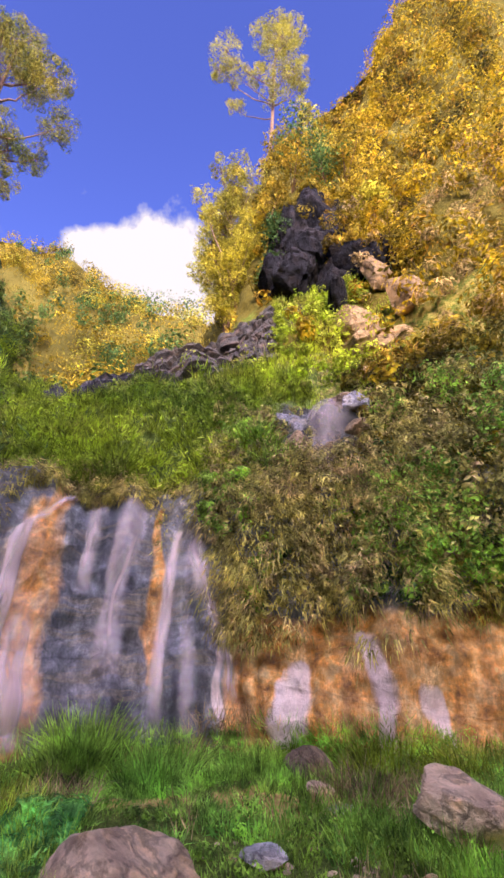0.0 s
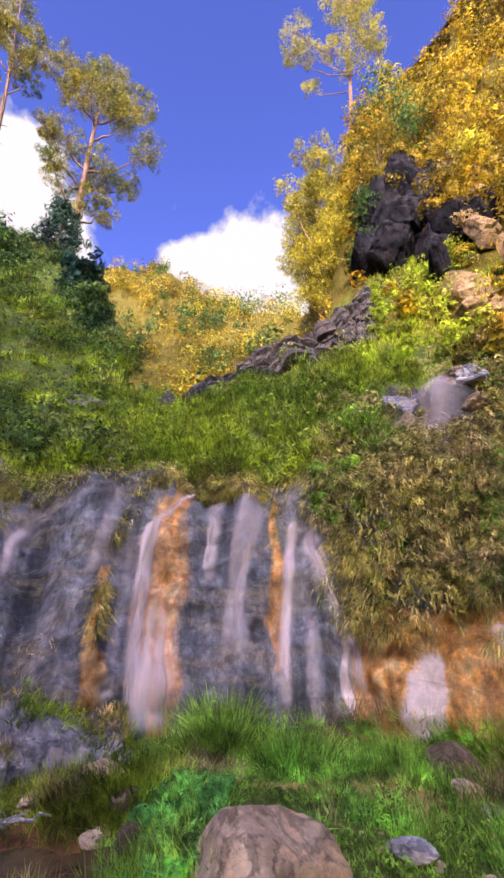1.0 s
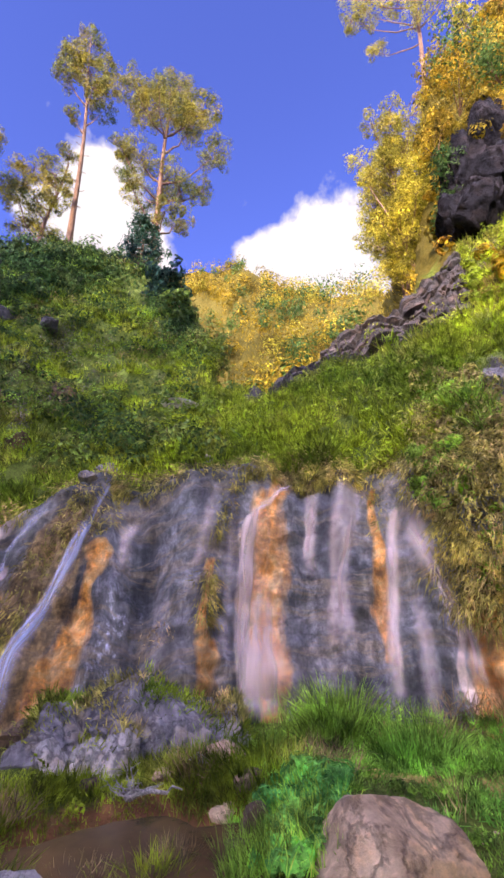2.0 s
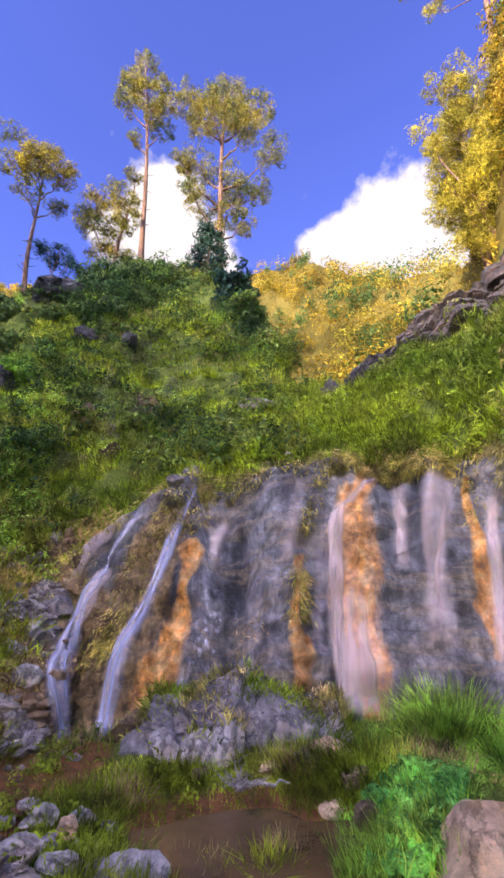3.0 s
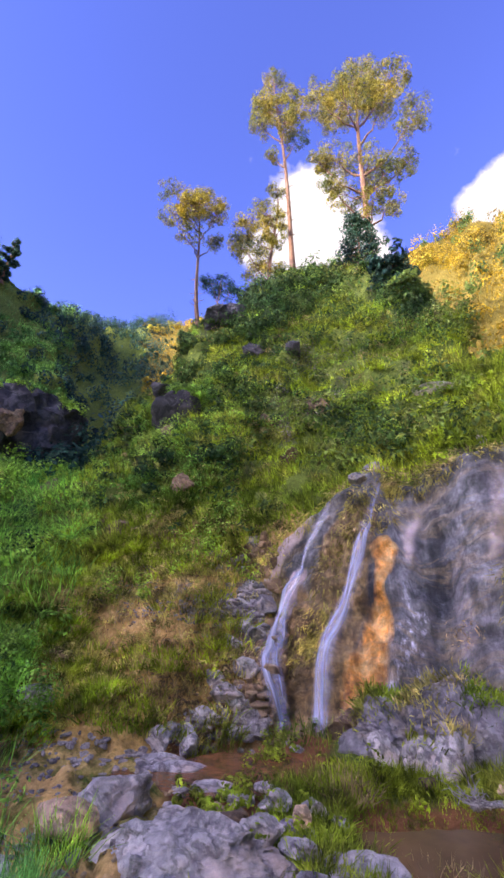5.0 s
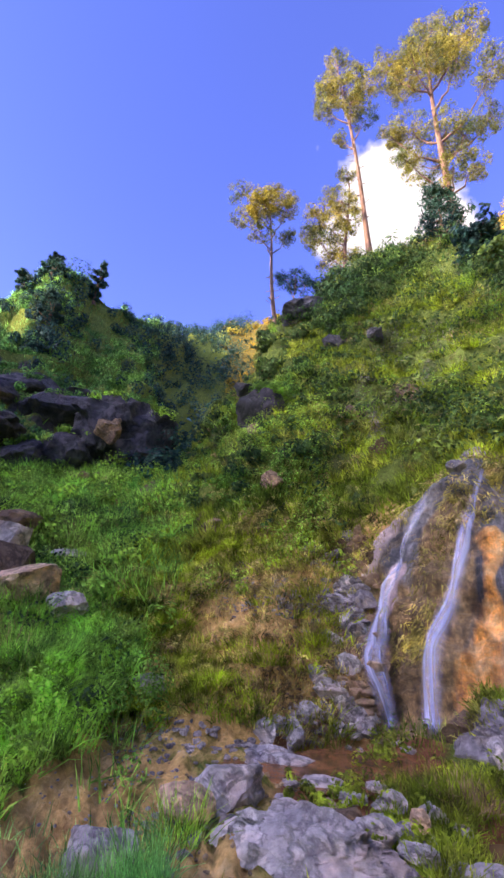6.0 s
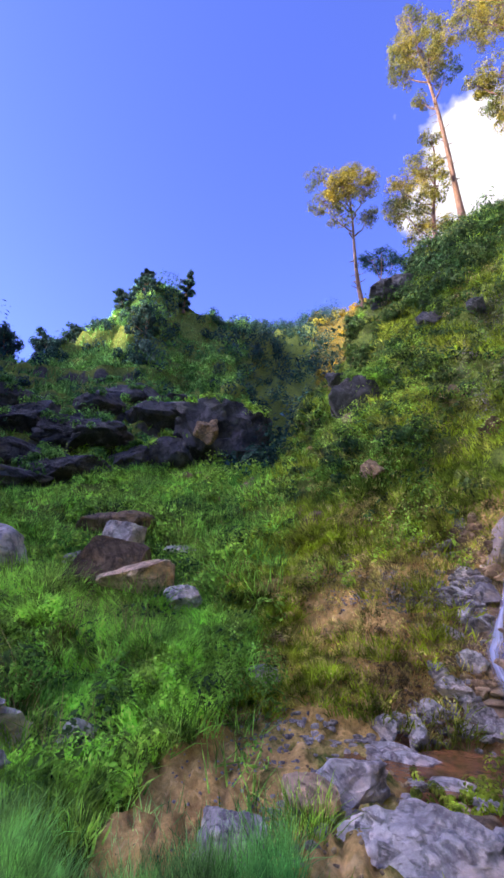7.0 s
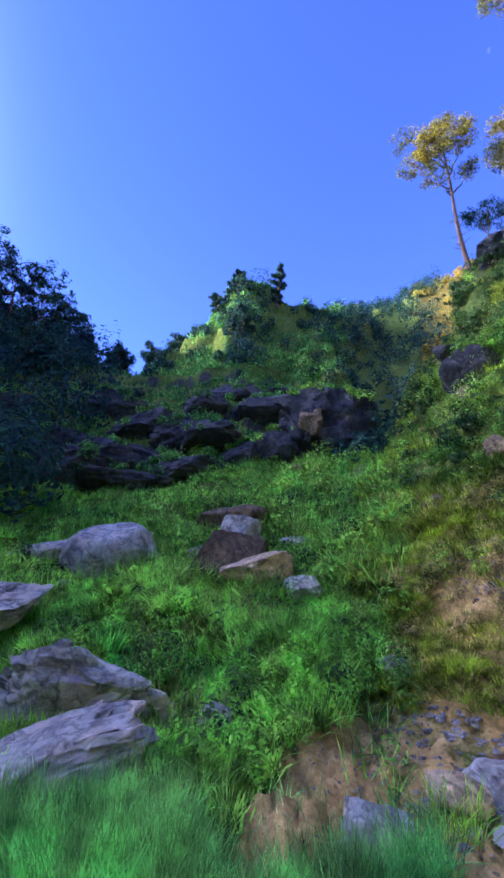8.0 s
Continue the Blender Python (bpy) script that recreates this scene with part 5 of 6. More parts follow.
for k, (a, r, sx, sz) in enumerate(((-16.4, 7.7, 0.4, 0.35), (-17.4, 7.4, 0.36, 0.3), (-4.0, 8.5, 0.45, 0.35))):
    rock("lip_rock", a, r, (sx, 0.5, sz), "lilac-grey rock at the head of the narrow stream", OUTCROP, 330 + k, 0.5, 0, 30, 0.0, 0.25, 5, 16, "pale rocks along the lip")
rock("rock_outcrop", -6.0, 6.3, (0.9, 0.6, 0.55), "brown rock at the stream's foot", BROWNROCK, 13, 0.3)
rock("pool_stone", -3.6, 5.75, (0.40, 0.32, 0.34), "pale stone standing at the cliff foot", BOULDER, 14, 0.2, 0, 20, 0.0, 0.25, 4, 14)
rock("pool_stone", 14.3, 5.35, (0.50, 0.4, 0.42), "pinkish stone at the edge of the pool", PINKROCK, 15, 0.3, 0, 10, 0.0, 0.4, 5, 18)
rock("pool_stone", 15.6, 4.3, (0.45, 0.4, 0.30), "brown stone at the edge of the pool", BROWNROCK, 16, 0.35, 30, -8, 0.0, 0.4, 5, 18)
rock("pool_stone", 17.8, 4.5, (0.35, 0.3, 0.35), "brown stone in the grass at the pool", BROWNROCK, 17, 0.3, 60, 8, 0.0, 0.4, 5, 18)
rock("pool_stone", -6.0, 3.72, (0.60, 0.4, 0.24), "pale flat rock at the near edge of the pool", BOULDER, 18, 0.3, 0, 0, 0.0, 0.35, 5, 16)
rock("pool_stone", -13.0, 4.3, (0.20, 0.18, 0.18), "small yellowish stone in the grass", PINKROCK, 19, 0.2)
rock("pool_stone", -17.0, 3.9, (0.35, 0.35, 0.30), "grey stone at the stream", BOULDER, 20, 0.2)
rock("pool_stone", -15.5, 4.6, (0.30, 0.25, 0.20), "grey stone at the stream", BOULDER, 21, 0.2)
for k, (a, r, sz) in enumerate(((-9.5, 4.2, 0.16), (-11.5, 4.6, 0.22), (0.5, 5.3, 0.2), (7.5, 5.35, 0.24), (11, 5.35, 0.3), (16.5, 5.0, 0.26), (13.8, 4.75, 0.22), (2.5, 3.6, 0.14), (8, 3.65, 0.18), (-2, 3.55, 0.2), (-13, 3.75, 0.24), (-19.5, 4.3, 0.26), (-21.5, 4.5, 0.2))):
    rock("shore_stone", a, r, (sz * 1.3, sz, sz * 0.7), "small brown-grey stone on the muddy shore", (PINKROCK, BOULDER, BROWNROCK)[k % 3], 240 + k, 0.3, 37 * k, 6, 0.0, 0.35, 4, 14, "stones round the pool")
rock("stream_boulder", -23.6, 3.5, (1.3, 0.85, 0.50), "large pale lilac-grey boulder beside the stream", BOULDER, 22, 0.36, 10, 4, 0.0, 0.6, 6, 20)
rock("stream_boulder", -31.8, 4.4, (0.85, 0.6, 0.46), "pale grey flat-topped boulder in the stream", BOULDER, 23, 0.25, 0, -14, 0.0, 0.45, 5, 20)
rock("stream_boulder", -44.6, 3.6, (0.48, 0.42, 0.44), "pale broken boulder beside the grass", BOULDER, 24, 0.25, 0, 8, 0.0, 0.5, 5, 20)
rock("stream_boulder", -35.8, 4.0, (0.55, 0.5, 0.34), "pale brown boulder with a dark underside", PINKROCK, 25, 0.1, 0, 10, 0.0, 0.45, 5, 16, "", 0.5)
rock("stream_stone", -25.0, 5.6, (0.75, 0.4, 0.18), "flat grey rock in the red stream bed", BOULDER, 26, 0.15)
rock("stream_stone", -27.5, 5.9, (0.55, 0.35, 0.18), "flat grey rock in the red stream bed", BOULDER, 27, 0.15)
rock("stream_stone", -22.5, 5.1, (0.50, 0.3, 0.16), "flat grey rock in the red stream bed", BOULDER, 28, 0.15)
rock("stream_stone", -19.0, 4.8, (0.28, 0.22, 0.12), "small flat stone in the stream", BOULDER, 29, 0.15)
rock("stream_stone", -16.5, 5.0, (0.26, 0.20, 0.12), "small flat stone in the stream", BOULDER, 30, 0.15)
rock("bank_rock", -77.0, 5.5, (2.4, 1.5, 1.4), "large lilac-grey layered rock in the grass", BOULDER, 31, 0.25, 0, 2, -0.05, 0.5, 6, 24)
rock("bank_rock", -77.0, 4.1, (1.8, 0.9, 0.55), "long pale rock slab sunk in the grass", BOULDER, 32, 0.25, 0, -10, 0.0, 0.5, 6, 24)
rock("bank_rock", -85.0, 7.6, (1.9, 1.2, 0.8), "lilac-grey slab of rock on the bank", BOULDER, 33, 0.2, 0, -12, 0.0, 0.4, 5, 20)
rock("bank_rock", -83.0, 9.2, (1.6, 1.0, 0.6), "lilac-grey slab of rock on the bank", BOULDER, 52, 0.2, 0, -14, 0.0, 0.4, 5, 20)
rock("bank_rock", -80.5, 11.5, (1.8, 1.0, 0.6), "lilac-grey slab of rock on the bank", BOULDER, 53, 0.2, 0, -10, 0.0, 0.4, 5, 20)
rock("round_boulder", -73.0, 10.8, (2.2, 1.5, 1.45), "smooth rounded grey boulder on the green bank", BOULDER, 34, 0.15, 0, -10, 0.15, 0.12, 5, 2)
rock("grey_rock", -77.8, 9.6, (0.7, 0.6, 0.55), "small rounded grey rock below the big boulder", BOULDER, 35, 0.15)
rock("grey_rock", -75.4, 9.9, (0.5, 0.4, 0.35), "small rounded grey rock below the big boulder", BOULDER, 36, 0.15)
rock("brown_boulder", -58.8, 9.6, (1.75, 1.2, 1.4), "brown angular boulder with a pale lower edge", BROWNROCK, 37, 0.2, 0, 8, 0.38, 0.2, 5, 18)
rock("white_boulder", -58.0, 10.5, (1.2, 0.9, 1.5), "pale grey upright boulder behind the brown one", BOULDER, 38, 0.05, 0, 12, 0.55, 0.2, 5, 18)
rock("dark_rock", -59.5, 12.2, (2.2, 1.1, 1.1), "dark flat rock in the grass", BROWNROCK, 39, 0.1, 0, 0, 0.1, 0.3, 5, 16)
rock("grey_rock", -62.5, 11.3, (0.7, 0.5, 0.55), "pale grey rock in the grass", BOULDER, 40, 0.15)
rock("flat_rock", -54.6, 8.6, (1.6, 0.9, 0.7), "flat pinkish rock with a pale top", PINKROCK, 41, 0.02, 0, -8, 0.16, 0.3, 5, 18)
rock("grey_rock", -50.6, 8.2, (0.7, 0.5, 0.62), "grey rock below the flat pinkish one", BOULDER, 42, 0.1, 0, 0, 0.22, 0.3, 4, 14)
rock("flat_rock", -51.5, 11.6, (1.1, 0.6, 0.3), "flat pale rock in the grass", BOULDER, 43, 0.1, 0, 0, 0.12)
rock("tan_rock", -41.6, 15.2, (1.3, 0.9, 1.0), "tan rock in the meadow grass", TANROCK, 44, 0.25, 0, 0, 0.0, 0.3, 5, 12)
rock("grey_stone", -61.0, 5.0, (0.45, 0.35, 0.45), "grey stone at the foot of the grassy bank", BOULDER, 45, 0.15)
rock("grey_stone", -40.5, 6.7, (0.55, 0.35, 0.25), "pale stone above the dirt slide", BOULDER, 46, 0.15)
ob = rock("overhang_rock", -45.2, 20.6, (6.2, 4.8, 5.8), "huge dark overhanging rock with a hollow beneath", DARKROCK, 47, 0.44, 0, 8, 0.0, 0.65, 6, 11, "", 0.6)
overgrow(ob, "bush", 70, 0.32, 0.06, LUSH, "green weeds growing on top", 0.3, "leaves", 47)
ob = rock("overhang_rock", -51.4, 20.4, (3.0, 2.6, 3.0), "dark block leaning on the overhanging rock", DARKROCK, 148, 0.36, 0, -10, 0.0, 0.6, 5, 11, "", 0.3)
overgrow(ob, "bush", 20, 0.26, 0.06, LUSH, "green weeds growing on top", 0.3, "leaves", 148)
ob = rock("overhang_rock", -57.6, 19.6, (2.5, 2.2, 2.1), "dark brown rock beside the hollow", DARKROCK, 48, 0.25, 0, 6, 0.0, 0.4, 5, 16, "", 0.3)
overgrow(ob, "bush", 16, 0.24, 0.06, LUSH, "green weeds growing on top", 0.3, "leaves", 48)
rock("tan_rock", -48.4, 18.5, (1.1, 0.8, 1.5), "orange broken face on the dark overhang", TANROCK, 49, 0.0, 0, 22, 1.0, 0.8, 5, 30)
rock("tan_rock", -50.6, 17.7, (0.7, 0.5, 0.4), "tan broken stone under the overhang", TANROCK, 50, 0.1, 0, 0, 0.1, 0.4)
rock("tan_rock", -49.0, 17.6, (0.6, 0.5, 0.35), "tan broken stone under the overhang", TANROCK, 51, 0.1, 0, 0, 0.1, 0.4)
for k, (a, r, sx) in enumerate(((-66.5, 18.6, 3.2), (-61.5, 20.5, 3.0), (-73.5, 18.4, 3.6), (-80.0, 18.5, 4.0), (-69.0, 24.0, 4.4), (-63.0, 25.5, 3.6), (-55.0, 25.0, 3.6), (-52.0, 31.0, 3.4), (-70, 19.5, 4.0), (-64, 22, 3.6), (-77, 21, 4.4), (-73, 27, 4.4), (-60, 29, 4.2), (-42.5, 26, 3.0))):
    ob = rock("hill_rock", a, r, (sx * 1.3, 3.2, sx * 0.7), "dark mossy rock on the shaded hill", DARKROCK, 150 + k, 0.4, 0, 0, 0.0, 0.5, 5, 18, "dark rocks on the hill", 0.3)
    overgrow(ob, "bush", 22, 0.34, 0.06, SHADEGRASS, "green weeds growing on top", 0.3, "leaves", 150 + k)
ob = rock("dark_rock", -27.4, 14.0, (2.0, 1.8, 1.9), "dark grey rock knob with a tan foot on the hillside", DARKROCK, 63, 0.42, 0, 14, 0.0, 0.45, 5, 4, "", 0.35)
rock("tan_rock", -28.2, 13.0, (0.8, 0.6, 0.6), "tan stone under the dark rock knob", TANROCK, 66, 0.2, 0, 10, 0.0, 0.4)
overgrow(ob, "bush", 50, 0.26, 0.045, LUSH, "green weeds growing on top", 0.2, "leaves", 61)
rock("hill_crag", -22.0, 18.7, (2.8, 1.6, 1.5), "dark pointed crag beside the lone pine", DARKROCK, 268, 0.35, 10, -32, 0.0, 0.8, 5, 30)
rock("rock_slab", 6.4, 13.2, (1.3, 0.7, 0.34), "flat grey slab lying in the hillside grass", BOULDER, 62, 0.0, 0, 0, 0.5)
rock("hill_stone", -8.5, 12.4, (0.8, 0.6, 0.6), "grey stone in the hillside grass", BROWNROCK, 63, 0.3)
rock("hill_stone", 10.0, 9.3, (0.45, 0.35, 0.3), "grey stone on the bank above the cliff", BOULDER, 64, 0.3)
rock("hill_stone", -3.0, 9.0, (0.6, 0.4, 0.35), "pale stone at the top of the stream", BOULDER, 65, 0.3)
for k, (a, r, size, mat) in enumerate(((-16.5, 12.8, 0.7, BROWNROCK), (-18.0, 16.4, 0.9, DARKROCK), (-11.5, 16.0, 0.8, DARKROCK), (-12.4, 10.6, 0.6, BROWNROCK), (-27.0, 10.4, 0.55, TANROCK), (-34.0, 10.2, 0.5, TANROCK), (-29.5, 15.8, 0.8, DARKROCK))):
    rock("hill_rock", a, r, (size * 1.3, size, size), "weathered rock poking out of the hillside grass", mat, 530 + k, 0.3, 33 * k, 10, 0.05, 0.5, 4, 16, "rocks in the hillside grass")
for k, (a, s_, size) in enumerate(((49.4, 2.62, 0.8), (50.6, 2.36, 0.7), (58.6, 2.72, 0.8), (58.2, 2.42, 0.7), (51.4, 2.88, 0.7), (56.6, 2.98, 0.8))):
    pp = place(a, s_)[0][0]
    rock("fall_rock", a, math.hypot(pp[0], pp[1]), (size * 1.2, size, size), "grey-brown rock at the edge of the upper fall", (OUTCROP, TANROCK)[k % 2], 630 + k, 0.35, 40 * k, 12, 0.0, 0.5, 4, 16, "rocks beside the upper fall")
# dark layered ledge along the right-hand crest
def bent_slab(az0, az1, s0, wide, thick, seed):
    """A long thin layer of slate lying along the slope, broken at its ends."""
    g = np.random.default_rng(seed)
    n = 26
    az = np.linspace(az0, az1, n)
    sl = s0 + 0.03 * fbm(np.stack([az * 0.25, np.full(n, seed * 1.3), az * 0], 1), 3)
    p, nn = place(az, sl)
    q, _ = place(az, sl - wide)
    down = q - p
    wob = 1 + 0.35 * fbm(np.stack([az * 0.9, np.full(n, seed * 2.7), az * 0], 1), 3)
    taper = np.clip(np.minimum(np.arange(n), n - 1 - np.arange(n)) / 2.5, 0.15, 1)
    up = nn * (thick * wob * taper)[:, None]
    rim = np.stack([p - nn * 0.25, p + up, p + down * 0.8 + up * 1.15, p + down * 1.05 - nn * 0.25], 1)
    rim = rim + g.normal(0, 0.018, rim.shape)
    ix = np.arange(n * 4).reshape(n, 4)
    f = np.concatenate([np.stack([ix[:-1, c], ix[1:, c], ix[1:, (c + 1) % 4], ix[:-1, (c + 1) % 4]], -1) for c in range(4)] + [ix[:1], ix[-1:, ::-1]])
    return mesh_from("slab", rim.reshape(-1, 3), f, SLATE, False)


ledge = tagged(new("slate_ledge"), "dark slanting ledge of many thin slate layers on the crest", "rock ledge")
g = np.random.default_rng(70)
for layer in range(14):
    a = 18.4 + g.uniform(0, 1.5) + 0.35 * layer
    while a < 46.5:
        span = g.uniform(3.5, 8.0)
        child("slab", bent_slab(a, min(a + span, 47.5), 4.0 - 0.042 * layer - 0.0012 * (a - 18) * 2, 0.06, g.uniform(0.14, 0.30), 700 + layer * 20 + int(a)), ledge)
        a += span * g.uniform(0.92, 1.0)
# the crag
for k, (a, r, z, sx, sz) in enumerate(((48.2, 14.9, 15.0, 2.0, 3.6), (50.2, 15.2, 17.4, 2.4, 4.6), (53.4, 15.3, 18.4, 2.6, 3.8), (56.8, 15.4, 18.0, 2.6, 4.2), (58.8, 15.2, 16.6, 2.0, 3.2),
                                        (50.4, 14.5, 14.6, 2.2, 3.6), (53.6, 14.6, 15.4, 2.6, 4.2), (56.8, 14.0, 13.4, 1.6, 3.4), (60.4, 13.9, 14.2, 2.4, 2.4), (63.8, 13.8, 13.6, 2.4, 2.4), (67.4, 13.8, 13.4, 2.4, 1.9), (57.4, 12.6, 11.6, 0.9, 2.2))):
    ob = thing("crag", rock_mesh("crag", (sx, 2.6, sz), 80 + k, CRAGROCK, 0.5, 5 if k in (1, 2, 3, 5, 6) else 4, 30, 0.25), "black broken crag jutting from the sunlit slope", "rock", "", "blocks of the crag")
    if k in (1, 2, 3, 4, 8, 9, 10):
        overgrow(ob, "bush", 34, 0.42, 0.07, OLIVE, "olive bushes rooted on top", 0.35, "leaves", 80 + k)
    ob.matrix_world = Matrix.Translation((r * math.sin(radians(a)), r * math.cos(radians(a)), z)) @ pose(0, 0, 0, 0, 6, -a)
for k, (a, el, r, rad, mat, words) in enumerate(((51.0, 53.6, 15.0, 1.0, OLIVE, "olive bush"), (57.0, 54.2, 15.0, 1.1, SHADE, "dark green bush"), (63.0, 50.8, 15.0, 1.0, OLIVE, "olive bush"), (48.6, 48.5, 14.6, 0.75, SHADE, "dark green bush"),
                                                  (46.8, 44.6, 14.4, 0.7, SHADE, "dark green bush"), (62.0, 46.8, 14.2, 0.9, DRY, "dry brown bush"), (63.0, 42.4, 13.4, 0.7, DRY, "dry brown bush"), (56.5, 39.8, 13.4, 0.55, GRASS, "fresh green bush"), (46.7, 51.0, 15.4, 0.9, OLIVE, "olive bush"),
        (50.0, 56.4, 15.6, 0.9, OLIVE, "olive bush"), (53.5, 55.8, 15.4, 1.1, SHADE, "dark green bush"), (60.5, 53.6, 15.2, 1.0, OLIVE, "olive bush"), (55.5, 58.0, 16.2, 1.0, SUNLEAF, "yellow-green bush"), (61.5, 47.6, 13.6, 0.8, GOLD, "golden bush"),
        (66.0, 44.6, 13.0, 0.9, GOLD, "golden bush"), (69.5, 42.0, 12.9, 0.8, GOLD, "golden bush"), (64.0, 48.8, 14.0, 0.9, SUNLEAF, "yellow-green bush"))):
    c0 = np.array([r * math.sin(radians(a)), r * math.cos(radians(a)), 1.55 + r * math.tan(radians(el))])
    g = np.random.default_rng(400 + k)
    cs = c0 + g.normal(0, 0.5, (9, 3)) * rad
    q, d, _ = clumps(cs, rad * g.uniform(0.35, 0.7, 9), 130, 400 + k, 0.8)
    bush = tagged(new("bush"), words + " rooted in the cracks of the crag", "bush", "bushes of the crag")
    child("foliage", leaves_mesh("foliage", q, d + np.array([0, 0, 0.5]), 0.078, mat, k, 0.45), bush)
    for j in range(6):
        w = np.linspace(0, 1, 5)[:, None]
        root_at = c0 + np.array([0.5 * math.sin(radians(a)), 0.5 * math.cos(radians(a)), -0.9 * rad])
        bv, bf = tube(root_at * (1 - w) + cs[j] * w, 0.03 * (1 - 0.7 * w[:, 0]), 5)
        child("branch", mesh_from("branch", bv, bf, BARK), bush)
rock("tan_rock", 60.5, 11.9, (1.6, 1.0, 1.0), "tan sunlit rock face below the crag", TANROCK, 90, 0.3, 0, 0, 0.2, 0.3, 4, 16)
for k, (a, s_, sx, sy, sz, turn) in enumerate(((59.5, 3.42, 1.7, 1.1, 1.5, 20), (62.5, 3.3, 2.0, 1.2, 1.3, -15), (64.5, 3.62, 1.9, 1.1, 1.6, 35), (61.0, 3.78, 1.4, 1.0, 1.2, 5), (67.5, 3.4, 1.8, 1.1, 1.3, 50))):
    pp = place(a, s_)[0][0]
    rock("tan_rock", a, math.hypot(pp[0], pp[1]), (sx, sy, sz), "tan sunlit rock breaking through the golden shrubs", TANROCK, 310 + k, 0.42, turn, 12, 0.0, 0.22, 5, 14)


def rubble(name, n, azr, sr, size, material, label, density=None, seed=0):
    """Loose stones past counting, each a rough cut lump."""
    g = np.random.default_rng(seed)
    p, nn, az, s = scatter(n, azr, sr, density, seed)
    variants = []
    for k in range(14):
        me = rock_mesh("stone", (2, 2, 2), 300 + seed + k, material, 0.3, 2, 10)
        variants.append(np.array([x.co for x in me.vertices]))
        tri = np.array([list(f.vertices) for f in me.polygons])
        bpy.data.meshes.remove(me)
    variants = np.array(variants)
    base = variants[0]
    sz = size[0] + (size[1] - size[0]) * g.random(n) ** 3
    sc = sz[:, None] * g.uniform(0.5, 1.3, (n, 3)) * np.array([1, 1, 0.7])
    ang = g.uniform(0, 2 * np.pi, n)
    v = variants[g.integers(0, 14, n)] * sc[:, None]
    c, s_ = np.cos(ang)[:, None], np.sin(ang)[:, None]
    v = np.stack([v[..., 0] * c - v[..., 1] * s_, v[..., 0] * s_ + v[..., 1] * c, v[..., 2]], -1) + p[:, None]
    f = (tri[None] + (np.arange(n) * len(base))[:, None, None]).reshape(-1, 3)
    return thing(name, mesh_from(name, v.reshape(-1, 3), f, material, False), label, "stones", "stuff")


RUBBLE = rock_material("bluish_rubble", (0.14, 0.12, 0.115), (0.46, 0.41, 0.40), (0.34, 0.25, 0.16), 0.5, 3.0)
debris = lambda az, s, p: patch(az, s, p, 1.3, 3.0, 0.0, 0.4) * np.clip((az + 44) / 14, 0.15, 1) + 0.12 * bell(az, -20.0, 3.0) * (s < 1.9) * (az < -17.2)
rubble("slope_rubble", 800, (-42, -16.8), (1.04, 2.1), (0.02, 0.17), RUBBLE, "loose pale bluish stones on the eroded slope", debris, 101)
rubble("stream_pebbles", 200, (-56, -8), (0.5, 1.08), (0.015, 0.12), RUBBLE, "pebbles along the stream bed", lambda az, s, p: patch(az, s, p, 1.3, 3.0, 0.0, 0.3) * np.where((az > -27) & (np.hypot(p[:, 0], p[:, 1]) > 4.4), 0.12, 1.0), 102)
rubble("brown_rubble", 860, (-42, -15), (1.05, 2.1), (0.02, 0.16), TANROCK, "loose orange-brown stones on the eroded slope", lambda az, s, p: patch(az, s, p, 0.9, 13.0, -0.1, 0.3) * np.where(s < 1.55, 1.6, 0.7), 103)
rubble("bed_stones", 200, (-45, -23), (0.58, 1.04), (0.02, 0.11), RUBBLE, "angular lilac-grey stones in the stream bed", lambda az, s, p: 0.05 + patch(az, s, p, 1.0, 63.0, -0.1, 0.3), 106)
CLOD = rock_material("tan_clods", (0.20, 0.14, 0.07), (0.46, 0.33, 0.18), (0.40, 0.24, 0.12), 0.4, 3.0, 0.95)
rubble("dirt_clods", 420, (-67, -26), (0.45, 1.1), (0.006, 0.032), CLOD, "tan clods of earth on the bare dirt", lambda az, s, p: 1.001 - off_dirt(az, p, 0.0) , 105)
rubble("bank_stones", 90, (38, 76), (0.5, 1.0), (0.02, 0.12), PINKROCK, "small stones in the grass of the bank", lambda az, s, p: patch(az, s, p, 1.1, 43.0, 0.0, 0.3), 104)
for k, (a, s_, size) in enumerate(((-20.5, 1.22, 0.42), (-19.2, 1.18, 0.36), (-21.6, 1.3, 0.34), (-18.6, 1.32, 0.40), (-22.8, 1.16, 0.36), (-18.4, 1.6, 0.34), (-19.0, 1.75, 0.30), (-24.5, 1.05, 0.40), (-28.0, 1.04, 0.34), (-20.0, 1.48, 0.30), (-18.2, 1.9, 0.36), (-26.0, 1.12, 0.30))):
    pp = place(a, s_)[0][0]
    rock("slope_stone", a, math.hypot(pp[0], pp[1]), (size * 1.2, size * 0.8, size * 0.8), "pale angular stone lodged in the eroded slope", BOULDER, 210 + k, 0.3, 40 * k, 14, 0.0, 0.5, 4, 16, "stones on the eroded slope")

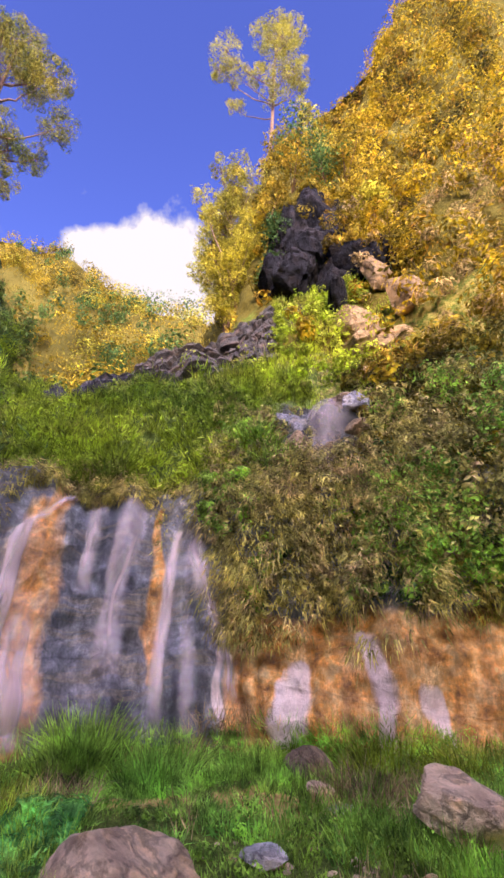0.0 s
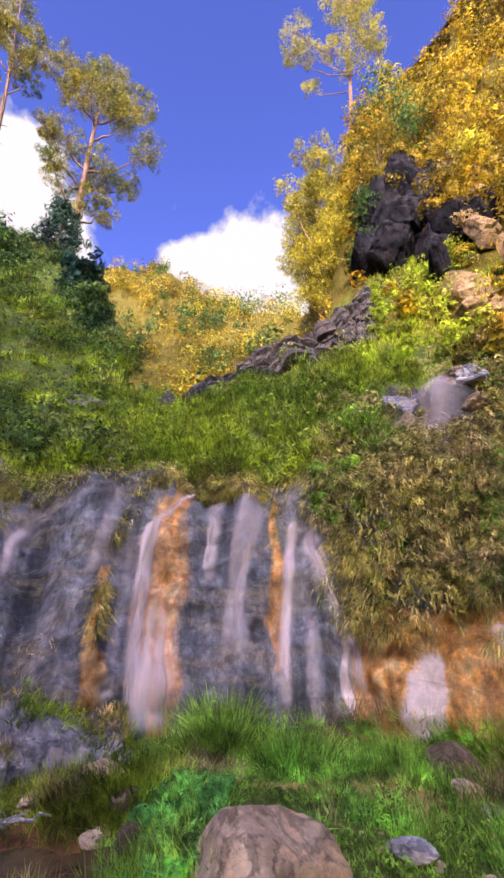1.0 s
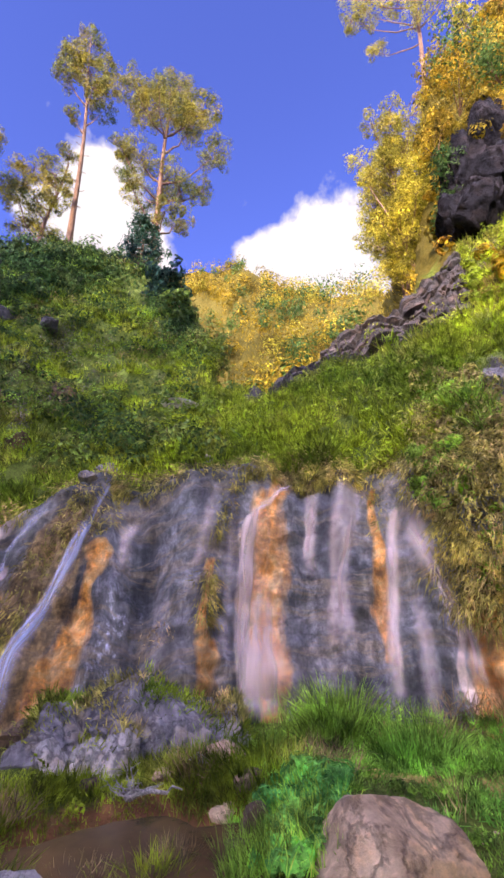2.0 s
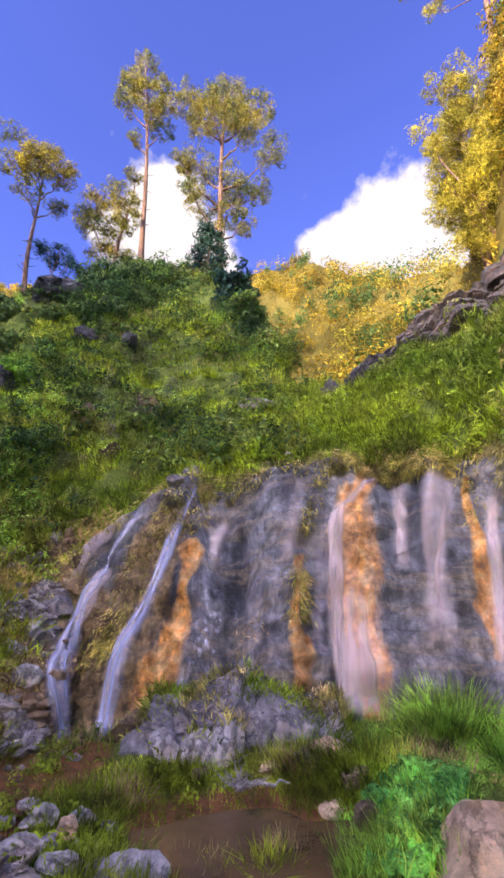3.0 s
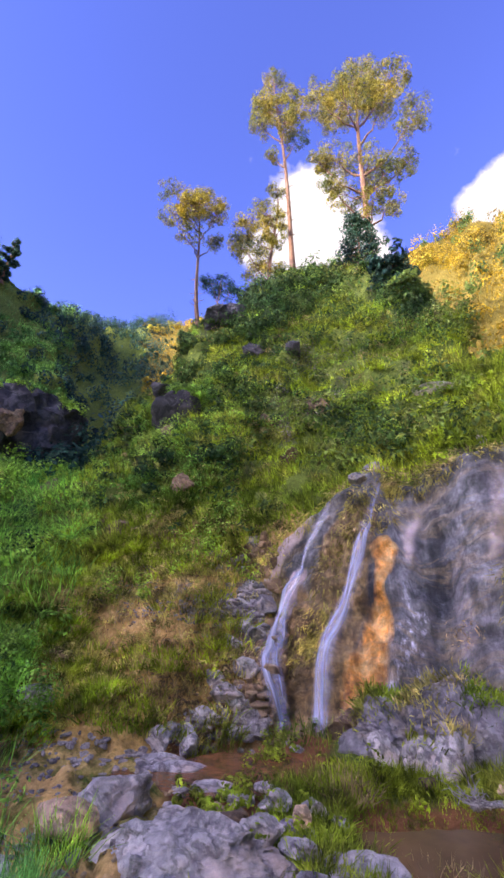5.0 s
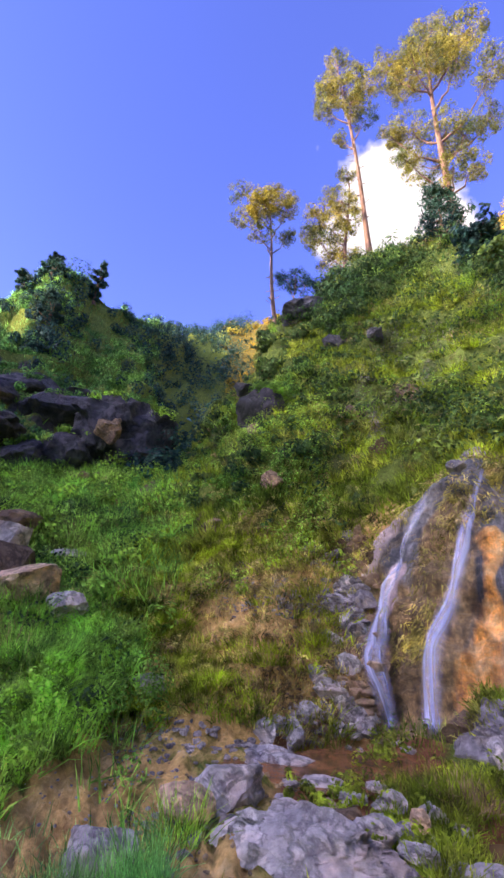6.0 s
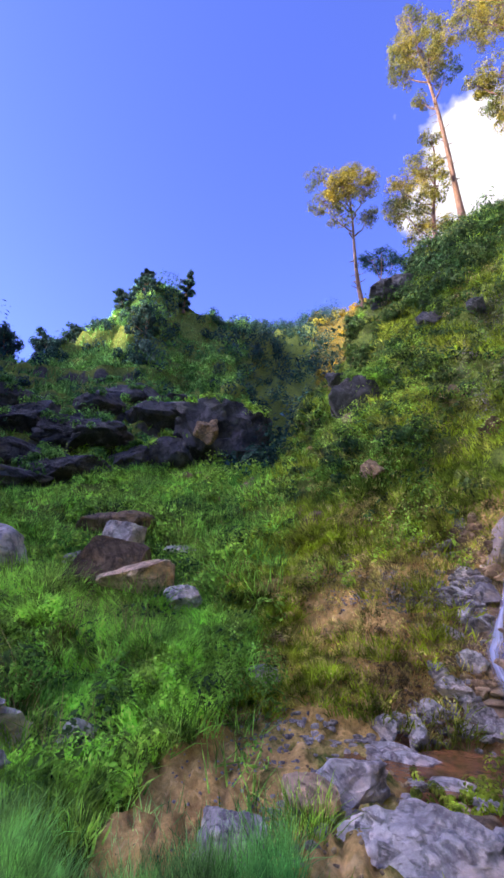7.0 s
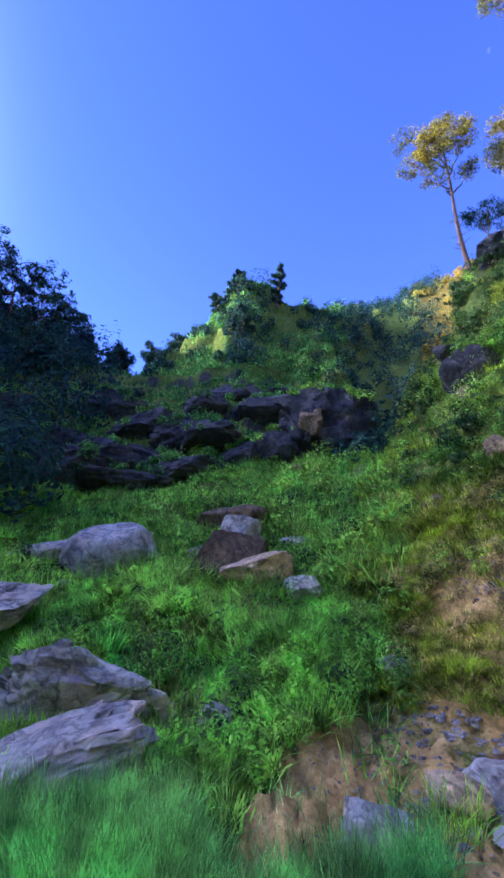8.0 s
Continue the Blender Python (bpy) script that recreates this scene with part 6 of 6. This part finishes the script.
# ------------------------------------------------------------ water
def ribbon(name, pts, width, cover, material, out, rows_, cols, fade, shift=0.0, seed=0):
    """A strip of water that follows (heading, row) points down the land."""
    along = np.linspace(0, len(pts) - 1, rows_)
    az = np.interp(along, np.arange(len(pts)), pts[:, 0])
    s = np.interp(along, np.arange(len(pts)), pts[:, 1])
    wob = fbm(np.stack([along * 1.1 + pts[0, 0] + seed * 7.1, np.zeros(rows_), np.zeros(rows_)], 1), 3)
    w = width * (0.85 + 0.15 * wob) * np.interp(along, [0, 0.3, len(pts) - 1], [0.6, 0.9, 1.1])
    V, U, C = [], [], []
    for c in range(cols):
        x = c / (cols - 1) * 2 - 1
        p, n = place(az + (x * w * 0.5 + shift) / 7.5 * 57.3 + (0.10 - 0.06 * (seed > 0)) * wob, s)
        V.append(p + n * out * (1.1 - 0.2 * x * x))
        U.append(np.stack([np.full(rows_, x * w.mean() * 0.5 + pts[0, 0] + shift), along * 1.3], 1))
        C.append(cover * (1 - x * x) ** 1.3 * np.clip(np.minimum(along * fade + 0.1 * (fade > 1), (len(pts) - 1 - along) * 1.6), 0, 1))
    V, U, C = np.array(V), np.array(U), np.array(C)
    smooth = np.ones(9) / 9
    V = np.stack([np.stack([np.convolve(np.pad(V[c, :, a], 4, "edge"), smooth, "valid") for a in range(3)], -1) for c in range(cols)])
    ix = np.arange(cols * rows_).reshape(cols, rows_)
    q = np.stack([ix[:-1, :-1], ix[:-1, 1:], ix[1:, 1:], ix[1:, :-1]], -1).reshape(-1, 4)
    return mesh_from(name, V.reshape(-1, 3), q, material, True, U.reshape(-1, 2), {"cover": C.ravel()})


def water_run(name, pts, width, cover, label, material=VEIL, out=0.07, rows_=120, cols=11, fade=1.2):
    """A fall down the cliff: a thin veil with brighter strands in it."""
    pts = np.array(pts)
    g = np.random.default_rng(int(abs(pts[0, 0]) * 10))
    root = tagged(new(name), label, "waterfall", "threads of falling water")
    child("veil", ribbon("veil", pts, width, cover * 0.8, material, out, rows_, cols, fade), root)
    for k in range(2 + int(width * 5)):
        w = g.uniform(0.10, 0.20)
        start = g.uniform(0, 0.3) * (len(pts) - 1)
        at = np.linspace(start, len(pts) - 1, 6)
        sub = np.stack([np.interp(at, np.arange(len(pts)), pts[:, c]) for c in (0, 1)], 1)
        child("strand", ribbon("strand", sub, w, cover * g.uniform(0.3, 0.6), material, out + 0.03, 64, 5, 1.2, g.uniform(-0.4, 0.4) * width, k + 1), root)
    return root


water_run("waterfall", [(19.4, 1.84), (17.0, 1.76), (16.0, 1.62), (15.8, 1.45), (15.9, 1.2), (16.2, 0.98)], 0.36, 0.95, "pinkish white fall along the edge of an orange crust")
water_run("waterfall", [(18.4, 1.5), (18.0, 1.36), (17.8, 1.15), (17.8, 1.0)], 1.05, 0.82, "broad pinkish white veil below the orange crust", VEIL, 0.10, fade=0.55)
water_run("waterfall", [(22.6, 2.02), (20.4, 1.88), (17.4, 1.76)], 0.20, 0.8, "thin water over the orange lip")
water_run("waterfall", [(24.6, 1.92), (24.1, 1.75), (23.8, 1.5)], 0.26, 0.6, "thin veil of water on dark slate")
water_run("waterfall", [(29.9, 2.0), (28.3, 1.71), (27.4, 1.45), (27.6, 1.2)], 0.38, 0.6, "white veil of water on dark slate")
water_run("waterfall", [(35.2, 1.84), (33.9, 1.73), (33.6, 1.48), (33.0, 1.25), (32.6, 1.05)], 0.24, 0.75, "thin white thread of water")
water_run("waterfall", [(38.0, 1.8), (36.4, 1.69), (37.4, 1.53), (39.6, 1.38), (41.1, 1.24), (41.2, 1.12)], 0.28, 0.85, "white thread of water beside the moss")
water_run("waterfall", [(36.0, 1.5), (36.2, 1.3), (36.6, 1.0)], 0.3, 0.28, "faint veil of water on dark slate")
water_run("waterfall", [(3.4, 1.92), (1.3, 1.74), (0.4, 1.55)], 0.2, 0.4, "faint veil of water on dark slate")
water_run("waterfall", [(11.1, 1.86), (10.7, 1.69), (9.6, 1.5)], 0.18, 0.4, "faint veil of water on dark slate")
water_run("waterfall", [(14.4, 1.72), (13.4, 1.4), (13.2, 1.2)], 0.22, 0.25, "faint veil of water on dark slate")
water_run("waterfall", [(7.0, 1.5), (6.2, 1.2)], 0.2, 0.2, "faint veil of water on dark slate")
water_run("stream_fall", [(-0.4, 2.06), (-3.0, 1.78), (-4.2, 1.64), (-6.5, 1.47), (-8.7, 1.31), (-9.6, 1.13), (-10.3, 0.98)], 0.24, 0.8, "bright white stream running down the rock", STREAM, 0.05)
water_run("stream_fall", [(-7.5, 1.92), (-10.5, 1.81), (-13.5, 1.72), (-15.8, 1.51), (-16.1, 1.29), (-15.2, 1.12), (-14.3, 0.97)], 0.24, 0.85, "narrow white stream running down the rock", STREAM, 0.12)
water_run("stream_fall", [(-46.8, 1.3), (-47.2, 1.15), (-47.6, 1.02)], 0.12, 0.6, "faint trickle in the grassy bank", STREAM, 0.05)

water_run("upper_fall", [(56.0, 2.92), (55.4, 2.78), (54.6, 2.55), (53.4, 2.25), (52.2, 2.0)], 0.7, 0.42, "pale water sliding over a dark rock above the moss", VEIL, 0.12)

ang = np.linspace(0, 2 * np.pi, 49)[:-1]
pr = np.stack([np.cos(ang) * 1.25, np.sin(ang) * 0.78], 1) * (1 + 0.34 * fbm(np.stack([np.cos(ang), np.sin(ang), ang * 0], 1) * 1.5, 3))[:, None]
centre = np.array([0.40, 4.02])
pv = np.concatenate([[[*centre, -0.08]], np.concatenate([pr + centre, np.full((48, 1), -0.08)], 1)])
pf = np.array([[0, 1 + k, 1 + (k + 1) % 48] for k in range(48)])
thing("pool_water", mesh_from("pool_water", pv, pf, POOL, True), "shallow brown muddy pool", "", "structure")


REDWATER, t, b = nodes_of("red_brown_water")
t.links.new(ramp(t, tex_noise(t, coord(t), 5.0, 6, 0.6, 0.6), [(0.35, (0.10, 0.04, 0.015)), (0.65, (0.30, 0.13, 0.05))]), b.inputs["Base Color"])
b.inputs["Roughness"].default_value = 0.12
bump(t, b, tex_noise(t, coord(t, "Object", (1, 2.2, 1)), 8.0, 4), 0.35, 0.03)
ang = np.linspace(0, 2 * np.pi, 73)[:-1]
edge_r = 1 + 0.30 * fbm(np.stack([np.cos(ang), np.sin(ang), ang * 0 + 4.0], 1) * 1.6, 3)
sv = np.array([[0, 0, 0]] + [[math.cos(a) * 1.25 * k, math.sin(a) * 0.62 * k, 0] for a, k in zip(ang, edge_r)])
stream_water = thing("stream_water", mesh_from("stream_water", sv, np.array([[0, 1 + k, 1 + (k + 1) % 72] for k in range(72)]), REDWATER, True), "shallow rust-coloured stream water over mud", "", "structure")
stream_water.matrix_world = Matrix.Translation((5.45 * math.sin(radians(-20)), 5.45 * math.cos(radians(-20)), -0.015)) @ pose(0, 0, 0, 0, 0, 20)


# ------------------------------------------------------------ trees
def tree(name, base, crown_from, crown_r, limbs, label, leaf_mat=NEEDLE, lean=(0, 0), seed=0, trunk_r=0.2, tufts=7, per=42, leaf=0.10, aspect=0.16, clump=0.7, shape="round", rise=0.35):
    """A tree: trunk, limbs and a crown of needle or leaf tufts round the limbs' ends."""
    g = np.random.default_rng(seed)
    root = tagged(new(name), label, "tree")
    az_, r_, top = base
    at_ = spot(az_, r_)
    root.location = at_
    height = 1.55 + math.hypot(at_.x, at_.y) * math.tan(radians(top)) - at_.z
    hs = np.linspace(0, 1, 14)
    path = np.stack([lean[0] * hs + 0.12 * np.sin(hs * 5 + seed), lean[1] * hs + 0.12 * np.cos(hs * 4 + seed), hs * height * 0.97 - 0.3], 1)
    v, f = tube(path, trunk_r * (1 - 0.8 * hs) * (1 + 0.35 * np.exp(-hs * 18)), 10)
    child("trunk", mesh_from("trunk", v, f, BARK), root)
    centres, radii = [], []
    for k in range(limbs):
        u = crown_from + (0.98 - crown_from) * (k + 0.5) / limbs
        at = np.array([np.interp(u, hs, path[:, c]) for c in range(3)])
        a = k * 2.4 + g.uniform(-0.4, 0.4)
        prof = max(0.36, math.sin(math.pi * min(0.95, 0.18 + 0.78 * (1 - (u - crown_from) / (1 - crown_from))))) if shape == "round" else (1 - (u - crown_from) / (1 - crown_from)) + 0.1
        ln = crown_r * max(0.3, prof) * g.uniform(0.7, 1.15)
        tip = at + np.array([math.cos(a) * ln, math.sin(a) * ln, ln * rise * g.uniform(0.3, 1.4)])
        q = np.linspace(0, 1, 6)[:, None]
        pth = at * (1 - q) + tip * q + np.array([0, 0, -0.18 * ln]) * np.sin(q * np.pi) + g.normal(0, 0.03, (6, 3)) * ln
        lv, lf = tube(pth, trunk_r * 0.34 * (1 - 0.8 * q[:, 0]), 5)
        child("limb", mesh_from("limb", lv, lf, BARK), root)
        for j in range(tufts):
            w = g.uniform(0.45, 1.08)
            centres.append(at * (1 - w) + tip * w + g.normal(0, 0.24, 3) * ln * 0.6)
            radii.append(clump * g.uniform(0.5, 1.1))
    centres, radii = np.array(centres), np.array(radii)
    per, leaf = int(per * 0.22), leaf * 1.85
    q, d, kk = clumps(centres, radii, per, seed, 0.5)
    child("crown", leaves_mesh("crown", q, d * 0.4 + np.array([0, 0, 0.4]), leaf, leaf_mat, seed, aspect, 0.5), root)
    return root


def polar(az, r, z):
    return (r * math.sin(radians(az)), r * math.cos(radians(az)), z)


# heading and distance of the foot, and the angle at which the top stands over the eye
def lobed_tree(name, az, r, lobes, label, leaf_mat, trunk_r, seed, depth=0.8, per=66, leaf=0.086, stubs=0, per_area=8.5, squash=0.6):
    """A tree with open foliage: a trunk, and limbs that each carry one lobe of small tufts.
    Lobes: sideways from the foot, height over the datum, half width, half height, in metres."""
    g = np.random.default_rng(seed)
    root = tagged(new(name), label, "tree")
    base = spot(az, r)
    root.location = base
    side = np.array([math.cos(radians(az)), -math.sin(radians(az)), 0.0])
    away = np.array([math.sin(radians(az)), math.cos(radians(az)), 0.0])
    L = np.array(lobes)
    top = L[np.argmax(L[:, 1])]
    height = top[1] - base.z
    hs = np.linspace(0, 1, 16)
    bow = 0.10 * np.sin(hs * 6 + seed)
    path = side * (top[0] * hs + bow)[:, None] + away * (0.1 * np.cos(hs * 5 + seed))[:, None] + np.array([0, 0, 1.0]) * (hs * height - 0.3)[:, None]
    v, f = tube(path, trunk_r * (1 - 0.82 * hs) * (1 + 0.4 * np.exp(-hs * 18)), 10)
    child("trunk", mesh_from("trunk", v, f, BARK), root)
    centres, radii = [], []
    for dx, z, rx, rz in lobes:
        c = side * dx + away * g.uniform(-1, 1) * depth * (0.4 + 0.6 * rx) + np.array([0, 0, z - base.z])
        u = min(0.97, max(0.08, (z - base.z - 0.75 * abs(dx - top[0] * 0.6) - 0.5) / height))
        at = np.array([np.interp(u, hs, path[:, k]) for k in range(3)])
        q = np.linspace(0, 1, 7)[:, None]
        pth = at * (1 - q) + c * q + np.array([0, 0, -0.15]) * np.sin(q * np.pi) * np.linalg.norm(c - at) + g.normal(0, 0.05, (7, 3)) * np.sin(q * np.pi)
        lv, lf = tube(pth, max(0.03, trunk_r * 0.34) * (1 - 0.75 * q[:, 0]), 5)
        child("limb", mesh_from("limb", lv, lf, BARK), root)
        for _ in range(int(6 + per_area * rx * rz * 2)):
            d = g.normal(0, 1, 3)
            d = d / np.linalg.norm(d) * g.uniform(0.25, 1.0) ** 0.5
            centres.append(c + side * d[0] * rx * 0.85 + away * d[1] * rx * 0.85 + np.array([0, 0, d[2] * rz * 0.85]))
            radii.append(g.uniform(0.22, 0.42) * (0.7 + 0.3 * rx))
            if g.random() < 0.3:
                w = np.linspace(0, 1, 4)[:, None]
                tv, tf = tube(c * (1 - w) + centres[-1] * w, 0.02 * (1 - 0.7 * w[:, 0]), 4)
                child("twig", mesh_from("twig", tv, tf, BARK), root)
    for k in range(stubs):
        u = g.uniform(0.12, 0.62)
        at = np.array([np.interp(u, hs, path[:, c]) for c in range(3)])
        a = g.uniform(0, 6.28)
        w = np.linspace(0, 1, 3)[:, None]
        end = at + np.array([math.cos(a), math.sin(a), 0.1]) * g.uniform(0.25, 0.5)
        tv, tf = tube(at * (1 - w) + end * w, 0.03 * (1 - 0.6 * w[:, 0]), 4)
        child("stub", mesh_from("stub", tv, tf, BARK), root)
    q, d, _ = clumps(np.array(centres), np.array(radii), per, seed, squash)
    child("crown", leaves_mesh("crown", q, d * 0.5 + np.array([0, 0, 0.5]), leaf, leaf_mat, seed, 0.2, 0.45), root)
    return root


lobed_tree("pine_tree", -26.5, 20.0, ((-1.56, 23.4, 1.1, 0.9), (-0.45, 24.3, 1.2, 0.8), (0.64, 22.6, 0.85, 1.1), (-1.7, 22.1, 0.85, 0.8), (-0.6, 22.6, 1.2, 1.0), (0.6, 21.4, 0.6, 0.55), (-0.16, 23.6, 1.0, 0.8), (-0.86, 21.0, 0.8, 0.5)),
           "slender lone pine with a small round crown on the hill crest", NEEDLE, 0.13, 3, stubs=16)
lobed_tree("pine_sapling", -25.2, 19.6, ((0.75, 18.2, 1.0, 0.6), (0.2, 17.6, 0.6, 0.45), (1.2, 17.6, 0.7, 0.4)), "sparse dark young pine leaning beside the lone pine", HAZEDLEAF, 0.06, 4, per=60)
lobed_tree("pine_tree", -10.8, 20.3, ((-0.93, 35.9, 1.1, 0.8), (-1.8, 34.0, 1.0, 1.0), (0.06, 34.5, 1.1, 1.1), (-1.9, 31.2, 0.9, 1.0), (-0.66, 32.7, 1.3, 1.1), (0.5, 31.5, 1.0, 1.1), (-0.4, 30.0, 1.1, 0.85), (-1.6, 32.9, 0.9, 0.8), (-1.1, 28.4, 0.5, 0.45), (0.33, 29.3, 0.9, 0.55)),
           "tall straight pine with a bare reddish trunk", NEEDLE, 0.16, 5, stubs=22)
lobed_tree("pine_tree", 0.3, 20.6, ((0.5, 34.7, 1.6, 1.4), (-1.2, 33.5, 1.6, 1.4), (1.9, 33.6, 1.6, 1.4), (0.3, 32.8, 1.95, 1.5), (2.3, 31.9, 1.5, 1.5), (-2.0, 32.1, 1.3, 1.4), (-0.3, 30.5, 1.85, 1.2), (1.8, 29.9, 1.6, 1.2), (3.3, 28.4, 1.25, 1.3), (2.9, 27.0, 0.85, 1.1),
                                    (-1.3, 27.5, 1.5, 1.3), (0.6, 26.8, 1.7, 1.15), (-0.8, 25.6, 1.45, 0.95), (1.4, 25.3, 1.3, 1.1), (-1.5, 24.3, 1.0, 0.9), (1.5, 23.2, 1.0, 1.0), (0.6, 22.2, 1.0, 0.7), (-2.2, 26.7, 0.8, 0.9)),
           "big broad-crowned pine, sunlit on one side", NEEDLE, 0.23, 7, 1.2)
lobed_tree("pine_tree", -15.1, 20.8, ((-0.6, 24.7, 1.3, 0.85), (-1.4, 23.5, 1.05, 0.8), (0.1, 23.7, 1.05, 0.9), (-1.8, 22.3, 0.85, 0.7), (-0.65, 22.3, 1.35, 0.8), (0.5, 22.0, 0.85, 0.9), (-1.2, 20.9, 1.0, 0.7), (0.07, 20.7, 1.15, 0.8), (-0.7, 19.8, 1.0, 0.55), (0.56, 25.6, 0.65, 0.5)),
           "small bushy pine beside the tall ones", NEEDLE, 0.14, 9)
tree("pine_sapling", (-1.0, 19.4, 46.2), 0.05, 1.5, 34, "dark green young conifer on the hill crest", HAZEDLEAF, (0, 0), 11, 0.1, 6, 90, 0.06, 0.3, 0.34, "cone")
tree("crest_tree", (3.2, 18.2, 40.5), 0.2, 1.0, 14, "dark leafy small tree on the hill's shoulder", HAZEDLEAF, (0, 0), 12, 0.09, 7, 60, 0.09, 0.5, 0.45)
tree("crest_tree", (6.0, 17.4, 38.8), 0.2, 0.9, 12, "brownish leafy small tree on the hill's shoulder", SHRUB, (0, 0), 14, 0.09, 7, 50, 0.09, 0.5, 0.4)

lobed_tree("gum_tree", 46.4, 22.2, ((1.5, 51.5, 1.9, 1.6), (0.4, 49.1, 1.8, 1.8), (2.3, 48.0, 1.7, 1.9), (1.3, 45.6, 2.1, 1.9), (2.6, 43.8, 1.4, 1.8), (-0.4, 43.5, 1.2, 1.4), (1.6, 41.7, 1.8, 1.4), (-3.0, 45.4, 1.6, 1.3), (-3.6, 43.5, 1.1, 1.3), (-2.3, 43.0, 1.3, 1.3),
                                    (-2.5, 41.1, 0.95, 0.9), (2.9, 41.5, 0.95, 1.2), (0.6, 39.6, 1.2, 0.95)),
           "tall thin-leaved tree with a forked pale trunk on the ridge", SUNLEAF, 0.17, 13, 1.0, 58, 0.088, per_area=6.0, squash=0.8)
for k, (a, r, z, h, w) in enumerate(((37.4, 23.5, 29.5, 8.0, 2.0), (40.2, 23.0, 30.2, 8.5, 2.2), (43.4, 22.0, 31.6, 9.0, 2.1), (44.9, 20.8, 28.5, 8.0, 1.8), (41.6, 20.5, 25.4, 6.5, 1.9), (38.4, 20.8, 23.0, 6.0, 1.8))):
    g = np.random.default_rng(500 + k)
    cs = [(g.uniform(-1, 1) * w * (1 - 0.5 * u), z - h * u, w * g.uniform(0.4, 0.65), w * g.uniform(0.35, 0.5)) for u in np.linspace(0.02, 0.85, 16)]
    lobed_tree("yellow_tree", a, r, cs, "sunlit airy yellow-green tree on the flank of the slope", SUNLEAF, 0.12, 20 + k, 1.6, 36, 0.105, per_area=8.0, squash=0.8)
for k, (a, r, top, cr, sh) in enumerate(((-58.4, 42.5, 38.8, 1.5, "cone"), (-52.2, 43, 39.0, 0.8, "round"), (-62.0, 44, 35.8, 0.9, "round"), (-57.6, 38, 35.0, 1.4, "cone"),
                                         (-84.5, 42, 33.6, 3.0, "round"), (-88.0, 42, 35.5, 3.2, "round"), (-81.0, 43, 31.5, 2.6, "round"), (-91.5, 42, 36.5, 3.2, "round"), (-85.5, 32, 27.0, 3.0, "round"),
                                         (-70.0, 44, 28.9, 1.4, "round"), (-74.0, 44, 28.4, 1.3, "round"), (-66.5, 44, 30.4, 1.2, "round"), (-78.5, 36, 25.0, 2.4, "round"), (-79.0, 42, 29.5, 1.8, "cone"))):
    tree("dark_tree", (a, r, top), 0.1, cr, 20, "dark tree on the ridge, its shade in the leaf colour", HAZEDLEAF, (0, 0), 40 + k, 0.16, 8, 200 if k < 4 else 110, 0.06 if k < 4 else 0.09, 0.4, 0.34 if k < 4 else 0.6, sh)

# dead branch lying in the pool
root = tagged(new("driftwood"), "bleached dead branch lying in the muddy pool", "branch")
root.location = polar(4.2, 4.75, 0.02)
WOOD = rock_material("bleached_wood", (0.25, 0.22, 0.20), (0.55, 0.50, 0.46), (0.30, 0.24, 0.18), 0.3, 4.0)
g = np.random.default_rng(5)
for k in range(26):
    a = g.uniform(-0.4, math.pi + 0.4) if k else -0.1
    ln = g.uniform(0.12, 0.32) if k else 0.5
    q = np.linspace(0, 1, 6)[:, None]
    pth = np.array([0, 0, 0.05]) + q * np.array([math.cos(a) * ln, math.sin(a) * 0.4 * ln, ln * (0.6 * abs(math.sin(a)) + 0.02)]) + g.normal(0, 0.02, (6, 3))
    v, f = tube(pth, (0.028 if k == 0 else 0.008) * (1 - 0.75 * q[:, 0]), 6)
    child("twig" if k else "stem", mesh_from("twig", v, f, WOOD), root)

# ------------------------------------------------------------ clouds far off
def cloud(name, az, el, wide, high, puffs, label, seed):
    """A cloud far behind the hills: a sheet with soft puffs."""
    n = 60
    u, v = np.meshgrid(np.linspace(-1, 1, n), np.linspace(-1, 1, n), indexing="ij")
    A, E = np.radians(az + u * wide), np.radians(el + v * high)
    d = 1800.0
    p = np.stack([d * np.cos(E) * np.sin(A), d * np.cos(E) * np.cos(A), d * np.sin(E)], -1)
    dens = np.zeros(u.shape)
    for px, py, pr_ in puffs:
        dd = np.hypot((u - px) * wide * math.cos(radians(el)) / high, v - py) / pr_
        dens = dens + np.exp(-1.1 * dd ** 2.4) * (1 - 0.45 * dens)
    ix = np.arange(n * n).reshape(n, n)
    q = np.stack([ix[:-1, :-1], ix[1:, :-1], ix[1:, 1:], ix[:-1, 1:]], -1).reshape(-1, 4)
    ob = thing(name, mesh_from(name, p.reshape(-1, 3), q, CLOUD, True, np.stack([u * wide * math.cos(radians(el)) / 10 + seed, v * high / 10], -1).reshape(-1, 2), {"puff": dens.ravel()}), label, "", "structure")
    ob.visible_shadow = False
    return ob


cloud("backdrop_cloud", 24.5, 43.5, 15.0, 9.0, ((0.22, 0.1, 0.55), (0.42, -0.05, 0.55), (0.0, -0.1, 0.42), (-0.3, -0.1, 0.33), (-0.52, -0.1, 0.3), (0.55, -0.5, 0.45), (0.2, -0.4, 0.4)), "bright white cumulus cloud over the far hill", 0.0)
cloud("backdrop_cloud", -7.0, 45.5, 13.0, 9.0, ((-0.1, 0.25, 0.5), (-0.2, -0.15, 0.55), (0.15, -0.3, 0.5), (-0.5, -0.35, 0.35), (0.5, -0.3, 0.36), (-0.75, -0.25, 0.22), (0.0, -0.6, 0.5)), "bright white cloud behind the pines", 3.0)
